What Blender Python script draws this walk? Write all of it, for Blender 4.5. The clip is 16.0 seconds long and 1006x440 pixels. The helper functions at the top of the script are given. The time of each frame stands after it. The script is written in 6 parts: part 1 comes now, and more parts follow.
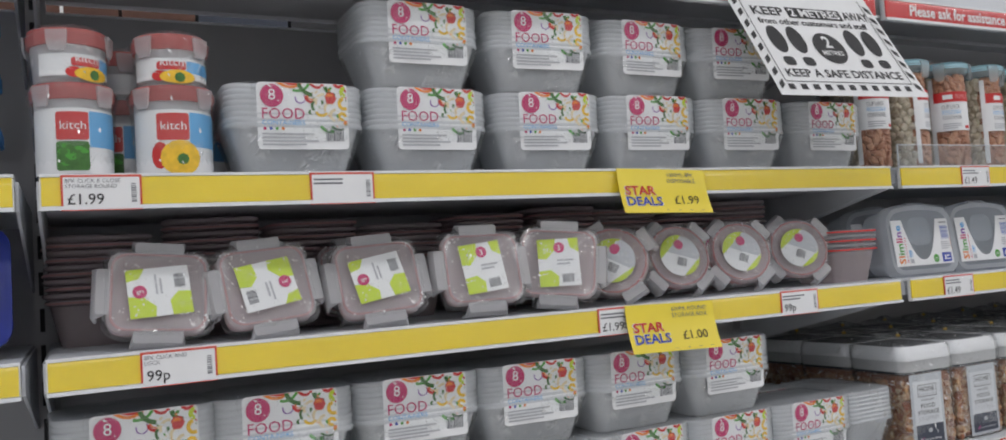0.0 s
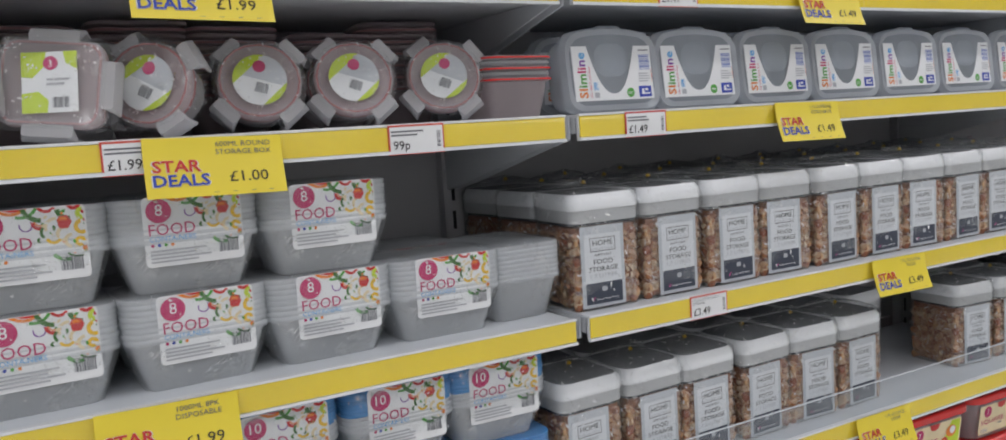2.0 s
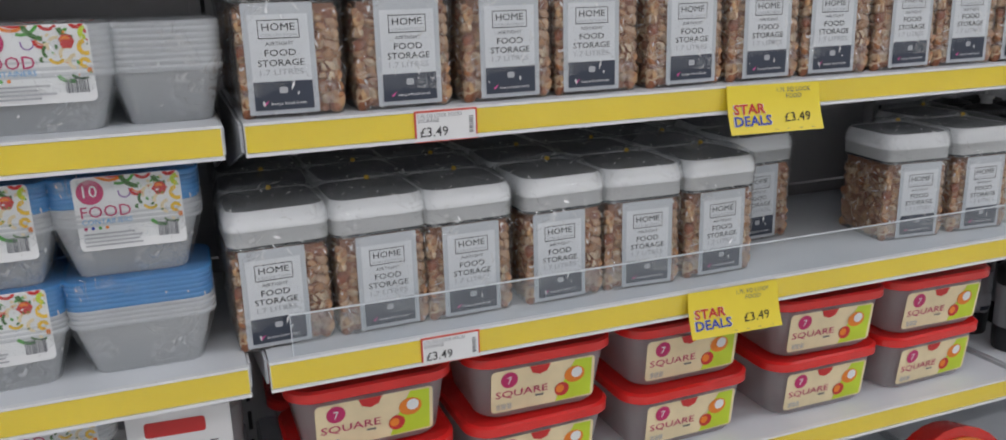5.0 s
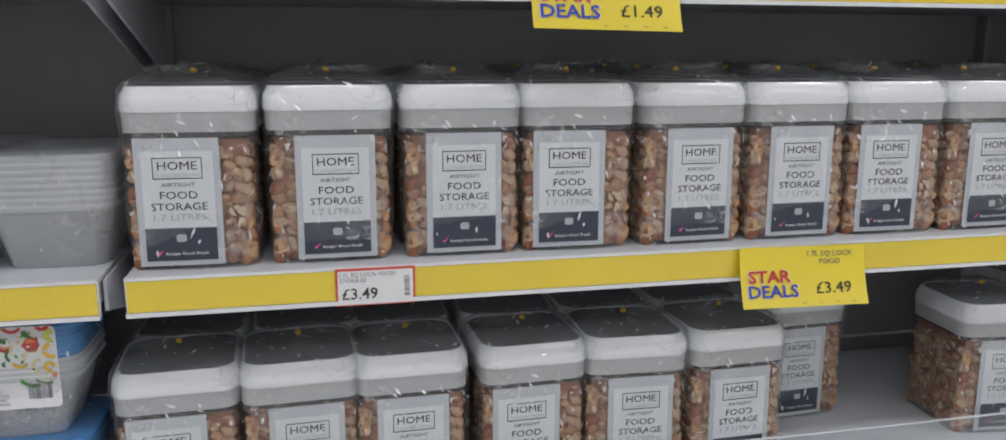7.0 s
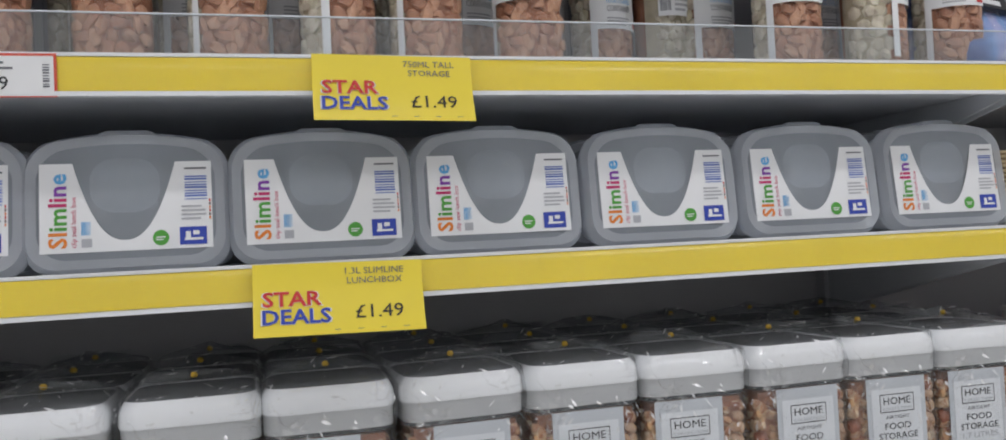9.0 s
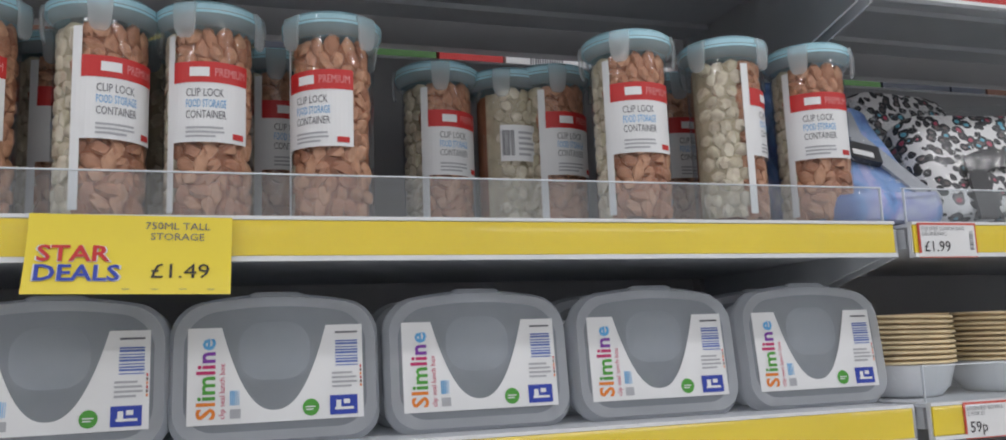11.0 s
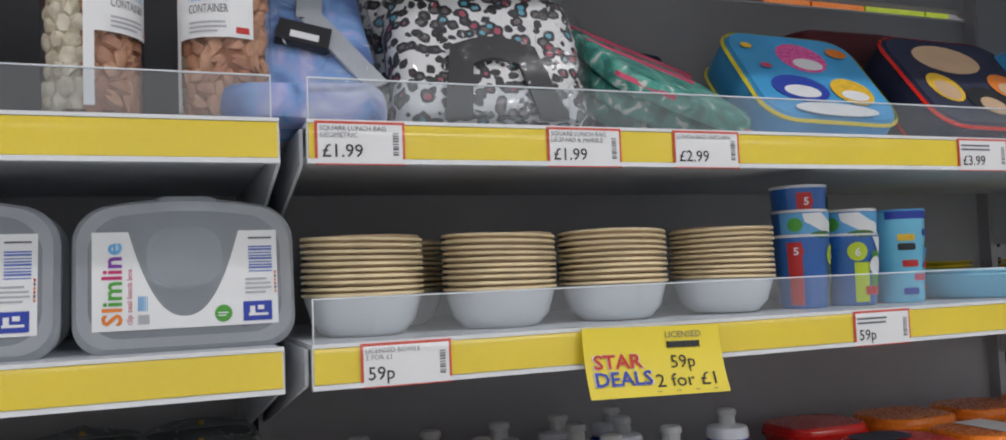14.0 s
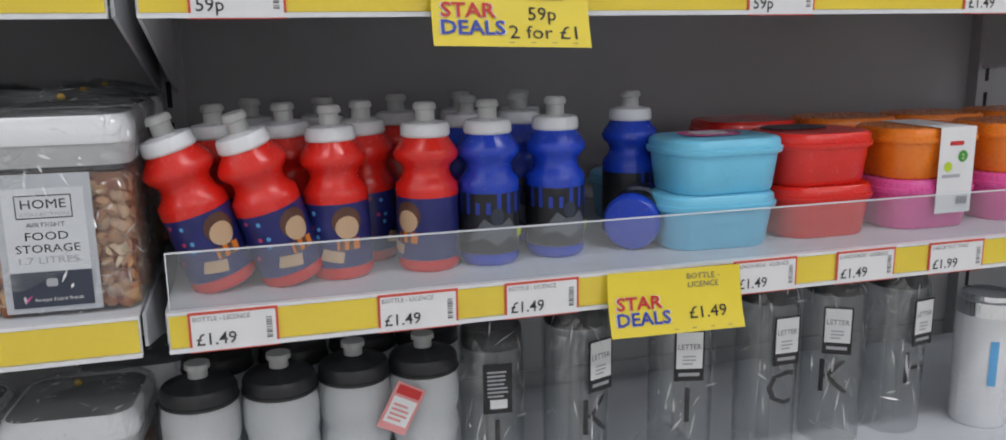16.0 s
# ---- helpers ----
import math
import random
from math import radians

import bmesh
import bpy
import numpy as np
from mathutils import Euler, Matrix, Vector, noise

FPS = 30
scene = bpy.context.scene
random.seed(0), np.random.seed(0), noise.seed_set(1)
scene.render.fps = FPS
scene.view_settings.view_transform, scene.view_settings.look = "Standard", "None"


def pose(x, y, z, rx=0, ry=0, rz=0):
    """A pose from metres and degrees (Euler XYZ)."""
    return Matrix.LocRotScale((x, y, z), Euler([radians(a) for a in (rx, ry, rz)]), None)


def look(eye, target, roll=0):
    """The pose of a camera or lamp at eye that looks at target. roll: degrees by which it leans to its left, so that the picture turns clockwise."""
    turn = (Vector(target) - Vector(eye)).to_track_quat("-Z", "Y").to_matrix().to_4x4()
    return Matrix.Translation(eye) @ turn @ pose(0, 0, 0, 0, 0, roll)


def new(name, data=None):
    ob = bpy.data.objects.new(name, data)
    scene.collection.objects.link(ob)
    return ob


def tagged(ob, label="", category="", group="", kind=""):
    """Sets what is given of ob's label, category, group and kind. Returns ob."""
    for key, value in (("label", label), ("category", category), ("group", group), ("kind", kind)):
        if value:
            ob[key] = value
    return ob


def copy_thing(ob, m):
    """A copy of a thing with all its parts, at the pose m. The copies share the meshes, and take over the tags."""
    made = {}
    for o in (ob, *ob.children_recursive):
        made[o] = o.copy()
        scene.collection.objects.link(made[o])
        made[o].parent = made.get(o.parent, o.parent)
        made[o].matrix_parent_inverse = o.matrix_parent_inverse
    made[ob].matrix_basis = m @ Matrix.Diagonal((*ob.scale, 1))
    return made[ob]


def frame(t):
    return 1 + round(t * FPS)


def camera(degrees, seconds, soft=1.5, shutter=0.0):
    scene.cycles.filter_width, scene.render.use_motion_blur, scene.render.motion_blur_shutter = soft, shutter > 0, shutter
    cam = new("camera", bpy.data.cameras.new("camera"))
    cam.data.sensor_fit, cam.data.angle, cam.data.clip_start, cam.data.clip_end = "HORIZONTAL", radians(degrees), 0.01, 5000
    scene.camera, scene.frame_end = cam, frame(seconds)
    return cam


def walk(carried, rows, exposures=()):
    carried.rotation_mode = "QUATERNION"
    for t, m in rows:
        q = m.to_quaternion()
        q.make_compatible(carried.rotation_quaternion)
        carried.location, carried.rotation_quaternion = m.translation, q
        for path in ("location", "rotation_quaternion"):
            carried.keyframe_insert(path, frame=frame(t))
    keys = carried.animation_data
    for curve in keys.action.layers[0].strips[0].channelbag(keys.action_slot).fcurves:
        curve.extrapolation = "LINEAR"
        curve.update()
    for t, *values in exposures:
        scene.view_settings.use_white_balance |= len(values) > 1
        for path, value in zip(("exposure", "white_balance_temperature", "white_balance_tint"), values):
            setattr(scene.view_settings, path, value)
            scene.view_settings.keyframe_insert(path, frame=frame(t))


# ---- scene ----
cam = camera(60.2, 16.0, 1.7, 0.0)
PATH = [
    (0, (0.035, -0.978, 1.33), (0.932, 0.806, 1.44), -3.8),
    (0.5, (0.179, -1.007, 1.334), (1.058, 0.787, 1.431), -3.0),
    (1, (0.3, -1.021, 1.304), (1.198, 0.766, 1.343), -4.2),
    (1.5, (0.436, -1.004, 1.275), (1.403, 0.745, 1.199), -3.5),
    (2, (0.564, -0.992, 1.257), (1.552, 0.734, 1.045), -3.6),
    (2.5, (0.696, -1.022, 1.23), (1.589, 0.747, 0.963), -2.3),
    (3, (0.802, -1.056, 1.184), (1.66, 0.718, 0.84), -1.5),
    (3.5, (0.886, -1.035, 1.142), (1.749, 0.716, 0.704), -1.5),
    (4, (1.0, -1.017, 1.111), (1.85, 0.728, 0.631), 0.3),
    (4.2, (1.039, -1.005, 1.108), (1.871, 0.744, 0.611), -0.4),
    (6.3, (1.386, -0.862, 1.152), (1.856, 1.006, 0.614), 1.3),
    (6.5, (1.401, -0.842, 1.154), (1.864, 1.044, 0.672), 1.3),
    (7, (1.423, -0.816, 1.185), (1.866, 1.096, 0.805), 0.1),
    (7.5, (1.433, -0.803, 1.186), (1.931, 1.103, 0.839), -0.6),
    (8, (1.481, -0.796, 1.208), (2.098, 1.085, 0.918), -1.1),
    (8.5, (1.57, -0.798, 1.247), (2.189, 1.096, 1.076), -2.5),
    (8.7, (1.606, -0.796, 1.259), (2.146, 1.129, 1.2), -2.7),
    (10.8, (1.799, -0.734, 1.35), (2.349, 1.171, 1.613), -2.3),
    (11, (1.836, -0.724, 1.341), (2.439, 1.16, 1.631), -2.2),
    (11.5, (1.906, -0.701, 1.342), (2.65, 1.133, 1.633), -2.7),
    (12, (2.002, -0.701, 1.335), (2.862, 1.086, 1.591), -3.3),
    (12.5, (2.134, -0.731, 1.341), (2.962, 1.076, 1.56), -2.8),
    (13, (2.223, -0.74, 1.322), (3.045, 1.078, 1.459), -2.7),
    (13.5, (2.309, -0.735, 1.316), (3.152, 1.072, 1.468), -3.0),
    (14, (2.402, -0.717, 1.321), (3.127, 1.143, 1.444), -2.2),
    (14.5, (2.474, -0.7, 1.292), (3.132, 1.188, 1.277), -1.9),
    (15, (2.535, -0.723, 1.279), (3.078, 1.193, 1.089), -0.2),
    (15.5, (2.574, -0.758, 1.247), (3.119, 1.147, 0.975), -0.2),
    (16, (2.59, -0.772, 1.212), (3.139, 1.108, 0.803), -0.8),
]
walk(cam, [(t, look(eye, target, roll)) for t, eye, target, roll in PATH])

# ---- light: fluorescent fittings under the shop ceiling ----
world = bpy.data.worlds.new("shop_air")
scene.world = world
world.use_nodes = True
world.node_tree.nodes["Background"].inputs[0].default_value = (0.9, 0.95, 1.0, 1)
world.node_tree.nodes["Background"].inputs[1].default_value = 0.05
scene.view_settings.exposure = 0.0


def tube_lamp(x, y, z, power, lx=1.5, ly=0.14):
    lamp = bpy.data.lights.new("tube_lamp", "AREA")
    lamp.shape, lamp.size, lamp.size_y, lamp.energy = "RECTANGLE", lx, ly, power
    lamp.color = (0.975, 0.965, 1.0)
    ob = new("tube_lamp", lamp)
    ob.location = (x, y, z)
    tagged(ob, "white fluorescent ceiling tube, switched on", "ceiling lamp", "ceiling tubes")
    return ob


# Factor per column of tubes, fitted to the brightness along the shelves.
for lx, gain in ((-2.6, 0.95), (-0.5, 0.95), (1.6, 0.62), (3.7, 1.15), (5.8, 0.95)):
    tube_lamp(lx, -1.1, 3.05, 11 * gain)
    # Unseen row, added to light the shelf interiors from the front.
    tube_lamp(lx, -3.1, 3.05, 18 * gain)
    # Unseen far-aisle row; lights what shows through the gap.
    tube_lamp(lx, 1.9, 3.05, 26)


# ---- materials ----
def ramp_of(nt, colors):
    r = nt.nodes.new("ShaderNodeValToRGB")
    el = r.color_ramp.elements
    while len(el) < len(colors):
        el.new(0.5)
    for i, (p, c) in enumerate(colors):
        el[i].position, el[i].color = p, (*c, 1)
    return r


def base_mat(name):
    m = bpy.data.materials.new(name)
    m.use_nodes = True
    return m, m.node_tree, m.node_tree.nodes["Principled BSDF"]


def mat(name, color, rough=0.5, metal=0.0, vary=0.08, scale=18.0, bump=0.0, fine=240.0, coat=0.0, spec=0.5):
    """Painted or moulded surface with large stains, fine grain and slight relief."""
    m, nt, b = base_mat(name)
    tc = nt.nodes.new("ShaderNodeTexCoord")
    n1 = nt.nodes.new("ShaderNodeTexNoise")
    n1.inputs["Scale"].default_value, n1.inputs["Detail"].default_value = scale, 5
    n2 = nt.nodes.new("ShaderNodeTexNoise")
    n2.inputs["Scale"].default_value, n2.inputs["Detail"].default_value = fine, 3
    nt.links.new(tc.outputs["Object"], n1.inputs["Vector"])
    nt.links.new(tc.outputs["Object"], n2.inputs["Vector"])
    lo = tuple(c * (1 - vary) for c in color)
    hi = tuple(min(1, c * (1 + vary)) for c in color)
    r = ramp_of(nt, [(0.3, lo), (0.7, hi)])
    nt.links.new(n1.outputs["Fac"], r.inputs["Fac"])
    nt.links.new(r.outputs["Color"], b.inputs["Base Color"])
    rr = nt.nodes.new("ShaderNodeMapRange")
    rr.inputs["To Min"].default_value, rr.inputs["To Max"].default_value = max(0.02, rough - 0.08), min(1, rough + 0.08)
    nt.links.new(n2.outputs["Fac"], rr.inputs["Value"])
    nt.links.new(rr.outputs["Result"], b.inputs["Roughness"])
    b.inputs["Metallic"].default_value = metal
    b.inputs["Coat Weight"].default_value = coat
    b.inputs["Specular IOR Level"].default_value = spec
    if bump:
        bp = nt.nodes.new("ShaderNodeBump")
        bp.inputs["Strength"].default_value, bp.inputs["Distance"].default_value = bump, 0.002
        nt.links.new(n2.outputs["Fac"], bp.inputs["Height"])
        nt.links.new(bp.outputs["Normal"], b.inputs["Normal"])
    return m


def frosted(name, color, clear=0.12, glow=0.35, rough=0.28):
    """Milky polypropylene: light scatters through it and a little passes straight."""
    m = mat(name, color, rough, vary=0.05, scale=30)
    nt = m.node_tree
    out, b = nt.nodes["Material Output"], nt.nodes["Principled BSDF"]
    tl, tp = nt.nodes.new("ShaderNodeBsdfTranslucent"), nt.nodes.new("ShaderNodeBsdfTransparent")
    tl.inputs["Color"].default_value = (*color, 1)
    m1, m2 = nt.nodes.new("ShaderNodeMixShader"), nt.nodes.new("ShaderNodeMixShader")
    m1.inputs[0].default_value, m2.inputs[0].default_value = glow, clear
    nt.links.new(b.outputs[0], m1.inputs[1])
    nt.links.new(tl.outputs[0], m1.inputs[2])
    nt.links.new(m1.outputs[0], m2.inputs[1])
    nt.links.new(tp.outputs[0], m2.inputs[2])
    nt.links.new(m2.outputs[0], out.inputs["Surface"])
    return m


def clear_plastic(name, tint=(0.97, 0.98, 0.98), rough=0.06, gloss=1.0, wrinkle=0.0, size=60.0, haze=0.0):
    """Thin clear sheet: straight through, with gloss by Fresnel."""
    m, nt, b = base_mat(name)
    nt.nodes.remove(b)
    out = nt.nodes["Material Output"]
    tp, gl, fr, mx = (nt.nodes.new(k) for k in ("ShaderNodeBsdfTransparent", "ShaderNodeBsdfGlossy", "ShaderNodeLayerWeight", "ShaderNodeMixShader"))
    tp.inputs["Color"].default_value = (*tint, 1)
    gl.inputs["Roughness"].default_value = rough
    fr.inputs["Blend"].default_value = 0.5
    pw, mul = nt.nodes.new("ShaderNodeMath"), nt.nodes.new("ShaderNodeMath")
    pw.operation, pw.inputs[1].default_value = "POWER", 4.0
    mul.operation = "MULTIPLY_ADD"
    mul.inputs[1].default_value, mul.inputs[2].default_value = 0.55 * gloss, 0.05 * gloss
    nt.links.new(fr.outputs["Facing"], pw.inputs[0])
    nt.links.new(pw.outputs[0], mul.inputs[0])
    nt.links.new(mul.outputs[0], mx.inputs[0])
    nt.links.new(tp.outputs[0], mx.inputs[1])
    nt.links.new(gl.outputs[0], mx.inputs[2])
    last = mx
    if haze:
        df, m2 = nt.nodes.new("ShaderNodeBsdfDiffuse"), nt.nodes.new("ShaderNodeMixShader")
        df.inputs["Color"].default_value = (0.8, 0.82, 0.84, 1)
        m2.inputs[0].default_value = haze
        nt.links.new(mx.outputs[0], m2.inputs[1])
        nt.links.new(df.outputs[0], m2.inputs[2])
        last = m2
    nt.links.new(last.outputs[0], out.inputs["Surface"])
    if wrinkle:
        tc, no, bp = (nt.nodes.new(k) for k in ("ShaderNodeTexCoord", "ShaderNodeTexNoise", "ShaderNodeBump"))
        no.inputs["Scale"].default_value, no.inputs["Detail"].default_value, no.inputs["Distortion"].default_value = size, 3, 1.2
        nt.links.new(tc.outputs["Object"], no.inputs["Vector"])
        fold = ramp_of(nt, [(0.34, (0.0, 0.0, 0.0)), (0.45, (0.0, 0.0, 0.0)), (0.49, (1, 1, 1)), (0.53, (0, 0, 0)), (0.58, (0.0, 0.0, 0.0)), (0.62, (0.5, 0.5, 0.5))])
        nt.links.new(no.outputs["Fac"], fold.inputs["Fac"])
        nt.links.new(fold.outputs["Color"], bp.inputs["Height"])
        bp.inputs["Strength"].default_value, bp.inputs["Distance"].default_value = wrinkle, 0.0013
        nt.links.new(bp.outputs["Normal"], gl.inputs["Normal"])
        patch, crease, total = (nt.nodes.new(k) for k in ("ShaderNodeTexNoise", "ShaderNodeMath", "ShaderNodeMath"))
        patch.inputs["Scale"].default_value = size * 0.4
        nt.links.new(tc.outputs["Object"], patch.inputs["Vector"])
        where = ramp_of(nt, [(0.50, (0, 0, 0)), (0.62, (0.5, 0.5, 0.5))])
        nt.links.new(patch.outputs["Fac"], where.inputs["Fac"])
        crease.operation, total.operation = "MULTIPLY", "ADD"
        nt.links.new(fold.outputs["Color"], crease.inputs[0])
        nt.links.new(where.outputs["Color"], crease.inputs[1])
        nt.links.new(mul.outputs[0], total.inputs[0])
        nt.links.new(crease.outputs[0], total.inputs[1])
        nt.links.new(total.outputs[0], mx.inputs[0])
    return m


def pieces(name, colors, rough=0.5, scale=120.0):
    """Many loose pieces, each with its own shade, and mottled skin."""
    m, nt, b = base_mat(name)
    geo = nt.nodes.new("ShaderNodeNewGeometry")
    n = len(colors)
    r = ramp_of(nt, [(i / (n - 1), c) for i, c in enumerate(colors)])
    nt.links.new(geo.outputs["Random Per Island"], r.inputs["Fac"])
    tc, no = nt.nodes.new("ShaderNodeTexCoord"), nt.nodes.new("ShaderNodeTexNoise")
    no.inputs["Scale"].default_value, no.inputs["Detail"].default_value = scale, 4
    nt.links.new(tc.outputs["Object"], no.inputs["Vector"])
    mx = nt.nodes.new("ShaderNodeMix")
    mx.data_type, mx.blend_type = "RGBA", "MULTIPLY"
    mx.inputs["Factor"].default_value = 0.6
    sh = ramp_of(nt, [(0.3, (0.5, 0.42, 0.38)), (0.65, (1, 1, 1))])
    nt.links.new(no.outputs["Fac"], sh.inputs["Fac"])
    nt.links.new(r.outputs["Color"], mx.inputs["A"])
    nt.links.new(sh.outputs["Color"], mx.inputs["B"])
    nt.links.new(mx.outputs["Result"], b.inputs["Base Color"])
    bp = nt.nodes.new("ShaderNodeBump")
    bp.inputs["Strength"].default_value, bp.inputs["Distance"].default_value = 0.5, 0.002
    nt.links.new(no.outputs["Fac"], bp.inputs["Height"])
    nt.links.new(bp.outputs["Normal"], b.inputs["Normal"])
    b.inputs["Roughness"].default_value = rough
    return m


def tie_dye(name, stops, scale):
    """Cloth printed with soft drifting colours."""
    m, nt, b = base_mat(name)
    tc, no = nt.nodes.new("ShaderNodeTexCoord"), nt.nodes.new("ShaderNodeTexNoise")
    no.inputs["Scale"].default_value, no.inputs["Detail"].default_value, no.inputs["Distortion"].default_value = scale, 3, 0.6
    nt.links.new(tc.outputs["Object"], no.inputs["Vector"])
    r = ramp_of(nt, stops)
    nt.links.new(no.outputs["Fac"], r.inputs["Fac"])
    nt.links.new(r.outputs["Color"], b.inputs["Base Color"])
    b.inputs["Roughness"].default_value = 0.45
    return m


def spotted(name, ground, dark, mids, scale):
    """Printed cloth with ringed spots, some with a coloured heart."""
    m, nt, b = base_mat(name)
    tc, vo, no = (nt.nodes.new(k) for k in ("ShaderNodeTexCoord", "ShaderNodeTexVoronoi", "ShaderNodeTexNoise"))
    no.inputs["Scale"].default_value = scale * 1.2
    add = nt.nodes.new("ShaderNodeMix")
    add.data_type = "RGBA"
    add.blend_type = "LINEAR_LIGHT"
    add.inputs["Factor"].default_value = 0.003
    nt.links.new(tc.outputs["Object"], no.inputs["Vector"])
    nt.links.new(tc.outputs["Object"], add.inputs["A"])
    nt.links.new(no.outputs["Color"], add.inputs["B"])
    nt.links.new(add.outputs["Result"], vo.inputs["Vector"])
    vo.inputs["Scale"].default_value = scale
    ring = ramp_of(nt, [(0.0, (0, 0, 0)), (0.27, (0, 0, 0)), (0.29, (1, 1, 1)), (0.55, (1, 1, 1)), (0.57, (0, 0, 0))])
    core = ramp_of(nt, [(0.0, (1, 1, 1)), (0.27, (1, 1, 1)), (0.29, (0, 0, 0))])
    pick = ramp_of(nt, mids)
    pick.color_ramp.interpolation = "CONSTANT"
    sep = nt.nodes.new("ShaderNodeSeparateColor")
    nt.links.new(vo.outputs["Distance"], ring.inputs["Fac"])
    nt.links.new(vo.outputs["Distance"], core.inputs["Fac"])
    nt.links.new(vo.outputs["Color"], sep.inputs[0])
    nt.links.new(sep.outputs[0], pick.inputs["Fac"])
    a, c = nt.nodes.new("ShaderNodeMix"), nt.nodes.new("ShaderNodeMix")
    a.data_type = c.data_type = "RGBA"
    a.inputs["A"].default_value, a.inputs["B"].default_value = (*ground, 1), (*dark, 1)
    nt.links.new(ring.outputs["Color"], a.inputs["Factor"])
    nt.links.new(core.outputs["Color"], c.inputs["Factor"])
    nt.links.new(a.outputs["Result"], c.inputs["A"])
    nt.links.new(pick.outputs["Color"], c.inputs["B"])
    nt.links.new(c.outputs["Result"], b.inputs["Base Color"])
    b.inputs["Roughness"].default_value = 0.45
    return m


STEEL = mat("shelf_grey_enamel", (0.61, 0.63, 0.66), 0.42, vary=0.06, scale=6, bump=0.03)
SHELFTOP = mat("shelf_pale_enamel", (0.68, 0.71, 0.75), 0.4, vary=0.08, scale=5, bump=0.03)
BACK = mat("back_panel_grey_enamel", (0.41, 0.41, 0.425), 0.5, vary=0.1, scale=3, bump=0.05)
DARK = mat("black_slot", (0.012, 0.012, 0.014), 0.7)
YELLOW = mat("yellow_strip", (0.80, 0.62, 0.045), 0.22, vary=0.05, scale=8, bump=0.02, fine=40)
CARD = mat("yellow_card", (0.80, 0.64, 0.045), 0.35, vary=0.04, scale=9)
WHITE = mat("white_paper", (0.78, 0.79, 0.8), 0.55, vary=0.03)
TRIM = mat("white_plastic_edge", (0.74, 0.76, 0.78), 0.3, vary=0.04)
LABEL = mat("pale_grey_label", (0.66, 0.68, 0.71), 0.4, vary=0.03)
LABEL2 = mat("grey_label_border", (0.50, 0.525, 0.56), 0.4, vary=0.03)
NAVY = mat("dark_slate_print", (0.035, 0.045, 0.07), 0.4, vary=0.05)
BLACK = mat("black_ink", (0.015, 0.015, 0.018), 0.5, vary=0.02)
GREYINK = mat("grey_ink", (0.13, 0.135, 0.155), 0.5, vary=0.05)
PALEINK = mat("pale_grey_ink", (0.42, 0.43, 0.46), 0.5, vary=0.05)
CREAM = mat("cream_label_film", (0.73, 0.70, 0.62), 0.4, vary=0.06)
PINKINK = mat("pale_pink_ink", (0.72, 0.30, 0.30), 0.45)
REDINK = mat("red_ink", (0.55, 0.025, 0.025), 0.45, vary=0.05)
ORANGERED = mat("ticket_red_edge", (0.6, 0.06, 0.03), 0.4, vary=0.06)
BARBLUE = mat("pale_blue_ink", (0.10, 0.17, 0.50), 0.45, vary=0.05)
BLUEINK = mat("blue_ink", (0.02, 0.05, 0.38), 0.45, vary=0.05)
SKYINK = mat("sky_blue_ink", (0.12, 0.4, 0.72), 0.45, vary=0.06)
MAGENTA = mat("magenta_ink", (0.5, 0.02, 0.13), 0.45, vary=0.06)
GREENINK = mat("green_ink", (0.07, 0.33, 0.04), 0.45, vary=0.08)
DEEPGREEN = mat("leaf_green_ink", (0.05, 0.16, 0.03), 0.45, vary=0.2, scale=150)
LIME = mat("lime_ink", (0.52, 0.66, 0.03), 0.45, vary=0.06)
ORANGEINK = mat("orange_ink", (0.78, 0.22, 0.02), 0.45, vary=0.1)
GOLDINK = mat("golden_ink", (0.8, 0.5, 0.03), 0.45, vary=0.15, scale=120)
PURPLEINK = mat("purple_ink", (0.2, 0.04, 0.35), 0.45)
FROST = frosted("milky_plastic", (0.80, 0.82, 0.845), 0.22, 0.42, 0.18)
FROSTDARK = frosted("smoky_milky_plastic", (0.72, 0.755, 0.80), 0.42, 0.40, 0.16)
SLIMFACE = frosted("clear_lid_face", (0.66, 0.71, 0.77), 0.6, 0.38, 0.10)
FROSTVIOLET = frosted("deep_blue_lid_plastic", (0.05, 0.08, 0.46), 0.12, 0.35, 0.2)
BROWNSEAL = frosted("dull_pink_seal", (0.56, 0.30, 0.30), 0.3, 0.35, 0.3)
STACK = frosted("clear_stacked_boxes", (0.76, 0.66, 0.67), 0.5, 0.4, 0.12)
FROSTBLUE = frosted("blue_rim_plastic", (0.10, 0.36, 0.75), 0.08, 0.3, 0.25)
PINKRIM = frosted("pink_seal_plastic", (0.64, 0.40, 0.41), 0.3, 0.35, 0.2)
HAZY = frosted("hazy_clear_plastic", (0.76, 0.74, 0.755), 0.52, 0.4, 0.10)
ROSESEAL = frosted("rose_seal_plastic", (0.62, 0.27, 0.28), 0.3, 0.35, 0.2)
TUBLID = frosted("clear_red_lid", (0.66, 0.20, 0.19), 0.2, 0.35, 0.15)
CREAM = mat("cream_ink", (0.78, 0.66, 0.42), 0.45, vary=0.1)
FILM = clear_plastic("crinkled_film", wrinkle=1.0, size=40, gloss=0.8, rough=0.24, haze=0.03)
# Part white by colour, so film folds read as glints.
FOLDGLINT = clear_plastic("film_fold_glint", gloss=13.0, rough=0.3, haze=0.3)
COVER = clear_plastic("ticket_cover_plastic", (0.99, 0.99, 0.99), gloss=0.65, rough=0.16)
BAGFILM = clear_plastic("thin_bag_film", wrinkle=1.0, size=30, gloss=0.75, rough=0.12)
CUPBLUE = mat("beaker_blue", (0.03, 0.14, 0.46), 0.3, vary=0.08, coat=0.2)
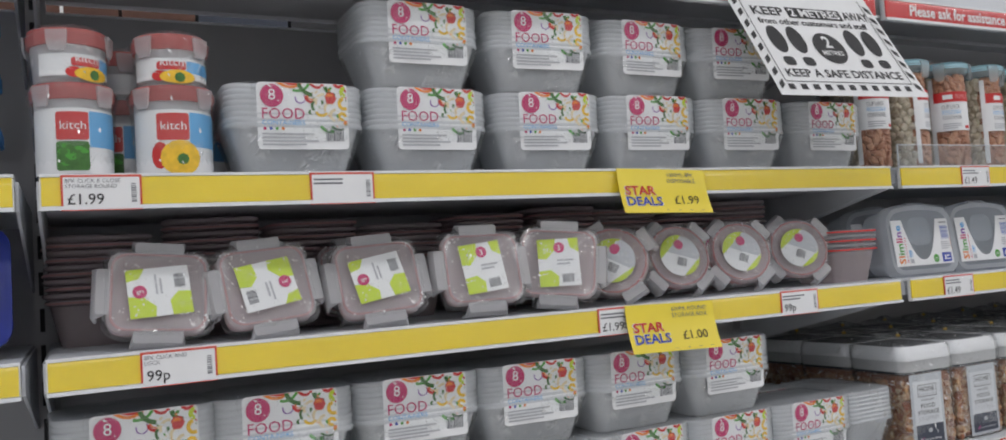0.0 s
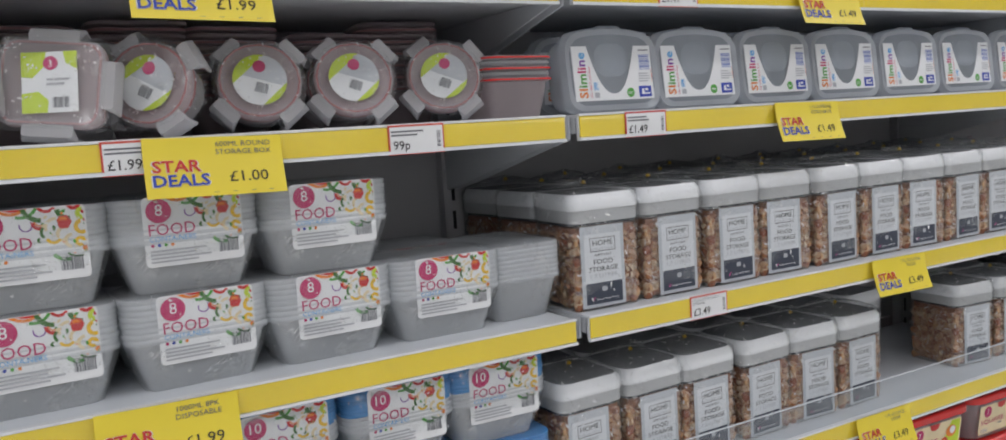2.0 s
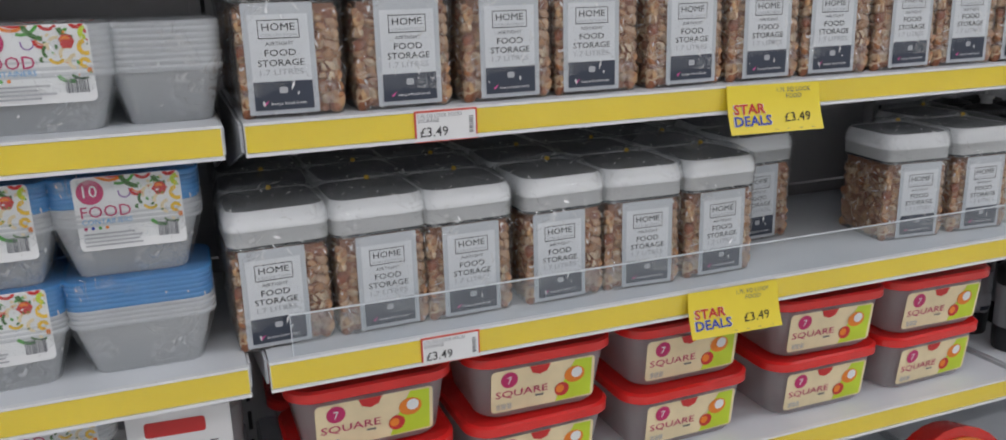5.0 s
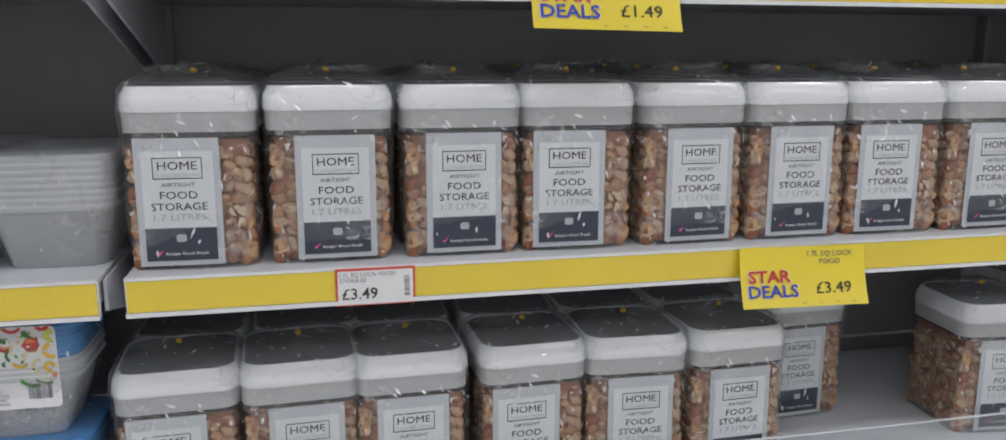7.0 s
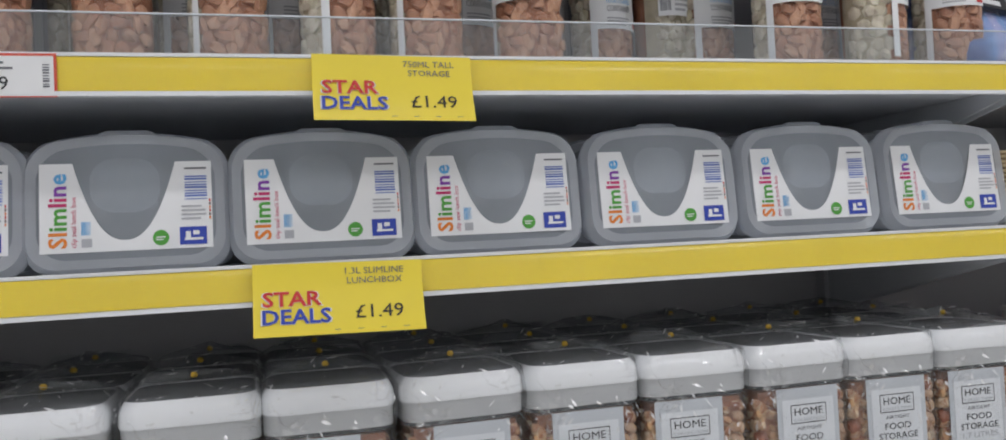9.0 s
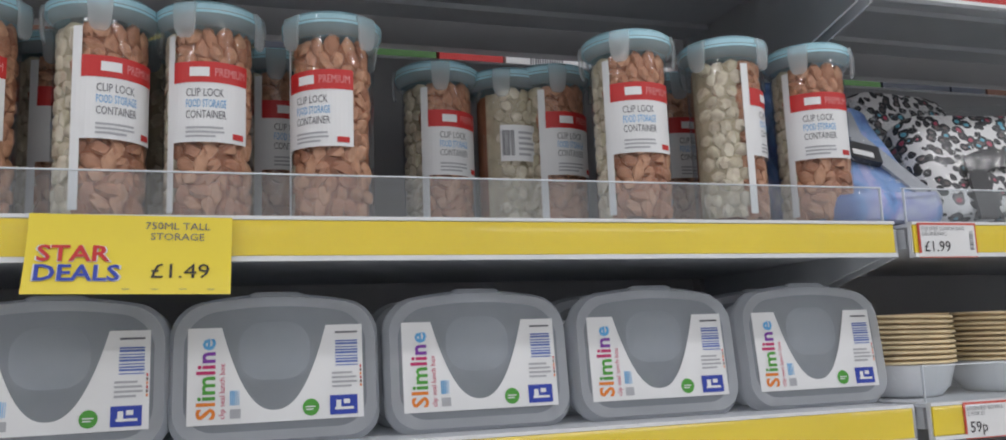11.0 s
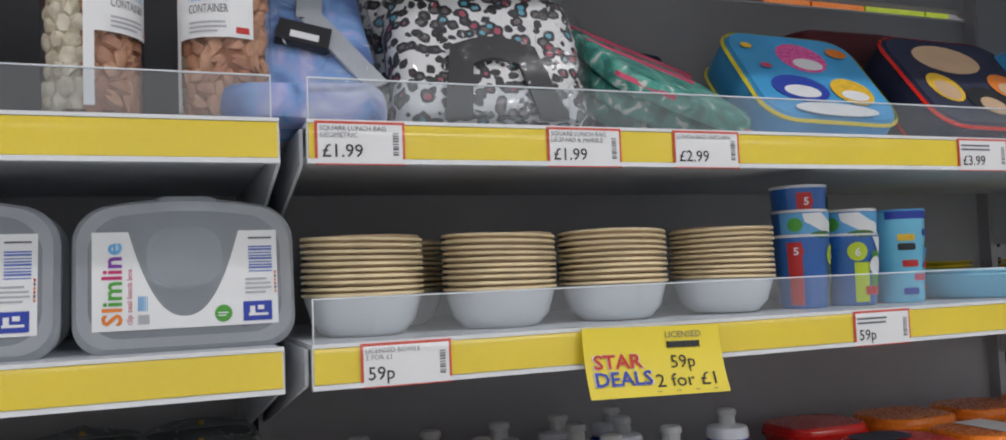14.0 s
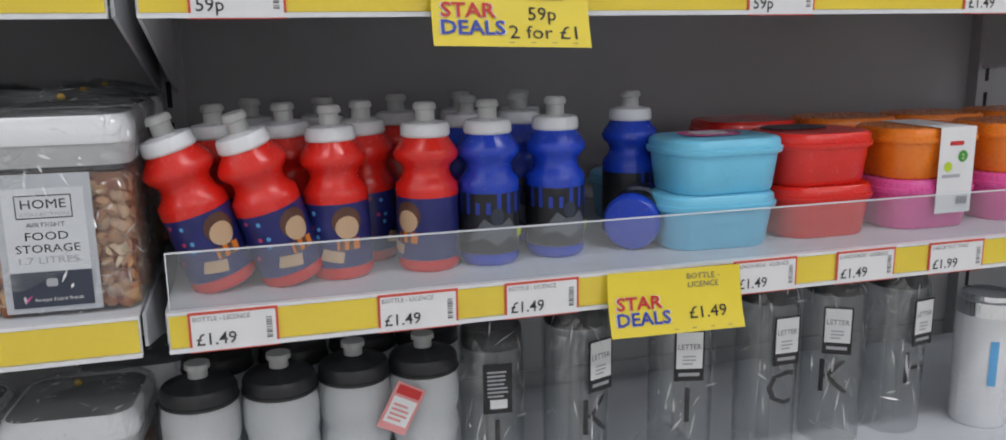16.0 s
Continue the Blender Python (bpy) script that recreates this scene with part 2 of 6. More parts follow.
ACRYLIC = clear_plastic("clear_acrylic", (0.93, 0.95, 0.96), gloss=0.8, haze=0.05)
ACRYLICEDGE = mat("acrylic_cut_edge", (0.7, 0.74, 0.78), 0.2)
CLEAR = clear_plastic("clear_jar_plastic", (0.95, 0.96, 0.96), gloss=1.0)
BOTTLECLEAR = clear_plastic("clear_bottle_plastic", (0.95, 0.96, 0.965), gloss=1.6, rough=0.12)
LIDWHITE = mat("glossy_white_lid", (0.80, 0.81, 0.83), 0.18, vary=0.03, coat=0.3)
LIDTOP = frosted("shaded_lid_top", (0.27, 0.275, 0.29), 0.05, 0.25, 0.25)
COLLAR = frosted("frosted_collar", (0.68, 0.69, 0.70), 0.1, 0.3, 0.3)
NUTS = pieces("mixed_nuts", [(0.20, 0.055, 0.032), (0.46, 0.20, 0.09), (0.60, 0.38, 0.20), (0.30, 0.095, 0.05), (0.76, 0.62, 0.43), (0.36, 0.135, 0.06), (0.63, 0.42, 0.23), (0.26, 0.075, 0.042)])
ALMOND = pieces("almonds", [(0.44, 0.19, 0.115), (0.56, 0.28, 0.17), (0.66, 0.37, 0.23), (0.50, 0.23, 0.14)], 0.55, 200)
PISTA = pieces("pistachios", [(0.70, 0.63, 0.49), (0.78, 0.71, 0.58), (0.62, 0.57, 0.41), (0.82, 0.76, 0.63)], 0.5, 90)
# Core colours of the jar fillings, standing for the shaded gaps between nuts.
NUTDARK = mat("nut_gap_shade", (0.30, 0.125, 0.07), 0.8, vary=0.2, scale=80)
PISTADARK = mat("pistachio_gap_shade", (0.46, 0.40, 0.29), 0.8, vary=0.2, scale=80)
TEALRIM = mat("pale_teal_lid", (0.38, 0.63, 0.72), 0.25, vary=0.05, coat=0.2)
REDLID = mat("red_lid", (0.68, 0.02, 0.018), 0.22, vary=0.05, coat=0.2)
RED = mat("red_plastic", (0.74, 0.02, 0.012), 0.25, vary=0.05, coat=0.2)
BLUE = mat("blue_plastic", (0.012, 0.055, 0.52), 0.25, vary=0.06, coat=0.2)
NAVYWRAP = mat("navy_print", (0.018, 0.022, 0.14), 0.32, vary=0.15, scale=40)
LIGHTBLUE = mat("light_blue_plastic", (0.18, 0.59, 0.82), 0.3, vary=0.04, coat=0.1)
ORANGE = mat("orange_plastic", (0.85, 0.22, 0.015), 0.28, vary=0.05, coat=0.2)
PINK = mat("pink_plastic", (0.76, 0.10, 0.36), 0.28, vary=0.05, coat=0.2)
SPOUT = frosted("milky_spout", (0.66, 0.67, 0.66), 0.05, 0.3, 0.35)
BOTTLEWHITE = frosted("white_squeeze_bottle", (0.74, 0.77, 0.79), 0.04, 0.3, 0.3)
BLACKCAP = mat("black_plastic", (0.018, 0.019, 0.022), 0.38, vary=0.1)
CHROME = mat("chrome", (0.75, 0.76, 0.78), 0.12, metal=1.0, vary=0.03)
BOWLWHITE = mat("white_melamine", (0.74, 0.76, 0.79), 0.25, vary=0.04, coat=0.2)
BOWLRIM = mat("tan_bowl_rim", (0.86, 0.71, 0.45), 0.45, vary=0.12, scale=40)
LIDCLIP = frosted("clear_clip_plastic", (0.84, 0.88, 0.90), 0.70, 0.5, 0.1)
CLIP = frosted("milky_clip_plastic", (0.72, 0.72, 0.735), 0.35, 0.4, 0.15)
BOWLSIDE = mat("shaded_bowl_side", (0.58, 0.43, 0.28), 0.45, vary=0.08)
BLUEBAG = tie_dye("blue_lilac_cloth", [(0.36, (0.10, 0.17, 0.42)), (0.46, (0.20, 0.36, 0.68)), (0.54, (0.38, 0.40, 0.70)), (0.64, (0.58, 0.62, 0.78))], 20)
GREYSTRAP = mat("grey_webbing", (0.40, 0.42, 0.46), 0.7)
LEOPARD = spotted("leopard_cloth", (0.74, 0.73, 0.74), (0.02, 0.02, 0.025), [(0.0, (0.42, 0.05, 0.10)), (0.34, (0.10, 0.08, 0.08)), (0.48, (0.11, 0.40, 0.54)), (0.66, (0.16, 0.12, 0.12))], 86)
TEALBAG = tie_dye("teal_cloth", [(0.4, (0.03, 0.17, 0.14)), (0.5, (0.06, 0.32, 0.26)), (0.62, (0.16, 0.42, 0.34)), (0.66, (0.6, 0.65, 0.6))], 60)
CORAL = mat("coral_piping", (0.58, 0.07, 0.15), 0.4)
NAVYBAG = mat("navy_cloth", (0.016, 0.02, 0.055), 0.65, vary=0.2, bump=0.2)
MAROON = mat("maroon_cloth", (0.10, 0.012, 0.018), 0.6, vary=0.2, bump=0.2)
FLOORM = mat("pale_vinyl_floor", (0.72, 0.72, 0.71), 0.3, vary=0.1, scale=2)
WALLM = mat("shop_wall_paint", (0.78, 0.78, 0.77), 0.7, vary=0.06, scale=2)
CEILM = mat("ceiling_paint", (0.75, 0.75, 0.74), 0.8, vary=0.04, scale=2)
BROWNBOX = mat("brown_carton", (0.12, 0.05, 0.03), 0.6, vary=0.2)


SHEER = (FOLDGLINT, COVER, FILM, BAGFILM, ACRYLIC, CLEAR, BOTTLECLEAR)


# ---- mesh builder ----
TEXTS = {}


def text_mesh(s, bold):
    if (s, bold) not in TEXTS:
        cu = bpy.data.curves.new("lettering", "FONT")
        cu.body, cu.size, cu.resolution_u, cu.offset = s, 1.0, 2, (0.022 if bold is True else float(bold))
        ob = bpy.data.objects.new("lettering", cu)
        me = bpy.data.meshes.new_from_object(ob)
        v = [tuple(p.co) for p in me.vertices]
        f = [tuple(p.vertices) for p in me.polygons]
        xs = [p[0] for p in v] or [0]
        TEXTS[(s, bold)] = (v, f, min(xs), max(xs))
        bpy.data.objects.remove(ob)
        bpy.data.meshes.remove(me)
    return TEXTS[(s, bold)]


def ring(w, d, r, k, cx=0.0, cy=0.0):
    r = min(r, w / 2, d / 2)
    pts = []
    for qx, qy, a0 in ((1, 1, 0), (-1, 1, 90), (-1, -1, 180), (1, -1, 270)):
        for i in range(k + 1):
            a = radians(a0 + 90 * i / k)
            pts.append((cx + qx * (w / 2 - r) + r * math.cos(a), cy + qy * (d / 2 - r) + r * math.sin(a)))
    return pts


class Solid:
    """Collects pieces of one mesh; each piece has a material."""

    def __init__(self):
        self.v, self.f, self.mi, self.mats = [], [], [], []

    def add(self, v, f, m, at=None):
        if m not in self.mats:
            self.mats.append(m)
        k, o = self.mats.index(m), len(self.v)
        self.v += [tuple(at @ Vector(p)) for p in v] if at else [tuple(p) for p in v]
        self.f += [tuple(i + o for i in q) for q in f]
        self.mi += [k] * len(f)
        return self

    def box(self, x0, x1, y0, y1, z0, z1, m, at=None):
        v = [(x, y, z) for z in (z0, z1) for y in (y0, y1) for x in (x0, x1)]
        f = [(0, 2, 3, 1), (4, 5, 7, 6), (0, 1, 5, 4), (2, 6, 7, 3), (0, 4, 6, 2), (1, 3, 7, 5)]
        return self.add(v, f, m, at)

    def loft(self, secs, m, k=4, cap0=True, cap1=True, at=None):
        v, f, n = [], [], 4 * (k + 1)
        for s in secs:
            z, w, d, r = s[:4]
            v += [(x, y, z) for x, y in ring(w, d, r, k, *s[4:6])]
        for i in range(len(secs) - 1):
            for j in range(n):
                a, b = i * n + j, i * n + (j + 1) % n
                f.append((a, b, b + n, a + n))
        if cap0:
            f.append(tuple(reversed(range(n))))
        if cap1:
            f.append(tuple(range((len(secs) - 1) * n, len(secs) * n)))
        return self.add(v, f, m, at)

    def lathe(self, prof, m, k=5, cap0=True, cap1=True, at=None):
        return self.loft([(z, 2 * r, 2 * r, r) for z, r in prof], m, k, cap0, cap1, at)

    def poly(self, pts, y, m, at=None):
        return self.add([(x, y, z) for x, z in pts], [tuple(range(len(pts)))], m, at)

    def rect(self, x0, x1, z0, z1, y, m, at=None, r=0.0):
        if r:
            return self.poly([(p + (x0 + x1) / 2, q + (z0 + z1) / 2) for p, q in ring(x1 - x0, z1 - z0, r, 3)], y, m, at)
        return self.poly([(x0, z0), (x1, z0), (x1, z1), (x0, z1)], y, m, at)

    def disc(self, x, z, r, y, m, n=14, at=None, rz=None):
        rz = rz or r
        return self.poly([(x + r * math.cos(6.2832 * i / n), z + rz * math.sin(6.2832 * i / n)) for i in range(n)], y, m, at)

    def text(self, s, x, z, size, y, m, at=None, centre=True, bold=False, wide=None):
        v, f, lo, hi = text_mesh(s, bold)
        k = size if wide is None else wide / max(hi - lo, 1e-6)
        ox = (lo + hi) / 2 if centre else lo
        return self.add([(x + (p[0] - ox) * k, y, z + p[1] * size) for p in v], f, m, at)

    def bars(self, x0, x1, z0, z1, y, m, seed=1, n=14, at=None):
        rnd = random.Random(seed)
        w = (x1 - x0) / n
        for i in range(n):
            self.rect(x0 + i * w, x0 + i * w + w * rnd.uniform(0.25, 0.75), z0, z1, y, m, at)
        return self

    def lines(self, x0, x1, z0, z1, n, y, m, seed=1, at=None):
        rnd = random.Random(seed)
        h = (z1 - z0) / n
        for i in range(n):
            self.rect(x0, x0 + (x1 - x0) * rnd.uniform(0.7, 1.0), z0 + i * h, z0 + i * h + h * 0.45, y, m, at)
        return self

    def bend(self, radius):
        """Wraps what faces -y round an upright cylinder on the z axis."""
        v, f, mi = [], [], []
        for q, k in zip(self.f, self.mi):
            pts = [self.v[i] for i in q]
            lo, hi = min(p[0] for p in pts), max(p[0] for p in pts)
            cuts = [lo + (hi - lo) * i / max(1, math.ceil((hi - lo) / 0.004)) for i in range(max(1, math.ceil((hi - lo) / 0.004)) + 1)]
            for a, b in zip(cuts, cuts[1:]):
                piece = pts
                for lim, sign in ((a, 1), (b, -1)):
                    out = []
                    for p, r in zip(piece, piece[1:] + piece[:1]):
                        dp, dr = sign * (p[0] - lim), sign * (r[0] - lim)
                        if dp >= 0:
                            out.append(p)
                        if dp * dr < 0:
                            g = dp / (dp - dr)
                            out.append(tuple(p[i] + (r[i] - p[i]) * g for i in range(3)))
                    piece = out
                if len(piece) > 2:
                    f.append(tuple(range(len(v), len(v) + len(piece))))
                    v += piece
                    mi.append(k)
        self.v, self.f, self.mi = v, f, mi
        self.v = [((radius - y) * math.sin(x / radius), -(radius - y) * math.cos(x / radius), z) for x, y, z in self.v]
        return self

    def hold(self, w, d, round_to=None):
        """Presses everything inside a box w by d, or a cylinder, as against a jar's wall."""
        out = []
        for x, y, z in self.v:
            if round_to:
                q = min(1.0, round_to / max(math.hypot(x, y), 1e-6))
                x, y = x * q, y * q
            else:
                x, y = max(-w / 2, min(w / 2, x)), max(-d / 2, min(d / 2, y))
            out.append((x, y, z))
        self.v = out
        return self

    def mesh(self, name, smooth=40):
        me = bpy.data.meshes.new(name)
        me.from_pydata(self.v, [], self.f)
        for m in self.mats:
            me.materials.append(m)
        me.polygons.foreach_set("material_index", self.mi)
        if smooth:
            me.polygons.foreach_set("use_smooth", [True] * len(self.f))
            me.set_sharp_from_angle(angle=radians(smooth))
        me.update()
        return me


def thing(name, label, category, group="", at=None):
    ob = new(name)
    ob.empty_display_size = 0.02
    if at:
        ob.matrix_basis = at
    return tagged(ob, label, category, group)


def part(name, solid, parent, label="", smooth=40):
    ob = new(name, solid.mesh(name, smooth) if isinstance(solid, Solid) else solid)
    ob.parent = parent
    if ob.data.materials and ob.data.materials[0] in SHEER:
        ob.visible_shadow = False
    if label:
        tagged(ob, label)
    return ob


def repeat(ob, poses, grow=(1.0, 1.0, 1.0)):
    """Stands ob, grown, at the first pose and copies of it at the others."""
    ob.matrix_basis = poses[0] @ Matrix.Diagonal((*grow, 1.0))
    return [ob] + [copy_thing(ob, m) for m in poses[1:]]


def structure(name, solid, label, category):
    return tagged(new(name, solid.mesh(name)), label, category, kind="structure")


def fold_glints(solid, n, seed, shape=(0.004, 0.016), upright=0.5):
    """Adds n narrow whitish slivers as glints of folds to a film's outer skin, mostly where it faces out and up."""
    rnd = random.Random(seed)
    mid = sum((Vector(p) for p in solid.v), Vector()) / len(solid.v)
    skin = []
    for q in solid.f:
        pts = [Vector(solid.v[i]) for i in q]
        c = sum(pts, Vector()) / len(pts)
        nrm = (pts[1] - pts[0]).cross(pts[2] - pts[0])
        if nrm.length < 1e-9:
            continue
        size = sum((a - c).cross(b - c).length for a, b in zip(pts, pts[1:] + pts[:1]))
        nrm.normalize()
        if nrm.dot(c - mid) < 0:
            nrm = -nrm
        if nrm.y < 0.3 and nrm.z > -0.5:
            skin.append((pts, c, nrm, size))
    for pts, c, nrm, size in rnd.choices(skin, weights=[k[3] for k in skin], k=n):
        k = rnd.randrange(len(pts))
        a, b = rnd.random(), rnd.random()
        a, b = (a, b) if a + b < 1 else (1 - a, 1 - b)
        p = c + (pts[k] - c) * a + (pts[k - 1] - c) * b
        d = Vector((rnd.uniform(-1, 1), rnd.uniform(-1, 1), rnd.uniform(-1, 1)))
        if rnd.random() < upright:
            d = Vector((rnd.uniform(-0.25, 0.25), 0, 1))
        lean = (nrm + Vector((rnd.uniform(-0.35, 0.35), 0, rnd.uniform(-0.1, 0.6)))).normalized()
        d = d - lean * d.dot(lean)
        if d.length < 0.05:
            continue
        d.normalize()
        side = lean.cross(d)
        l, w = rnd.uniform(*shape) * rnd.uniform(0.4, 1), rnd.uniform(0.0005, 0.0015)
        p = p + nrm * 0.0012
        solid.add([p - d * l / 2, p - side * w, p + d * l / 2, p + side * w], [(0, 1, 2, 3)], FOLDGLINT)
    return solid


# ---- the shop round the shelves ----
DEPTH = 0.40
# Floor and walls are out of view; their pale colours are chosen for bounce.
floor = Solid().box(-6, 9, -4.2, 3.6, -0.1, 0.0, FLOORM)
structure("floor", floor, "pale grey vinyl shop floor", "floor")
structure("ceiling", Solid().box(-6, 9, -4.2, 3.6, 3.1, 3.2, CEILM), "white painted shop ceiling", "ceiling")
# Added wall closes the aisle and throws light back onto the shelves.
structure("wall_aisle", Solid().box(-6, 9, -4.4, -4.2, -0.1, 3.2, WALLM), "plain wall added in place of shelves across the aisle", "wall")
structure("wall_west", Solid().box(-6.2, -6, -4.4, 3.8, -0.1, 3.2, WALLM), "plain painted shop wall", "wall")
structure("wall_east", Solid().box(9, 9.2, -4.4, 3.8, -0.1, 3.2, WALLM), "plain painted shop wall", "wall")
structure("wall_behind", Solid().box(-6, 9, 3.6, 3.8, -0.1, 3.2, WALLM), "plain painted shop wall behind the shelving", "wall")

# grey back panels of the shelving, with the narrow gap under the top shelf
GAP0, GAP1 = 1.738, 1.755
BAYS = ((-1.25, 1.25), (0.0, 1.25), (1.25, 1.25), (2.5, 1.25), (3.75, 1.25))
for i, (x, bw) in enumerate(BAYS):
    p = Solid()
    p.box(x + 0.004, x + bw - 0.004, DEPTH, DEPTH + 0.018, 0.02, 0.72, BACK)
    p.box(x + 0.004, x + bw - 0.004, DEPTH, DEPTH + 0.018, 0.724, GAP0, BACK)
    p.box(x + 0.004, x + bw - 0.004, DEPTH - 0.004, DEPTH + 0.018, GAP1, 1.86, BACK)
    p.box(x + 0.004, x + bw - 0.004, DEPTH - 0.003, DEPTH + 0.004, GAP0 - 0.003, GAP0, TRIM)
    structure("wall_panel_%d" % (i + 1), p, "grey enamelled back panel of shop shelving", "back panel")

up = thing("shelf_upright", "grey slotted steel upright between shelf bays", "upright", "shelf uprights")
part("post", Solid().box(-0.018, 0.018, DEPTH - 0.022, DEPTH + 0.03, 0.0, 2.1, BACK), up)
slot_mesh = Solid().box(-0.003, 0.003, -0.0008, 0.0008, -0.016, 0.016, DARK).mesh("slot")
for i in range(40):
    s = part("slot", slot_mesh, up)
    s.location = (0.0, DEPTH - 0.0225, 0.1 + i * 0.05)
repeat(up, [pose(x, 0, 0) for x in (-1.25, 0.0, 1.25, 2.5, 3.75, 5.0)])

# shelves: board, front channel with yellow strip, end brackets
LIP = 0.035
LEVELS = {"A": 1.453, "B": 1.268, "C": 0.983, "D": 0.706, "E": 0.450, "F": 0.19}


def make_shelf(x0, z, strip=YELLOW, label="pale grey steel shop shelf with yellow price strip", up=0.0, bw=1.25):
    sh = thing("shop_shelf", label, "shelf", "shop shelves", pose(x0, 0, z))
    b = Solid()
    b.box(0.012, bw - 0.012, 0.005, DEPTH - 0.024, up - 0.004, up, SHELFTOP)
    part("board", b, sh)
    part("underside_tray", Solid().box(0.014, bw - 0.014, 0.012, DEPTH - 0.026, up - 0.026, up - 0.0045, STEEL), sh, "grey folded underside")
    if up:
        for ry in (0.09, 0.20, 0.31):
            part("rib", Solid().box(0.016, bw - 0.016, ry, ry + 0.016, up - 0.034, up - 0.0265, STEEL), sh, "folded stiffening rib")
        part("front_plate", Solid().box(0.012, bw - 0.012, 0.0055, 0.009, -LIP, up - 0.0045, STEEL), sh)
    prof = [(0.0045, 0.001), (-0.003, 0.001), (-0.003, -0.002), (0.0, -0.002), (0.0, -LIP + 0.003), (-0.004, -LIP + 0.003), (-0.004, -LIP - 0.001), (0.0045, -LIP - 0.001)]
    n = len(prof)
    c = Solid().add([(0.011, y, q) for y, q in prof] + [(bw - 0.011, y, q) for y, q in prof], [tuple(range(n)), tuple(range(2 * n - 1, n - 1, -1))] + [(k, k + n, (k + 1) % n + n, (k + 1) % n) for k in range(n)], TRIM)
    part("price_channel", c, sh, "white plastic price channel", 0)
    part("price_strip", Solid().box(0.0125, bw - 0.0125, -0.0022, -0.0004, -LIP + 0.0035, -0.0025, strip), sh, "glossy plastic strip")
    cv = [(-0.0042 - 0.0034 * (1 - (2 * k / 8 - 1) ** 2), -LIP + 0.002 + (LIP - 0.0025) * k / 8) for k in range(9)]
    part("ticket_cover", Solid().add([(x, y, q) for y, q in cv for x in (0.0125, bw - 0.0125)], [(2 * k, 2 * k + 1, 2 * k + 3, 2 * k + 2) for k in range(8)], COVER), sh, "clear bulging plastic ticket cover", 80)
    for sx in (0.008, bw - 0.011):
        br = Solid()
        pts = [(0.02, up - 0.004), (DEPTH - 0.02, up - 0.004), (DEPTH - 0.02, -0.115), (DEPTH - 0.1, -0.10), (0.02, -0.034)]
        v = [(sx, y, zz) for y, zz in pts] + [(sx + 0.003, y, zz) for y, zz in pts]
        n = len(pts)
        br.add(v, [tuple(range(n)), tuple(range(2 * n - 1, n - 1, -1))] + [(i, i + n, (i + 1) % n + n, (i + 1) % n) for i in range(n)], STEEL)
        part("bracket", br, sh, "tapered steel shelf bracket", 0)
    return sh


one = make_shelf(0.0, LEVELS["A"])
repeat(one, [pose(x, 0, z) for x, w in BAYS for z in LEVELS.values()])
top = make_shelf(0.0, 1.735, REDINK, "grey steel top shelf with a red notice strip", 0.075)
repeat(top, [pose(x, 0, 1.735) for x, w in BAYS])
note = thing("notice_strip_lettering", "white lettering on the red top shelf strip", "lettering", at=pose(1.25, 0, 1.735))
part("lettering", Solid().text("Please ask for assistance", 0.07, -0.0255, 0.026, -0.003, WHITE, centre=False, bold=True), note, smooth=0)


# clear acrylic risers
def make_riser(x0, x1, z, h, y=0.006):
    r = thing("shelf_riser", "clear acrylic riser along the shelf front", "shelf riser", "shelf risers", pose(0, y, z + 0.001))
    part("pane", Solid().box(x0, x1, 0, 0.0025, 0, h, ACRYLIC), r)
    e = Solid().box(x0, x1, -0.0002, 0.0027, h, h + 0.0012, ACRYLICEDGE)
    e.box(x0, x0 + 0.001, -0.0002, 0.0027, 0, h, ACRYLICEDGE).box(x1 - 0.001, x1, -0.0002, 0.0027, 0, h, ACRYLICEDGE)
    part("polished_edge", e, r)


make_riser(1.27, 2.484, LEVELS["A"], 0.036)
make_riser(2.513, 3.735, LEVELS["A"], 0.036)
make_riser(2.513, 3.735, LEVELS["B"], 0.036)
make_riser(2.513, 3.735, LEVELS["C"], 0.05)
make_riser(1.29, 2.46, LEVELS["D"], 0.05)


# ---- tickets and promotion cards on the strips ----
def ticket(x, lev, price, lines=(), w=0.076, edge=ORANGERED, tilt=0.0):
    t = thing("price_ticket", "white price ticket with red edge reading %s" % price.replace("£", "") if price else "white price ticket lost in glare", "price ticket", "price tickets", pose(x, -0.0028, LEVELS[lev], 0, tilt, 0))
    s = Solid()
    s.box(0, w, -0.0010, 0, -LIP - 0.002, -0.0005, edge)
    s.rect(0.0022, w - 0.0022, -LIP + 0.0008, -0.0028, -0.0014, WHITE, r=0.001)
    part("card", s, t, smooth=0)
    p = Solid()
    p.text(price, 0.006, -LIP + 0.0045, 0.0155, -0.0018, BLACK, centre=False, bold=0.008)
    z = -0.0085
    for ln in lines:
        p.text(ln, 0.004, z, 0.0058, -0.0018, GREYINK, centre=False)
        z -= 0.0055
    if not lines:
        p.lines(0.004, 0.05, -0.014, -0.005, 2, -0.0018, GREYINK, int(x * 100))
    for i in range(9):
        p.rect(w - 0.0105, w - 0.0055, -LIP + 0.006 + i * 0.0023, -LIP + 0.006 + i * 0.0023 + random.Random(i).uniform(0.0007, 0.0017), -0.0018, GREYINK)
    part("print", p, t, smooth=0)


ticket(0.03, "A", "£1.99", ("8PK CLICK & CLOSE", "STORAGE ROUND"))
ticket(0.283, "A", "")
ticket(1.411, "A", "£1.49")
ticket(2.517, "A", "£1.99", ("SQUARE LUNCH BAG", "GEOMETRIC"))
ticket(2.726, "A", "£1.99", ("SQUARE LUNCH BAG", "LEOPARD & MARBLE"))
ticket(2.859, "A", "£2.99", ("LUNCH BAG UNICORN",))
ticket(3.229, "A", "£3.99")
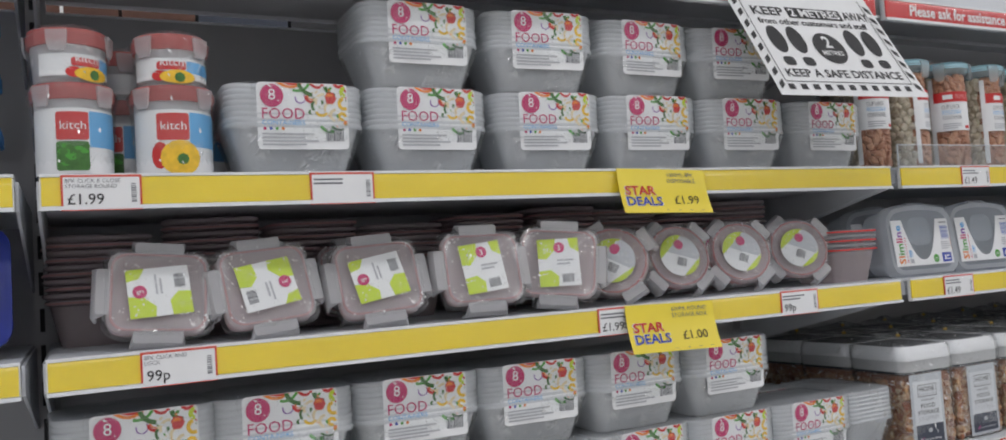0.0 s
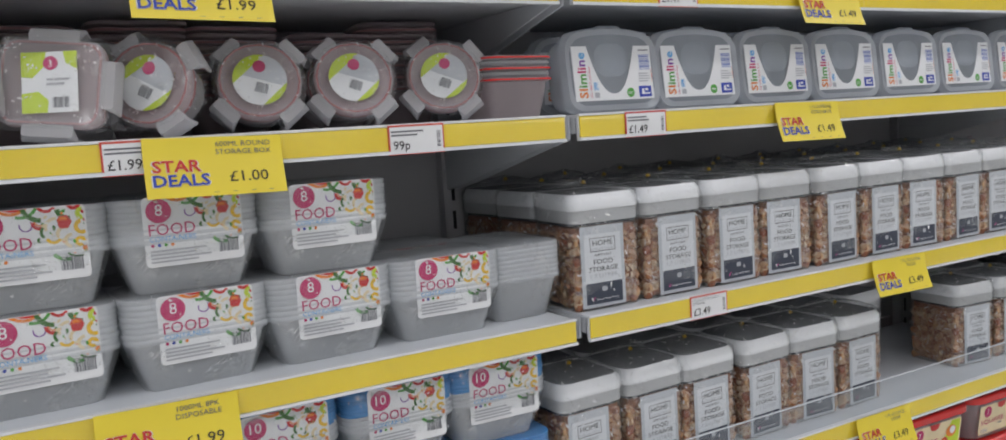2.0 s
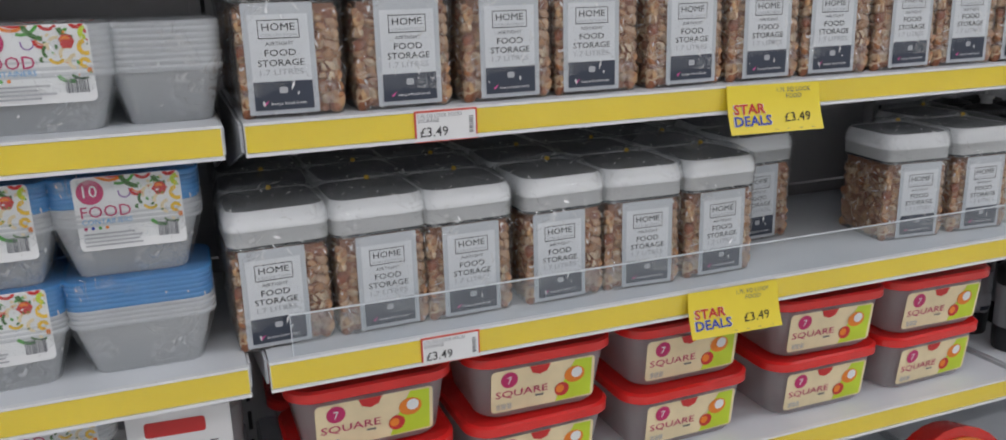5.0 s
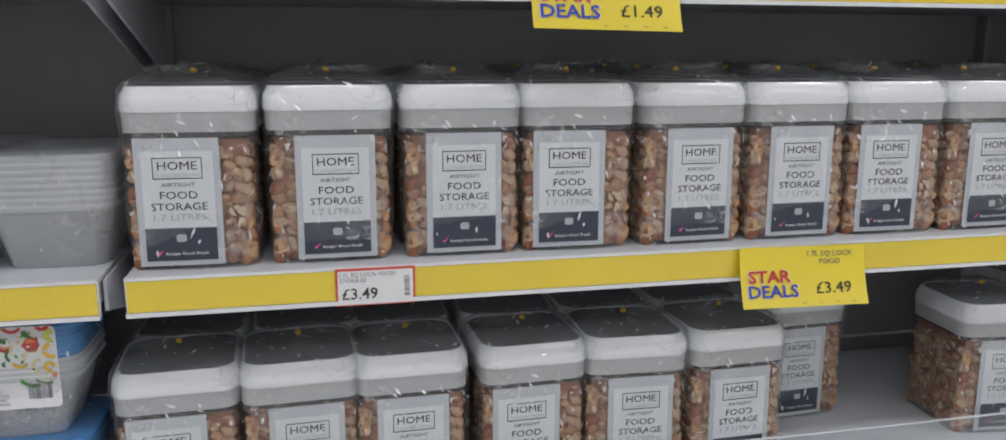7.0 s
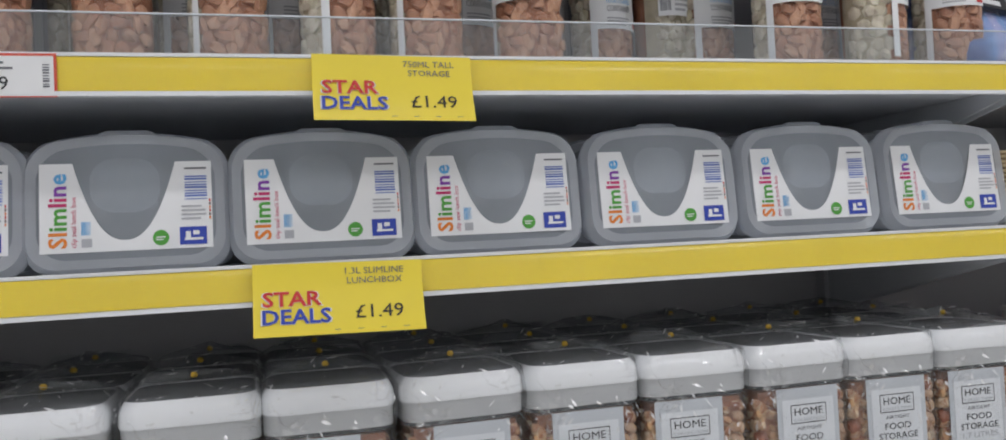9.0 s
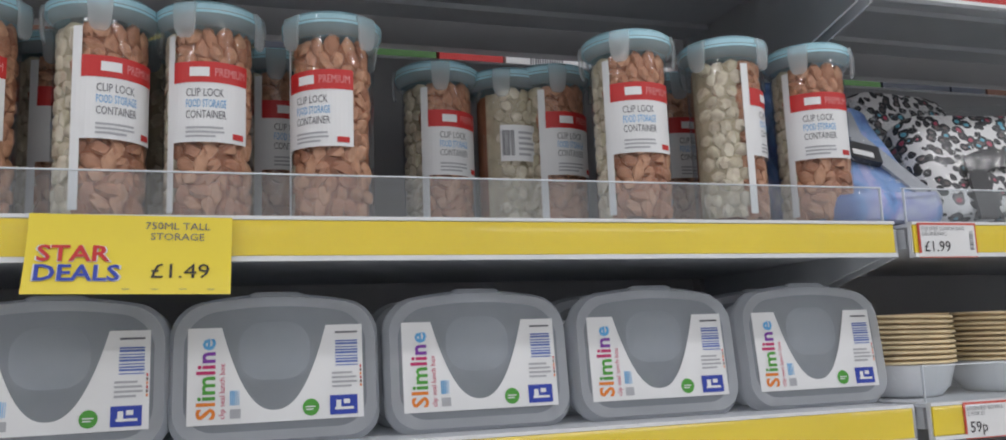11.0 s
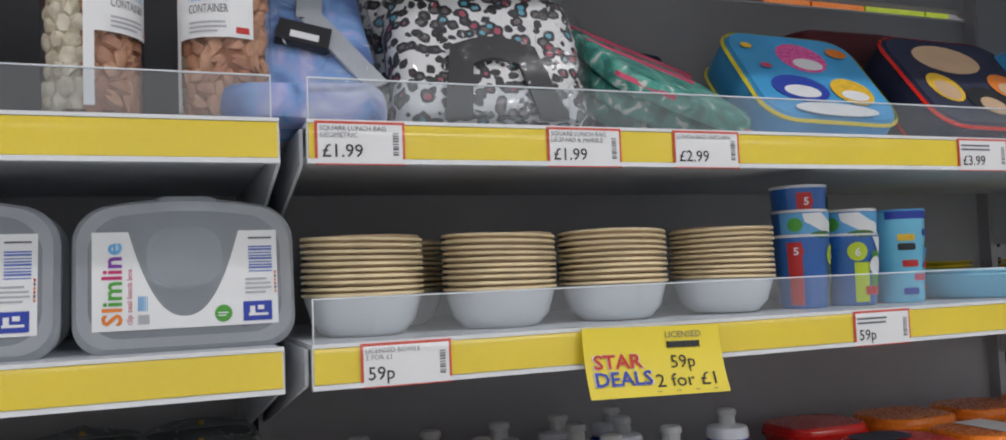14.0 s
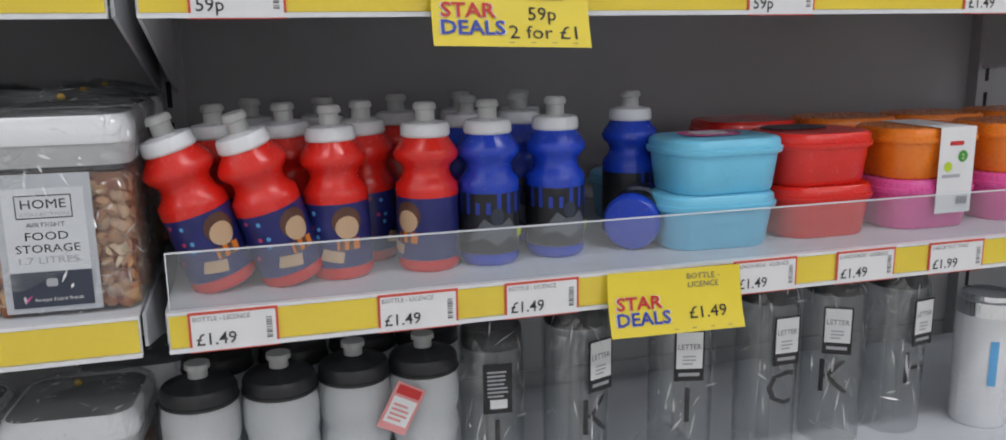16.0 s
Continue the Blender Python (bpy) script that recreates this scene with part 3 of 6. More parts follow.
ticket(0.097, "B", "99p", ("8PK CLICK AND", "LOCK"))
ticket(0.655, "B", "£1.99", w=0.05)
ticket(0.976, "B", "99p")
ticket(1.34, "B", "£1.49", edge=REDINK)
ticket(2.55, "B", "59p", ("LICENSED BOWLS", "2 FOR £1"), w=0.078)
ticket(3.066, "B", "59p")
ticket(3.325, "B", "£1.49")
ticket(1.448, "C", "£3.49", ("1.7L SQ LOCK FOOD", "STORAGE"))
for tx, pr, tl in ((2.528, "£1.49", "BOTTLE - LICENCE"), (2.693, "£1.49", "BOTTLE - LICENCE"), (2.815, "£1.49", "BOTTLE - LICENCE"),
                   (3.063, "£1.49", "LUNCH BOX - LICENCE"), (3.188, "£1.49", "LUNCH BOX - LICENCE"), (3.309, "£1.99", "SNACK POT TWIN")):
    ticket(tx, "C", pr, (tl,))
ticket(1.441, "D", "£3.49", ("1.7L SQ LOCK FOOD", "STORAGE"))
ticket(2.541, "D", "£1.28")


def promo(x, lev, price, head, w=0.148, drop=0.066, tilt=1.0, struck=False, out=8.0):
    """Yellow card clipped to the strip; it hangs below it and leans out a little."""
    t = thing("promotion_card", "yellow promotion card with red and blue lettering on the strip", "promotion card", "promotion cards", pose(x, -0.0084, LEVELS[lev], -out * 0.6, tilt, 0))
    s = Solid()
    n = 6
    v, f = [], []
    for i in range(n + 1):
        q = i / n
        for xx in (0, w):
            v.append((xx, -0.012 * q * q, 0.0006 - (drop + 0.004) * 0.9 * q))
    f = [(2 * i, 2 * i + 1, 2 * i + 3, 2 * i + 2) for i in range(n)]
    s.add(v, f, CARD)
    s.add([(a, b + 0.0006, c) for a, b, c in v], f, CARD)
    part("card", s, t)

    def lay(p):
        p.v = [(a, b - 0.012 * ((0.004 - c) / (drop + 0.004)) ** 2, c * 0.9 - 0.003) for a, b, c in p.v]
        return p
    p = Solid()
    p.text("STAR", 0.033, -0.0375, 0.0205, -0.0009, WHITE, bold=True, wide=0.0525)
    p.text("DEALS", 0.0365, -0.0545, 0.0205, -0.0009, WHITE, bold=True, wide=0.0605)
    p.text("STAR", 0.033, -0.037, 0.0195, -0.0014, REDINK, bold=True, wide=0.050)
    p.text("DEALS", 0.0365, -0.054, 0.0195, -0.0014, BLUEINK, bold=True, wide=0.058)
    part("lettering", lay(p), t, "red and blue lettering", smooth=0)
    p = Solid()
    z = -0.008
    for h in head:
        p.text(h, 0.105, z, 0.009, -0.001, GREYINK)
        z -= 0.0095
    if struck:
        p.rect(0.086, 0.122, -0.0185, -0.012, -0.001, BLACK)
        p.text("59p", 0.101, -0.039, 0.0185, -0.001, BLACK)
        p.text("2 for £1", 0.101, -0.0575, 0.0185, -0.001, BLACK, wide=0.064)
    elif price:
        p.text(price, 0.108, -0.0515, 0.0185, -0.001, BLACK, wide=0.042)
    for i in range(4):
        p.rect(0.068 + i * 0.02, 0.073 + i * 0.02, -drop + 0.004, -drop + 0.0046, -0.001, GREYINK)
    part("print", lay(p), t, smooth=0)


promo(0.698, "A", "£1.99", ("1000ML 8PK", "DISPOSABLE"), tilt=1.5)
promo(1.694, "A", "£1.49", ("750ML TALL", "STORAGE"), w=0.145)
promo(0.695, "B", "£1.00", ("600ML ROUND", "STORAGE BOX"), tilt=1.5, drop=0.068)
promo(1.636, "B", "£1.49", ("1.3L SLIMLINE", "LUNCHBOX"))
promo(2.75, "B", "", ("LICENSED",), w=0.146, struck=True, tilt=1.5)
promo(0.62, "C", "£1.99", ("1000ML 8PK", "DISPOSABLE"))
promo(1.865, "C", "£3.49", ("1.7L SQ LOCK", "FOOD"))
promo(2.919, "C", "£1.49", ("BOTTLE -", "LICENCE"))
promo(1.816, "D", "£3.49", ("1.7L SQ LOCK", "FOOD"))
promo(1.71, "E", "", ("SET 7", "STACKABLE"))

# distancing notice hung from the top strip, its foot swung outwards
sg = thing("distancing_notice", "white paper keep a safe distance notice with black footprints", "notice", at=pose(1.055, -0.006, 1.726, -29, -1, 0))
s = Solid().box(-0.1485, 0.1485, 0, 0.0008, -0.21, 0.0, WHITE)
part("sheet", s, sg)
p = Solid()
Y = -0.0006
for a in range(11):
    x = -0.128 + a * 0.0235
    p.rect(x, x + 0.012, -0.2, -0.19, Y, BLACK)
for side in (-1, 1):
    for a in range(8):
        z = -0.02 - a * 0.023
        p.poly([(side * 0.133, z), (side * 0.143, z - 0.008), (side * 0.143, z - 0.019), (side * 0.133, z - 0.011)], Y, BLACK)
    p.rect(side * 0.128 - 0.0008, side * 0.128 + 0.0008, -0.185, -0.01, Y, BLACK)
p.rect(-0.128, 0.128, -0.186, -0.1845, Y, BLACK)
p.text("KEEP A SAFE DISTANCE", 0, -0.176, 0.0205, Y, BLACK, bold=True, wide=0.235)
p.text("from other customers and staff", 0, -0.073, 0.0165, Y, BLACK, bold=True, wide=0.225)
p.rect(-0.045, 0.068, -0.058, -0.036, Y, BLACK)
p.text("KEEP", -0.083, -0.0545, 0.024, Y, BLACK, bold=True, wide=0.062)
p.text("2 METRES", 0.0115, -0.0545, 0.022, Y * 2, WHITE, bold=True, wide=0.104)
p.text("AWAY", 0.1, -0.0545, 0.024, Y, BLACK, bold=True, wide=0.056)
p.disc(0, -0.118, 0.031, Y, BLACK, 24)
p.text("2", 0, -0.117, 0.032, Y * 2, WHITE, bold=True)
p.text("METRES", 0, -0.132, 0.012, Y * 2, WHITE, bold=True, wide=0.042)
for fx in (-0.097, -0.059, 0.059, 0.097):
    p.disc(fx, -0.104, 0.0155, Y, BLACK, 16, rz=0.027)
    p.rect(fx - 0.011, fx + 0.011, -0.155, -0.138, Y, BLACK, r=0.006)
part("print", p, sg, "black print", smooth=0)


# ---- packs of nested food containers ----
def food_print(s, w, h, number, accent=MAGENTA, seed=3):
    """Printed sleeve face w wide and h high, its lower left corner at the origin."""
    y = -0.0006
    s.rect(0, w, 0, h, 0, WHITE, r=0.005)
    rnd = random.Random(seed)

    def strip(u, v, r, a0, a1, th, m, lift):
        outer = [((u * w + (r + th) * w * math.cos(radians(a0 + (a1 - a0) * k / 6))), v * h + (r + th) * w * math.sin(radians(a0 + (a1 - a0) * k / 6))) for k in range(7)]
        inner = [((u * w + r * w * math.cos(radians(a0 + (a1 - a0) * k / 6))), v * h + r * w * math.sin(radians(a0 + (a1 - a0) * k / 6))) for k in range(6, -1, -1)]
        for k in range(6):
            q = [outer[k], outer[k + 1], inner[5 - k], inner[6 - k]]
            s.poly([(min(w * 0.985, max(0, x)), min(h * 0.995, z)) for x, z in q], y - lift, m)

    # pasta, peppers, onion, tomato and greens heaped in the upper corner
    for i, (u, v, r, a0, a1, th, m) in enumerate((
            (0.36, 1.16, 0.15, 215, 320, 0.030, ORANGEINK), (0.38, 1.20, 0.15, 220, 300, 0.022, REDINK), (0.44, 1.08, 0.13, 250, 350, 0.030, GREENINK),
            (0.62, 1.06, 0.15, 195, 265, 0.045, DEEPGREEN), (0.66, 1.04, 0.06, 180, 330, 0.030, REDINK), (0.90, 1.02, 0.03, 150, 350, 0.035, REDINK),
            (0.47, 0.77, 0.050, 160, 400, 0.012, PURPLEINK), (0.59, 0.80, 0.045, 175, 350, 0.032, REDINK), (0.60, 0.83, 0.05, 190, 320, 0.012, ORANGEINK),
            (0.86, 0.98, 0.09, 190, 270, 0.045, DEEPGREEN), (0.72, 0.72, 0.07, 80, 200, 0.028, CREAM), (0.80, 0.62, 0.05, 60, 200, 0.03, CREAM),
            (0.70, 0.60, 0.05, 200, 330, 0.028, GOLDINK), (0.86, 0.52, 0.045, 90, 260, 0.032, CREAM), (0.96, 0.70, 0.04, 100, 300, 0.04, GOLDINK),
            (0.97, 0.88, 0.02, 90, 270, 0.045, LIME), (0.93, 0.50, 0.02, 0, 300, 0.035, GOLDINK), (0.80, 0.46, 0.12, 215, 285, 0.035, GREENINK),
            (0.90, 0.48, 0.12, 225, 290, 0.022, DEEPGREEN), (0.66, 0.66, 0.05, 130, 230, 0.028, DEEPGREEN), (0.575, 0.56, 0.0, 60, 300, 0.026, DEEPGREEN),
            (0.97, 0.40, 0.0, 0, 360, 0.03, ORANGEINK), (0.80, 0.78, 0.0, 0, 360, 0.072, REDINK), (0.795, 0.79, 0.015, 20, 160, 0.03, ORANGEINK), (0.81, 0.90, 0.0, 60, 150, 0.035, GREENINK))):
        strip(u, v, r, a0, a1, th, m, i * 0.00001)
    for i in range(26, 62):
        a, b = rnd.random(), rnd.random()
        x = w * (0.60 + 0.38 * a)
        z = h * (0.95 - (0.20 + 0.42 * max(0, a - 0.1)) * b * 1.35)
        m = rnd.choice([REDINK, ORANGEINK, GOLDINK, GOLDINK, CREAM, CREAM, WHITE, WHITE, DEEPGREEN, GREENINK])
        r = rnd.uniform(0.008, 0.024) * w
        n = rnd.randint(5, 9)
        ph = rnd.uniform(0, 6)
        st = rnd.uniform(0.25, 0.9)
        pts = []
        for k in range(n):
            an = 6.2832 * k / n
            px, pz = r * math.cos(an), r * st * math.sin(an)
            pts.append((min(w * 0.985, x + px * math.cos(ph) - pz * math.sin(ph)), min(h * 0.995, z + px * math.sin(ph) + pz * math.cos(ph))))
        s.poly(pts, y - i * 0.00001, m)
    s.disc(w * 0.16, h * 0.80, w * 0.125, y * 2, accent, 20)
    s.text(number, w * 0.16, h * 0.735, w * 0.17, y * 3, WHITE)
    s.text("FOOD", w * 0.05, h * 0.455, w * 0.17, y * 2, MAGENTA, centre=False, wide=w * 0.46)
    s.text("CONTAINERS", w * 0.05, h * 0.365, w * 0.075, y * 2, SKYINK, centre=False, wide=w * 0.46)
    for i, m in enumerate((MAGENTA, BLUEINK, GREENINK, ORANGEINK)):
        s.disc(w * (0.075 + 0.065 * i), h * 0.31, w * 0.018, y * 2, m, 8)
    s.lines(w * 0.05, w * 0.66, h * 0.06, h * 0.27, 4, y * 2, PALEINK, seed)
    s.bars(w * 0.74, w * 0.94, h * 0.12, h * 0.32, y * 2, GREYINK, seed)


def container_pack(number, label, group, rim=None, w=0.166, d=0.118, h=0.109, face=True, lw=0.108):
    t = thing("food_container_pack", label, "food containers", group)
    body = Solid()
    hb = h * 0.52
    body.loft([(0.0, w * 0.70, d * 0.70, 0.012), (0.003, w * 0.73, d * 0.73, 0.016), (hb, w * 0.925, d * 0.925, 0.02), (h - 0.006, w * 0.93, d * 0.93, 0.02)], FROST, 4)
    part("container", body, t, "milky translucent plastic container")
    n = int(number)
    step = (h - hb) / n
    rm = Solid()
    rm.loft([(0, w * 0.98, d * 0.98, 0.022), (step * 0.3, w * 0.996, d * 0.996, 0.024), (step * 0.7, w, d, 0.024), (step * 0.98, w * 0.982, d * 0.982, 0.022)], FROST, 4, False, True)
    rm2 = Solid()
    rm2.loft([(0, w * 0.98, d * 0.98, 0.022), (step * 0.3, w * 0.996, d * 0.996, 0.024), (step * 0.7, w, d, 0.024), (step * 0.98, w * 0.982, d * 0.982, 0.022)], rim or FROST, 4, False, True)
    me, me2 = rm.mesh("container_rim"), rm2.mesh("container_rim")
    for i in range(n):
        r = part("container_rim", me2 if i >= n * 0.35 else me, t)
        r.location = (random.Random(i).uniform(-0.0008, 0.0008), 0, hb + i * step)
    if face:
        s = Solid()
        food_print(s, lw, h * 0.72, number, seed=int(number))
        s.v = [(x - lw * 0.44, y - d / 2 - 0.0015 + 0.0035 * (1 - z / (h * 0.72)), z + h * 0.29) for x, y, z in s.v]
        part("sleeve", s, t, "printed paper sleeve with vegetables", smooth=0)
    wrap = Solid().loft([(0.0, w * 0.76, d * 0.76, 0.02), (hb, w * 0.99, d * 1.05, 0.024), (h * 0.98, w * 1.012, d * 1.055, 0.026), (h + 0.003, w * 0.9, d * 0.9, 0.03)], FILM, 4)
    part("film_wrap", fold_glints(wrap, 80, int(number), (0.003, 0.010), 0.7), t, "clear shrink film")
    return t


def jit(x, y, z, seed, turn=3.0, off=0.003, ry=0.0):
    r = random.Random(seed)
    return pose(x + r.uniform(-off, off), y + r.uniform(-off, off), z, 0, ry, r.uniform(-turn, turn))


# bay of food containers, upper and middle shelves
ZA, ZB, ZC, ZD, ZE, ZF = (LEVELS[k] + 0.0005 for k in "ABCDEF")
pk = container_pack("8", "pack of eight milky plastic food containers in a printed sleeve", "packs of food containers on the shelf")
ps = []
for i in range(6):
    x = 0.281 + i * 0.173
    ps.append(jit(x, 0.09, ZA, i))
    if 1 <= i <= 4:
        ps.append(jit(x - 0.004, 0.093, ZA + 0.1105, i + 20))
    ps.append(jit(x, 0.215, ZA, i + 40))
for i in range(7):
    x = 1.065 - i * 0.163
    ps.append(jit(x, 0.09, ZC, i + 60))
    if i >= 1:
        ps.append(jit(x + 0.004, 0.093, ZC + 0.1105, i + 80))
    ps.append(jit(x, 0.215, ZC, i + 100))
repeat(pk, ps)
plain = container_pack("8", "pack of eight milky plastic food containers showing the end side", "packs of food containers seen end on", None, 0.118, 0.166, 0.109, False)
repeat(plain, [pose(1.192, 0.12, ZC)])
ten = container_pack("10", "pack of ten food containers with blue lids in a printed sleeve", "packs of ten food containers", FROSTBLUE, 0.158, 0.115, 0.113)
ps = []
for i in range(5):
    x = 0.98 - i * 0.162
    ps += [jit(x, 0.09, ZD, i + 120), jit(x + 0.003, 0.093, ZD + 0.1145, i + 140), jit(x, 0.21, ZD, i + 150)]
    ps += [jit(x + 0.03, 0.10, ZE, i + 170), jit(x + 0.03, 0.10, ZE + 0.1145, i + 180)]
ps.append(jit(1.135, 0.093, ZD + 0.1145, 160))
repeat(ten, ps)
bare = container_pack("10", "pack of ten food containers with blue lids, sleeve turned away", "packs of ten food containers", FROSTBLUE, 0.158, 0.115, 0.113, False)
repeat(bare, [jit(1.135, 0.09, ZD, 161)])


# ---- round clip tubs ----
def clip_tub(r, h, label, pic):
    t = thing("clip_tub", label, "storage tub", "round clip tubs")
    part("tub", Solid().lathe([(0, r * 0.86), (0.004, r * 0.9), (h - 0.02, r * 0.97), (h - 0.016, r * 0.97)], FROST, 6), t)
    lid = Solid().lathe([(h - 0.018, r * 1.04), (h - 0.012, r * 1.08), (h - 0.006, r * 1.08)], TUBLID, 6)
    lid.lathe([(h - 0.006, r * 1.04), (h - 0.001, r * 1.03), (h, r * 0.95)], TUBLID, 6)
    part("lid", lid, t, "clear lid with red seal")
    cm = Solid().loft([(h - 0.026, 0.014, 0.002, 0.001, 0, -r * 1.06), (h - 0.020, 0.02, 0.003, 0.001, 0, -r * 1.09), (h - 0.004, 0.022, 0.004, 0.001, 0, -r * 1.09)], HAZY, 2).mesh("clip")
    for a in (35, 125, 215, 305):
        part("clip", cm, t).rotation_euler = (0, 0, radians(a))
    s = Solid()
    hh = h - 0.028
    s.rect(-r * 1.5, r * 1.5, 0.006, hh, 0, WHITE)
    s.rect(r * 0.2, r * 1.4, hh * 0.45, hh - 0.003, -0.0004, SKYINK)
    s.rect(-r * 0.62, r * 0.18, hh * 0.55, hh - 0.004, -0.0008, REDINK, r=0.003)
    s.text("kitch", -r * 0.2, hh * 0.70, r * 0.32, -0.0012, WHITE, wide=r * 0.62)
    if pic == "leaf":
        s.rect(-r * 0.62, r * 0.18, 0.009, hh * 0.53, -0.0009, DEEPGREEN, r=0.003)
        for i in range(26):
            q = random.Random(i)
            s.disc(q.uniform(-r * 0.55, r * 0.12), q.uniform(0.014, hh * 0.48), r * 0.11, -0.001 - i * 0.00001, q.choice([DEEPGREEN, GREENINK, DEEPGREEN, GREENINK]), 6, rz=r * 0.06)
    else:
        s.disc(-r * 0.05, hh * 0.29, r * 0.5, -0.001, GOLDINK, 16, rz=hh * 0.26)
        s.disc(-r * 0.55, hh * 0.33, r * 0.22, -0.0009, REDINK, 12, rz=hh * 0.2)
        s.disc(r * 0.0, hh * 0.27, r * 0.15, -0.0012, DEEPGREEN, 8)
    s.bend(r * 0.975)
    part("sleeve", s, t, "printed sleeve", smooth=30)
    part("film_wrap", fold_glints(Solid().lathe([(0, r * 0.95), (h * 0.8, r * 1.08), (h - 0.01, r * 1.16), (h + 0.004, r * 0.9)], FILM, 6), 22, 4), t, "clear film wrap")
    return t


ta = clip_tub(0.040, 0.104, "round white clip tub with red lid, leaf picture", "leaf")
repeat(ta, [pose(0.045, 0.075, ZA, 0, 0, 10), pose(0.1, 0.165, ZA, 0, 0, -15), pose(0.19, 0.19, ZA)])
tb = clip_tub(0.043, 0.104, "round white clip tub with red lid, pepper picture", "pepper")
repeat(tb, [pose(0.148, 0.075, ZA, 0, 0, 6)])
tc = clip_tub(0.039, 0.058, "small round clip tub with red lid, stacked on another", "pepper")
repeat(tc, [pose(0.042, 0.075, ZA + 0.105, 0, 0, 40), pose(0.148, 0.075, ZA + 0.105, 0, 0, 8), pose(0.1, 0.165, ZA + 0.105, 0, 0, 60)])


# bay with blue-lidded boxes, at the start of the walk
def blue_box(w, d, h, label, blue=FROSTBLUE):
    t = thing("storage_box", label, "storage box", "blue-lidded boxes")
    part("box", Solid().loft([(0, w * 0.86, d * 0.86, 0.015), (h - 0.016, w * 0.95, d * 0.95, 0.02)], FROSTDARK, 4), t)
    part("lid", Solid().loft([(h - 0.016, w, d, 0.022), (h - 0.003, w, d, 0.022), (h, w * 0.95, d * 0.95, 0.02)], blue, 4).loft([(h, w * 0.86, d * 0.86, 0.018), (h + 0.001, w * 0.86, d * 0.86, 0.018)], FROSTDARK if blue is FROSTBLUE else blue, 4), t, "blue-rimmed lid")
    return t


bb = blue_box(0.15, 0.11, 0.062, "clear storage box with a bright blue lid")
repeat(bb, [pose(-0.10, 0.1, ZA), pose(-0.10, 0.1, ZA + 0.064), pose(-0.10, 0.1, ZA + 0.128), pose(-0.27, 0.1, ZA), pose(-0.27, 0.1, ZA + 0.064)])
bl = blue_box(0.19, 0.13, 0.08, "clear storage box with deep blue lid, stood on its side", FROSTVIOLET)
repeat(bl, [pose(-0.115, 0.155, ZB + 0.066, 82, 0, 0), pose(-0.32, 0.155, ZB + 0.066, 82, 0, 0)])


# ---- clip lock boxes, stood up with their lids to the aisle ----
def lock_box(label, group, rnd=False, spin=0.0, w=0.104, h=0.092, d=0.05, seal=PINKRIM):
    t = thing("lock_box", label, "storage box", group)
    rr = min(w, h) / 2 if rnd else 0.016
    lay = pose(0, 0, h / 2, 90, 0, 0)
    part("box", Solid().loft([(-d, w * 0.78, h * 0.78, rr * 0.9), (-0.012, w * 0.9, h * 0.9, rr)], HAZY, 5, at=lay), t)
    part("seal", Solid().loft([(-0.012, w * 0.97, h * 0.97, rr), (-0.008, w * 0.985, h * 0.985, rr), (-0.005, w * 0.97, h * 0.97, rr)], seal, 5, at=lay), t, "pink silicone seal")
    lid = Solid().loft([(-0.005, w, h, rr), (0.004, w, h, rr), (0.007, w * 0.95, h * 0.95, rr)], HAZY, 5, False, False, lay)
    lid.loft([(0.007, w * 0.95, h * 0.95, rr), (0.0035, w * 0.86, h * 0.86, rr * 0.9)], HAZY, 5, False, True, lay)
    part("lid", lid, t, "clear plastic lid")
    part("lid_ring", Solid().loft([(0.0068, w * 0.95, h * 0.95, rr), (0.0078, w * 0.93, h * 0.93, rr), (0.0068, w * 0.90, h * 0.90, rr * 0.95)], seal, 5, False, False, lay), t, "pink line of the seal")
    cw = 0.055 if not rnd else 0.036
    for a, e in ((0, h), (90, w), (180, h), (270, w)) if not rnd else ((45, h), (135, w), (225, h), (315, w)):
        c = Solid().loft([(-0.022, cw, 0.004, 0.002, 0, -e / 2 - 0.010), (-0.004, cw * 1.03, 0.0055, 0.002, 0, -e / 2 - 0.0125), (0.006, cw * 0.92, 0.014, 0.003, 0, -e / 2 - 0.004)], CLIP, 2, at=lay @ pose(0, 0, 0, 0, 0, a))
        part("clip", c, t)
    s = Solid()
    if rnd:
        R = w * 0.315
        s.disc(0, 0, R, 0, LABEL2, 22)
        s.poly([(R * math.cos(radians(a)), R * math.sin(radians(a))) for a in range(180, 361, 12)], -0.0002, WHITE)
        s.poly([(R * math.cos(radians(a)), R * math.sin(radians(a))) for a in range(95, 215, 10)], -0.0004, LIME)
        s.poly([(R * math.cos(radians(a)), R * math.sin(radians(a))) for a in range(290, 380, 10)], -0.0004, LIME)
        s.disc(-R * 0.15, R * 0.5, R * 0.24, -0.0008, MAGENTA, 12)
        s.bars(-R * 0.1, R * 0.4, -R * 0.5, -R * 0.1, -0.0008, GREYINK)
    else:
        lw, lh = w * 0.265, h * 0.35
        s.rect(-lw, lw, -lh, lh, 0, WHITE)
        s.poly([(-lw, lh), (-lw, lh * 0.2), (-lw * 0.6, lh * 0.15), (-lw * 0.2, lh * 0.5), (-lw * 0.1, lh)], -0.0004, LIME)
        s.poly([(-lw, -lh), (-lw * 0.1, -lh), (-lw * 0.05, -lh * 0.6), (-lw * 0.4, -lh * 0.3), (-lw, -lh * 0.35)], -0.0004, LIME)
        s.poly([(lw, lh), (lw, lh * 0.4), (lw * 0.6, lh * 0.6), (lw * 0.5, lh)], -0.0004, LIME)
        s.disc(lw * 0.05, lh * 0.62, lw * 0.27, -0.0008, MAGENTA, 14)
        s.text("3", lw * 0.05, lh * 0.5, lw * 0.36, -0.0012, WHITE)
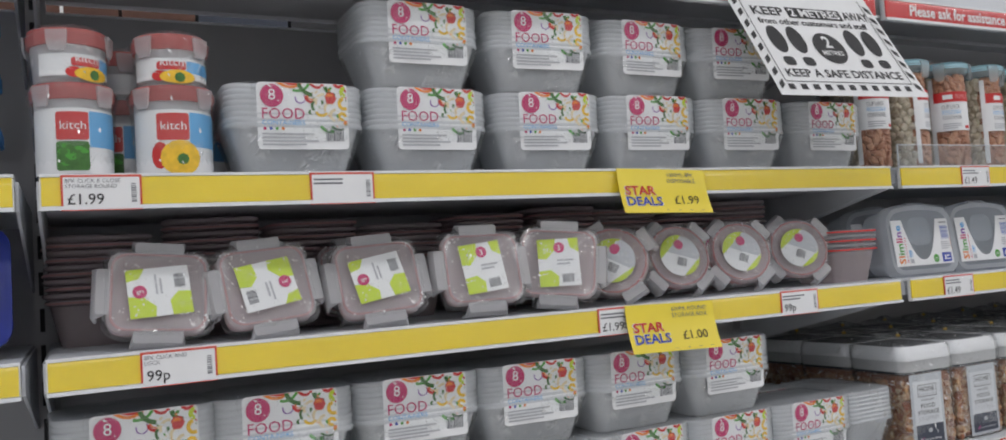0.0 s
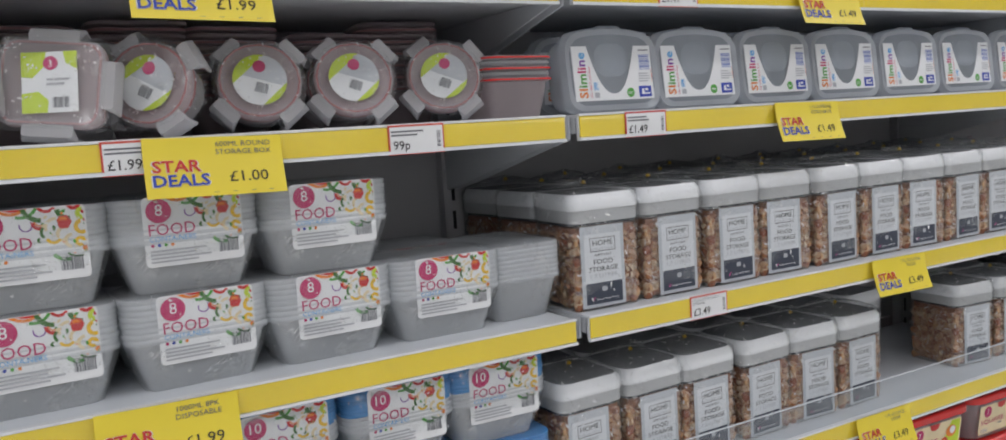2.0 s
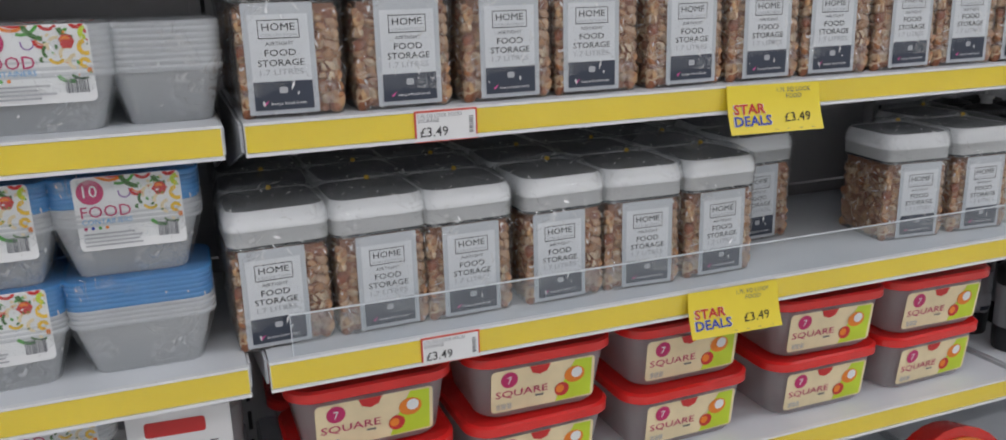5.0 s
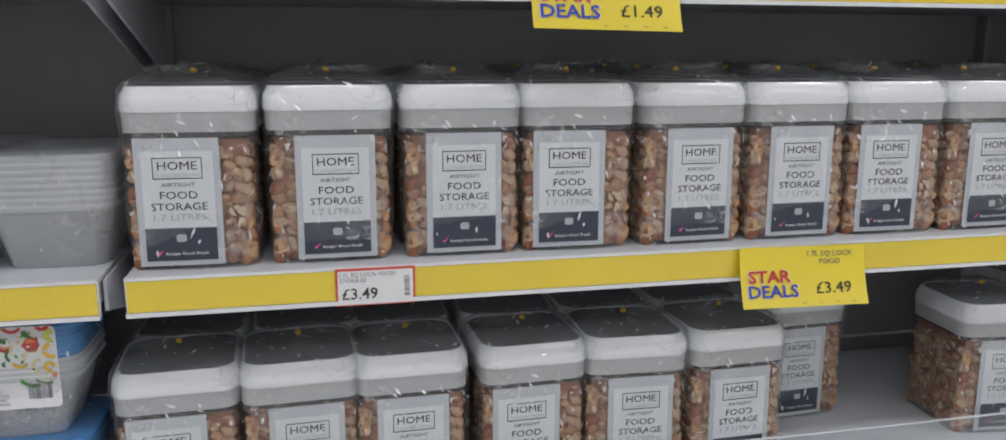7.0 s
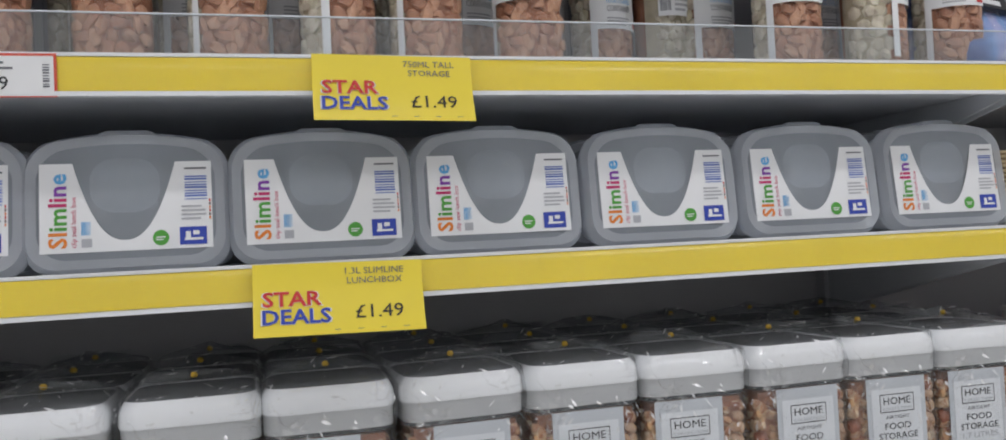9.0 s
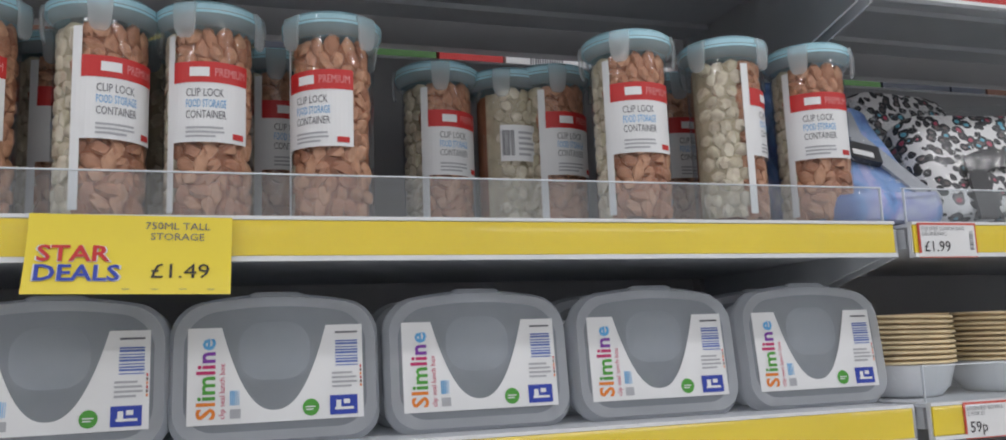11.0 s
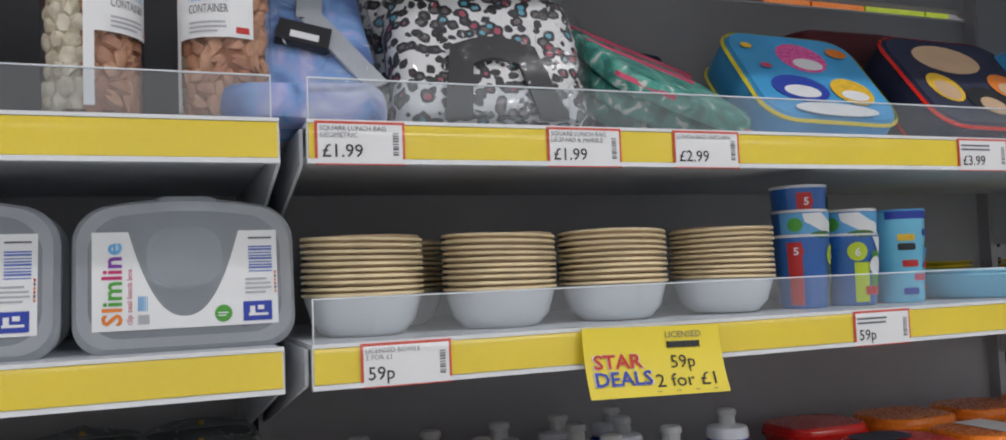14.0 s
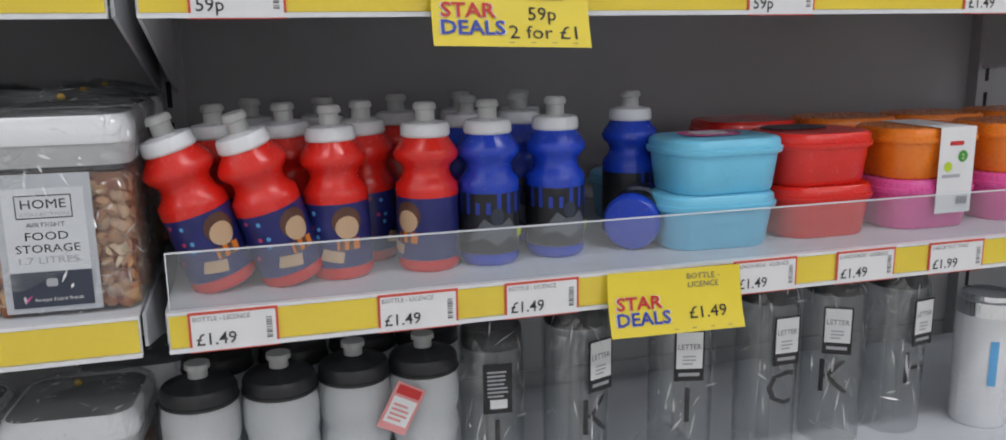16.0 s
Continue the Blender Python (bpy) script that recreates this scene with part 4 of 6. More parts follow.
        s.lines(-lw * 0.1, lw * 0.75, -lh * 0.1, lh * 0.2, 2, -0.0008, PALEINK)
        s.bars(lw * 0.1, lw * 0.7, -lh * 0.85, -lh * 0.5, -0.0008, GREYINK)
    cs, sn = math.cos(radians(spin)), math.sin(radians(spin))
    s.v = [(x * cs - z * sn, y - 0.0085, x * sn + z * cs + h / 2) for x, y, z in s.v]
    part("paper_label", s, t, "lime and white paper label", smooth=0)
    part("film_wrap", fold_glints(Solid().loft([(-d * 0.9, w * 0.9, h * 0.9, rr), (0, w * 1.1, h * 1.1, rr), (0.012, w * 1.0, h * 1.0, rr)], FILM, 4, at=lay), 170, int(abs(spin)), (0.002, 0.008)), t, "shiny film wrap")
    return t


LZ = ZB + 0.0145
lname = "square clear clip box with pink seal, film wrapped, leaning back"
lb = lock_box(lname, "square lock boxes", spin=98)
repeat(lb, [pose(0.118, 0.030, LZ, -18, 5, 0), pose(0.374, 0.030, LZ, -20, -3, -4), pose(0.262, 0.145, LZ, -16, 0, 0)])
lb = lock_box(lname, "square lock boxes", spin=6)
repeat(lb, [pose(0.507, 0.023, LZ + 0.003, -14, 0, -6), pose(0.613, 0.025, LZ + 0.003, -12, 6, -24), pose(0.662, 0.13, LZ, -12, 6, -24), pose(0.382, 0.145, LZ, -16, 0, 0)])
lb = lock_box(lname, "square lock boxes", spin=-84)
repeat(lb, [pose(0.242, 0.030, LZ, -18, -4, 6), pose(0.135, 0.14, LZ, -16, 0, 0)])
rb = lock_box("round clear clip box with red seal, film wrapped, leaning back", "round lock boxes", True, -14, 0.1, 0.096, seal=ROSESEAL)
repeat(rb, [pose(0.703, 0.045, LZ, -12, 14, -40), pose(0.838, 0.050, LZ, -16, 4, -12), pose(0.955, 0.050, LZ, -16, 5, -16), pose(1.085, 0.065, LZ, -14, 8, -22), pose(0.857, 0.14, LZ, -16, 0, -12), pose(0.977, 0.14, LZ, -16, 0, -12)])


def nested_lids(n, w, d, step, label, group, seal=BROWNSEAL):
    t = thing("lock_box_stack", label, "storage boxes", group)
    part("box", Solid().loft([(0, w * 0.72, d * 0.72, 0.012), (0.05, w * 0.9, d * 0.9, 0.018)], STACK, 3), t)
    sm = Solid().loft([(0, w * 0.92, d * 0.92, 0.018), (step * 0.3, w, d, 0.02), (step * 0.7, w, d, 0.02), (step * 0.9, w * 0.94, d * 0.94, 0.02)], STACK if seal is BROWNSEAL else HAZY, 3)
    sm2 = Solid().loft([(step * 0.3, w * 1.004, d * 1.004, 0.02), (step * 0.62, w * 1.004, d * 1.004, 0.02)], seal, 3, False, False)
    a, b = sm.mesh("rim"), sm2.mesh("seal")
    for i in range(n):
        r = random.Random(i)
        o = (r.uniform(-0.002, 0.002), r.uniform(-0.002, 0.002), 0.05 + i * step)
        x = part("rim", a, t)
        x.location = o
        if i % 2 == 0:
            part("seal", b, x)
    return t


STACKX = [0.075, 0.215, 0.335, 0.475, 0.600, 0.735, 0.855, 0.985, 1.100]
for n, picks in ((10, (0, 3, 7)), (12, (1, 5, 8)), (11, (2, 4, 6))):
    st = nested_lids(n, 0.122, 0.115, 0.0085, "stack of clear clip boxes with pink seals on the shelf", "lock box stacks")
    repeat(st, [jit(STACKX[i], 0.245, ZB, i + 200, 9, 0.008) for i in picks])
s2 = nested_lids(5, 0.115, 0.115, 0.0075, "low stack of clear clip boxes with red seals on the shelf", "lock box stacks", REDLID)
repeat(s2, [pose(1.200, 0.10, ZB, 0, 0, 3)])


# ---- square storage jars with nuts ----
def nut(solid, p, size, rnd, m, long=1.5, flat=0.75):
    """One kernel: a small lumpy egg turned at random."""
    a = Matrix.LocRotScale(p, Euler((rnd.uniform(0, 6), rnd.uniform(0, 6), rnd.uniform(0, 6))), (size * long, size, size * flat))
    v = [(0, 0, 1)]
    for lat in (0.62, -0.1, -0.72):
        rr = math.sqrt(1 - lat * lat)
        v += [(rr * math.cos(k * 1.0472 + lat) * rnd.uniform(0.82, 1.1), rr * math.sin(k * 1.0472 + lat) * rnd.uniform(0.82, 1.1), lat) for k in range(6)]
    v.append((0, 0, -1))
    f = [(0, 1 + k, 1 + (k + 1) % 6) for k in range(6)]
    for q in (1, 7):
        f += [(q + k, q + 6 + k, q + 6 + (k + 1) % 6, q + (k + 1) % 6) for k in range(6)]
    f += [(13 + k, 19, 13 + (k + 1) % 6) for k in range(6)]
    solid.add(v, f, m, a)


def nut_box(w, d, z0, z1, seed):
    # Dark core block gives the shade between the nuts by colour.
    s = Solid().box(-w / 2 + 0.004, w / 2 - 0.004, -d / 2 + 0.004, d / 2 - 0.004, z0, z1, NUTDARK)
    rnd = random.Random(seed)
    g = 0.0106
    nz = int((z1 - z0) / g)
    for side in range(4):
        L = w if side % 2 == 0 else d
        o = d / 2 if side % 2 == 0 else w / 2
        for i in range(int(L / g)):
            for j in range(nz):
                u = -L / 2 + (i + 0.5 + rnd.uniform(-0.3, 0.3)) * g
                z = z0 + (j + 0.5 + rnd.uniform(-0.3, 0.3)) * g
                h = -o + 0.005
                if side == 0 and abs(u) < L * 0.2:
                    continue
                p = ((u, h), (-h, u), (u, -h), (h, u))[side]
                nut(s, (p[0], p[1], z), rnd.uniform(0.0056, 0.0082), rnd, NUTS, rnd.uniform(1.0, 1.6), rnd.uniform(0.6, 0.9))
    return s.hold(w + 0.003, d + 0.003)


JW, JH = 0.108, 0.166
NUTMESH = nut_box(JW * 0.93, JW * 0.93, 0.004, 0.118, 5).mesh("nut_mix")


def crumpled(solid, amount, size, seed):
    solid.v = [tuple(Vector(p) + amount * noise.noise_vector(Vector(p) * size + Vector((seed, 0, 0)))) for p in solid.v]
    return solid


def nut_jar(shift, label, seed):
    t = thing("storage_jar", label, "storage jar", "square storage jars")
    part("body", Solid().loft([(0, JW * 0.93, JW * 0.93, 0.012), (0.003, JW * 0.965, JW * 0.965, 0.014), (0.124, JW * 0.985, JW * 0.985, 0.014)], CLEAR, 4, True, False), t, "clear square plastic body")
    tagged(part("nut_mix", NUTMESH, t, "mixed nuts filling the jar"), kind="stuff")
    part("seal", Solid().loft([(0.121, JW * 0.975, JW * 0.975, 0.014), (0.125, JW * 0.975, JW * 0.975, 0.014)], BLACKCAP, 4), t)
    part("collar", Solid().loft([(0.125, JW, JW, 0.015), (0.127, JW * 1.005, JW * 1.005, 0.016), (0.1425, JW * 1.01, JW * 1.01, 0.016)], COLLAR, 4), t, "frosted plastic collar")
    part("lid", Solid().loft([(0.1428, JW * 1.03, JW * 1.03, 0.018), (0.145, JW * 1.045, JW * 1.045, 0.019), (0.157, JW * 1.03, JW * 1.03, 0.02), (0.1635, JW * 0.975, JW * 0.975, 0.02), (0.1655, JW * 0.955, JW * 0.955, 0.02), (0.1645, JW * 0.93, JW * 0.93, 0.019)], LIDWHITE, 5, True, False), t, "glossy white lid")
    # Top is coloured grey to stand for shade under the shelf above.
    part("lid_top", Solid().loft([(0.1640, JW * 0.94, JW * 0.94, 0.019), (0.1652, JW * 0.92, JW * 0.92, 0.019), (0.1662, JW * 0.5, JW * 0.5, 0.019)], LIDTOP, 5), t, "recessed top of the lid, grey for the shelf's shade")
    s = Solid()
    w, h = JW * 0.64, 0.116
    y = -0.0005
    s.rect(0, w, 0, h, 0, LABEL2)
    s.rect(w * 0.08, w * 0.92, h * 0.04, h * 0.90, y, LABEL)
    s.rect(w * 0.08, w * 0.92, h * 0.04, h * 0.30, y * 2, NAVY)
    s.text("HOME", w * 0.5, h * 0.757, w * 0.155, y * 2, BLACK, wide=w * 0.46)
    for x0, x1, z0, z1 in ((0.21, 0.79, 0.845, 0.852), (0.21, 0.79, 0.685, 0.692), (0.21, 0.22, 0.685, 0.852), (0.78, 0.79, 0.685, 0.852)):
        s.rect(w * x0, w * x1, h * z0, h * z1, y * 2, BLACK)
    s.text("COLLECTION", w * 0.5, h * 0.705, w * 0.055, y * 2, PALEINK, wide=w * 0.5)
    s.text("AIRTIGHT", w * 0.5, h * 0.625, w * 0.075, y * 2, GREYINK, wide=w * 0.40)
    s.text("FOOD", w * 0.5, h * 0.53, w * 0.14, y * 2, BLACK, wide=w * 0.44)
    s.text("STORAGE", w * 0.5, h * 0.44, w * 0.14, y * 2, BLACK, wide=w * 0.66)
    s.text("1.7 LITRES", w * 0.5, h * 0.36, w * 0.12, y * 2, PALEINK, wide=w * 0.62)
    s.rect(w * 0.44, w * 0.56, h * 0.19, h * 0.25, y * 3, PALEINK, r=0.002)
    s.poly([(w * 0.2, h * 0.10), (w * 0.225, h * 0.08), (w * 0.29, h * 0.135), (w * 0.225, h * 0.105)], y * 3, PINK)
    s.text("keeps food fresh", w * 0.31, h * 0.085, w * 0.065, y * 3, WHITE, centre=False, wide=w * 0.5)
    s.v = [(a - w / 2 + shift, b - JW * 0.4935, c + 0.004) for a, b, c in s.v]
    part("label_sleeve", s, t, "pale grey label with dark slate foot", smooth=0)
    fm = Solid().loft([(0.0, JW * 0.98, JW * 0.98, 0.02), (0.05, JW * 1.04, JW * 1.04, 0.02), (0.1, JW * 1.035, JW * 1.035, 0.02), (0.14, JW * 1.07, JW * 1.07, 0.02), (0.162, JW * 1.06, JW * 1.06, 0.024), (0.168, JW * 1.0, JW * 1.0, 0.026), (0.173, JW * 0.85, JW * 0.85, 0.03), (0.176, JW * 0.62, JW * 0.62, 0.024), (0.179, JW * 0.35, JW * 0.35, 0.02), (0.184, 0.012, 0.012, 0.005)], FILM, 6)
    crumpled(fm, 0.0048, 70, seed)
    fold_glints(fm, 150, seed, (0.003, 0.018), 0.25)
    for a in range(5):
        r = random.Random(seed * 10 + a)
        an, l = r.uniform(0, 6.28), r.uniform(0.03, 0.05)
        c, q = math.cos(an), math.sin(an)
        fm.add([(0, 0, 0.176), (c * l, q * l, 0.177 + r.uniform(0, 0.008)), (c * l - q * 0.02, q * l + c * 0.02, 0.174), (c * 0.01, q * 0.01, 0.183)], [(0, 1, 3), (0, 2, 1)], FILM)
    part("film_wrap", fm, t, "crumpled clear film")
    part("tie", Solid().lathe([(0.176, 0.002), (0.178, 0.0035), (0.181, 0.002)], GOLDINK, 2), t, "gold wire tie")
    return t


GROWN = (1.095, 1.095, 1.03)
CX = [1.323, 1.449, 1.577, 1.701, 1.826, 1.950, 2.073, 2.194, 2.314, 2.434]
DX = [1.290, 1.410, 1.524, 1.658, 1.780, 1.902]
j1 = nut_jar(-0.010, "clear square jar of mixed nuts with white lid, film wrapped", 1)
j2 = nut_jar(0.004, "clear square jar of mixed nuts with white lid, film wrapped", 2)
j3 = nut_jar(0.000, "clear square jar of mixed nuts with white lid, film wrapped", 3)
sets = [[], [], []]
for i, x in enumerate(CX):
    sets[i % 3].append(jit(x, 0.083, ZC, i + 300, 2.5, 0.001))
    sets[(i + 1) % 3].append(jit(x, 0.203, ZC, i + 330, 4, 0.003))
    sets[(i + 2) % 3].append(jit(x, 0.322, ZC, i + 360, 4, 0.003))
for i, x in enumerate(DX):
    sets[i % 3].append(jit(x, 0.100, ZD, i + 400, 3, 0.001))
    sets[(i + 1) % 3].append(jit(x + 0.004, 0.218, ZD, i + 430, 4, 0.003))
    sets[(i + 2) % 3].append(jit(x + 0.006, 0.333, ZD, i + 460, 4, 0.002))
sets[0].append(pose(2.057, 0.215, ZD, 0, 0, 3))
sets[1].append(pose(2.0827, 0.325, ZD, 0, 0, -12))
sets[1].append(pose(2.283, 0.115, ZD, 0, 0, -6))
sets[2].append(pose(2.414, 0.108, ZD, 0, 0, -4))
sets[0].append(pose(2.4528, 0.228, ZD, 0, 0, 2))
for jar, poses in zip((j1, j2, j3), sets):
    repeat(jar, poses, GROWN)


# ---- tall round clip jars of almonds and pistachios ----
def tall_jar(label, seed):
    R, H = 0.0385, 0.191
    t = thing("tall_clip_jar", label, "storage jar", "tall clip jars")
    part("body", Solid().lathe([(0, R * 0.93), (0.003, R * 0.97), (0.168, R), (0.178, R)], CLEAR, 7, True, False), t, "clear round body")
    s = Solid()
    # Coloured core and half shell stand for the shade behind the kernels.
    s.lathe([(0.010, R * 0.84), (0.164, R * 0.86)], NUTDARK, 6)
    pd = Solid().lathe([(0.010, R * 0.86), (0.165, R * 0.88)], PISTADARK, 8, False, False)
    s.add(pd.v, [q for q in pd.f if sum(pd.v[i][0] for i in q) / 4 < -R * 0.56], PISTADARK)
    rnd = random.Random(seed)
    for zi in range(13):
        for ai in range(15):
            a = radians(24 * ai + 12 * (zi % 2) + rnd.uniform(-5, 5))
            if not -1.3 < math.sin(a) < 0.35:
                continue
            z = 0.016 + zi * 0.0122 + rnd.uniform(-0.002, 0.002)
            rr = R * rnd.uniform(0.78, 0.83)
            if math.cos(a) < -0.62:
                nut(s, (rr * math.cos(a), rr * math.sin(a), z), rnd.uniform(0.0074, 0.0086), rnd, PISTA, 1.25, 0.85)
            else:
                nut(s, (rr * math.cos(a), rr * math.sin(a), z), rnd.uniform(0.0072, 0.0084), rnd, ALMOND, 1.55, 0.8)
    s.hold(0, 0, R * 0.955)
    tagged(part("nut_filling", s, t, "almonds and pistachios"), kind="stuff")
    rim = Solid().lathe([(0.170, R * 1.05), (0.174, R * 1.16), (0.183, R * 1.2)], LIDCLIP, 7)
    rim.lathe([(0.180, R * 1.195), (0.1875, R * 1.20), (H, R * 1.1), (H, R * 0.94), (0.185, R * 0.9)], TEALRIM, 7)
    part("lid", rim, t, "clear lid with pale teal rim")
    for a in (-8, 82, 172, 262):
        c = Solid().loft([(0.158, 0.008, 0.0025, 0.001, 0, -R * 1.18), (0.160, 0.014, 0.003, 0.001, 0, -R * 1.2), (0.165, 0.018, 0.003, 0.001, 0, -R * 1.22), (0.180, 0.020, 0.003, 0.001, 0, -R * 1.24), (0.188, 0.020, 0.006, 0.002, 0, -R * 1.17)], LIDCLIP, 2, at=pose(0, 0, 0, 0, 0, a))
        part("clip", c, t, "clear side clip")
    s = Solid()
    y = -0.0005
    s.rect(-0.027, -0.019, 0.012, 0.164, 0, WHITE)
    s.rect(-0.019, 0.047, 0.070, 0.138, 0, WHITE)
    s.rect(-0.019, 0.047, 0.121, 0.139, y, REDINK)
    s.text("PREMIUM", 0.0165, 0.1265, 0.0105, y * 2, PINKINK, centre=False, wide=0.027)
    s.rect(0.032, 0.043, 0.0735, 0.0785, y, REDINK)
    s.rect(-0.004, 0.012, 0.126, 0.134, y * 2, WHITE)
    s.text("CLIP LOCK", -0.007, 0.109, 0.0098, y, GREYINK, centre=False, wide=0.031)
    s.text("FOOD STORAGE", -0.007, 0.0995, 0.0098, y, SKYINK, centre=False, wide=0.033)
    s.text("CONTAINER", -0.007, 0.090, 0.0098, y, GREYINK, centre=False, wide=0.033)
    s.lines(-0.007, 0.026, 0.074, 0.085, 3, y, PALEINK)
    s.bend(R * 1.012)
    part("label_sleeve", s, t, "white and red label", smooth=30)
    return t


ja = tall_jar("tall clear clip jar of almonds and pistachios, teal lid", 7)
poses = [pose(x, y, ZA, 0, 0, a) for x, y, a in (
    (1.3065, 0.095, -35), (1.4093, 0.095, 10), (1.5193, 0.095, -50), (1.6221, 0.095, -12), (1.728, 0.09, 12), (1.818, 0.09, -16), (1.930, 0.09, -48),
    (2.0601, 0.205, 0), (2.234, 0.072, -26), (2.347, 0.070, 34), (2.453, 0.068, -38), (2.1916, 0.19, -2), (1.6776, 0.19, 10), (1.7907, 0.19, 65), (1.8832, 0.2, 5), (1.3528, 0.19, 20), (1.4762, 0.19, 60), (1.579, 0.19, 5), (2.3458, 0.19, -5))]
repeat(ja, poses, (1.03, 1.03, 1.045))
jb = tall_jar("tall clear clip jar turned to its pistachio side, barcode label", 9)
bk = Solid().rect(-0.02, 0.022, 0.088, 0.128, 0, WHITE).bars(-0.018, -0.004, 0.094, 0.122, -0.0005, GREYINK).lines(0.0, 0.02, 0.094, 0.124, 5, -0.0005, PALEINK)
bk.bend(0.0385 * 1.012)
bk.v = [tuple(Matrix.Rotation(radians(-75), 4, "Z") @ Vector(p)) for p in bk.v]
part("barcode_label", bk, jb, smooth=30)
repeat(jb, [pose(2.1423, 0.205, ZA, 0, 0, 75)], (1.03, 1.03, 1.03))


# ---- flat lunch boxes stood on edge ----
def slim_box():
    W, H, D = 0.174, 0.122, 0.062
    t = thing("lunch_box", "smoky clear slim lunch box stood on edge, labelled lid", "lunch box", "slim lunch boxes")

    def outline(k, inset):
        pts = []
        for x, z in ring(W - 2 * inset, H - 2 * inset, 0.024, 6, 0, H / 2):
            if pts and z > H * 0.75 and pts[-1][1] > H * 0.75 and pts[-1][0] - x > 0.03:
                a = pts[-1][0]
                pts += [(a + (x - a) * i / 10, z) for i in range(1, 10)]
            pts.append((x, z))
        return [(x, z + 0.012 * (1 - (2 * x / W) ** 2) - 0.006 if z > H * 0.75 else z) for x, z in pts]
    b = Solid()
    rows = [(0.002, 0.012), (0.0, 0.004), (0.010, 0.0), (0.016, 0.0), (0.018, 0.004), (0.055, 0.008), (D, 0.016)]
    v = []
    for y, i in rows:
        v += [(x, y, z) for x, z in outline(0, i)]
    n = len(outline(0, 0))
    f = [(r * n + j, r * n + (j + 1) % n, (r + 1) * n + (j + 1) % n, (r + 1) * n + j) for r in range(len(rows) - 1) for j in range(n)]
    b.add(v[2 * n:], [tuple(i - 2 * n for i in q) for q in f[2 * n:]] + [tuple(range((len(rows) - 3) * n, (len(rows) - 2) * n))], FROSTDARK)
    part("box", b, t)
    lid = Solid()
    lid.add(v[:3 * n], f[:2 * n], FROSTDARK)
    lid.add(v[:n], [tuple(range(n))], SLIMFACE)
    part("lid", lid, t, "smoky translucent lid")
    part("tab", Solid().loft([(H - 0.006, 0.052, 0.010, 0.005, 0, 0.007), (H + 0.0045, 0.048, 0.009, 0.004, 0, 0.007), (H + 0.0068, 0.038, 0.006, 0.003, 0, 0.007)], FROSTDARK, 4), t)
    # Shallow dome added so the lid face catches a lamp highlight.
    part("highlight_dome", Solid().loft([(-0.003, 0.062, 0.052, 0.02), (-0.0012, 0.056, 0.046, 0.02), (0.0006, 0.040, 0.032, 0.016), (0.0012, 0.02, 0.016, 0.008)], SLIMFACE, 5, False, True, pose(-0.002, 0, 0.078, 90, 0, 0)), t, "glossy shallow dome added to catch a highlight", 80)
    s = Solid()
    y = -0.0005
    x0, x1, z0, z1 = -0.068, 0.068, 0.02, 0.094
    pc, pw, pz = -0.002, 0.0405, 0.029
    n = 24
    curve = [(pc - pw * (i / n), pz + (z1 - pz) * (i / n) ** 2.3) for i in range(n + 1)]
    s.add([(x, 0.0012, z0) for x, z in curve] + [(x, 0.0012, z) for x, z in curve], [(i, i + 1, n + 2 + i, n + 1 + i) for i in range(n)], WHITE)
    s.rect(x0, pc - pw, z0, z1, 0.0012, WHITE)
    curve = [(pc + pw * (i / n), pz + (z1 - pz) * (i / n) ** 2.3) for i in range(n + 1)]
    s.add([(x, 0.0012, z0) for x, z in curve] + [(x, 0.0012, z) for x, z in curve], [(i, i + 1, n + 2 + i, n + 1 + i) for i in range(n)], WHITE)
    s.rect(pc + pw, x1, z0, z1, 0.0012, WHITE)
    sheet, s = s, Solid()
    turn = pose(-0.0475, 0, 0.024, 0, -90, 0)
    pos = 0.0
    for ch, m in zip("Slimline", (ORANGEINK, ORANGEINK, GREENINK, GREENINK, MAGENTA, MAGENTA, PURPLEINK, SKYINK)):
        _, _, lo, hi = text_mesh(ch, True)
        s.text(ch, pos - lo * 0.0, 0, 0.0195, 0.0006, m, turn, centre=False, bold=True)
        pos += (hi - lo) * 0.0195 + 0.0016
    s.text("clip seal lunch box", 0.0, -0.0075, 0.006, 0.0006, CORAL, turn, centre=False, wide=0.042)
    lettering, s = s, Solid()
    for i in range(9):
        s.rect(0.046, 0.064, 0.061 + i * 0.0024, 0.061 + i * 0.0024 + (0.0008, 0.0015, 0.0011)[i % 3], 0.0006, BARBLUE)
    s.lines(0.043, 0.064, 0.044, 0.058, 4, 0.0006, PALEINK)
    s.rect(0.046, 0.064, 0.087, 0.0885, 0.0006, GREYINK)
    for i in range(6):
        s.rect(0.0655, 0.0668, 0.044 + i * 0.003, 0.0462 + i * 0.003, 0.0006, (ORANGEINK, BROWNBOX, REDINK)[i % 3])
    barcode, s = s, Solid()
    s.disc(0.026, 0.0295, 0.0066, 0.0006, GREENINK, 16)
    s.lines(0.022, 0.030, 0.0275, 0.0315, 2, 0.0002, WHITE)
    badge, s = s, Solid()
    s.rect(0.041, 0.063, 0.0228, 0.0378, 0.0006, BLUEINK)
    s.rect(0.045, 0.060, 0.0265, 0.0285, 0.0002, WHITE)
    s.rect(0.046, 0.050, 0.0285, 0.034, 0.0002, WHITE)
    s.rect(0.052, 0.057, 0.031, 0.0345, 0.0002, WHITE)
    emblem, s = s, Solid()
    s.bars(-0.036, -0.028, 0.034, 0.045, 0.0006, SKYINK, 6, 5)
    s.rect(-0.036, -0.028, 0.024, 0.031, 0.0006, PALEINK)
    sheet.v = [(x * 1.06, yy - 0.0005, 0.0185 + (z - 0.02) * 1.08) for x, yy, z in sheet.v]
    card = part("paper_label", sheet, t, "white label with multicoloured lettering", smooth=0)
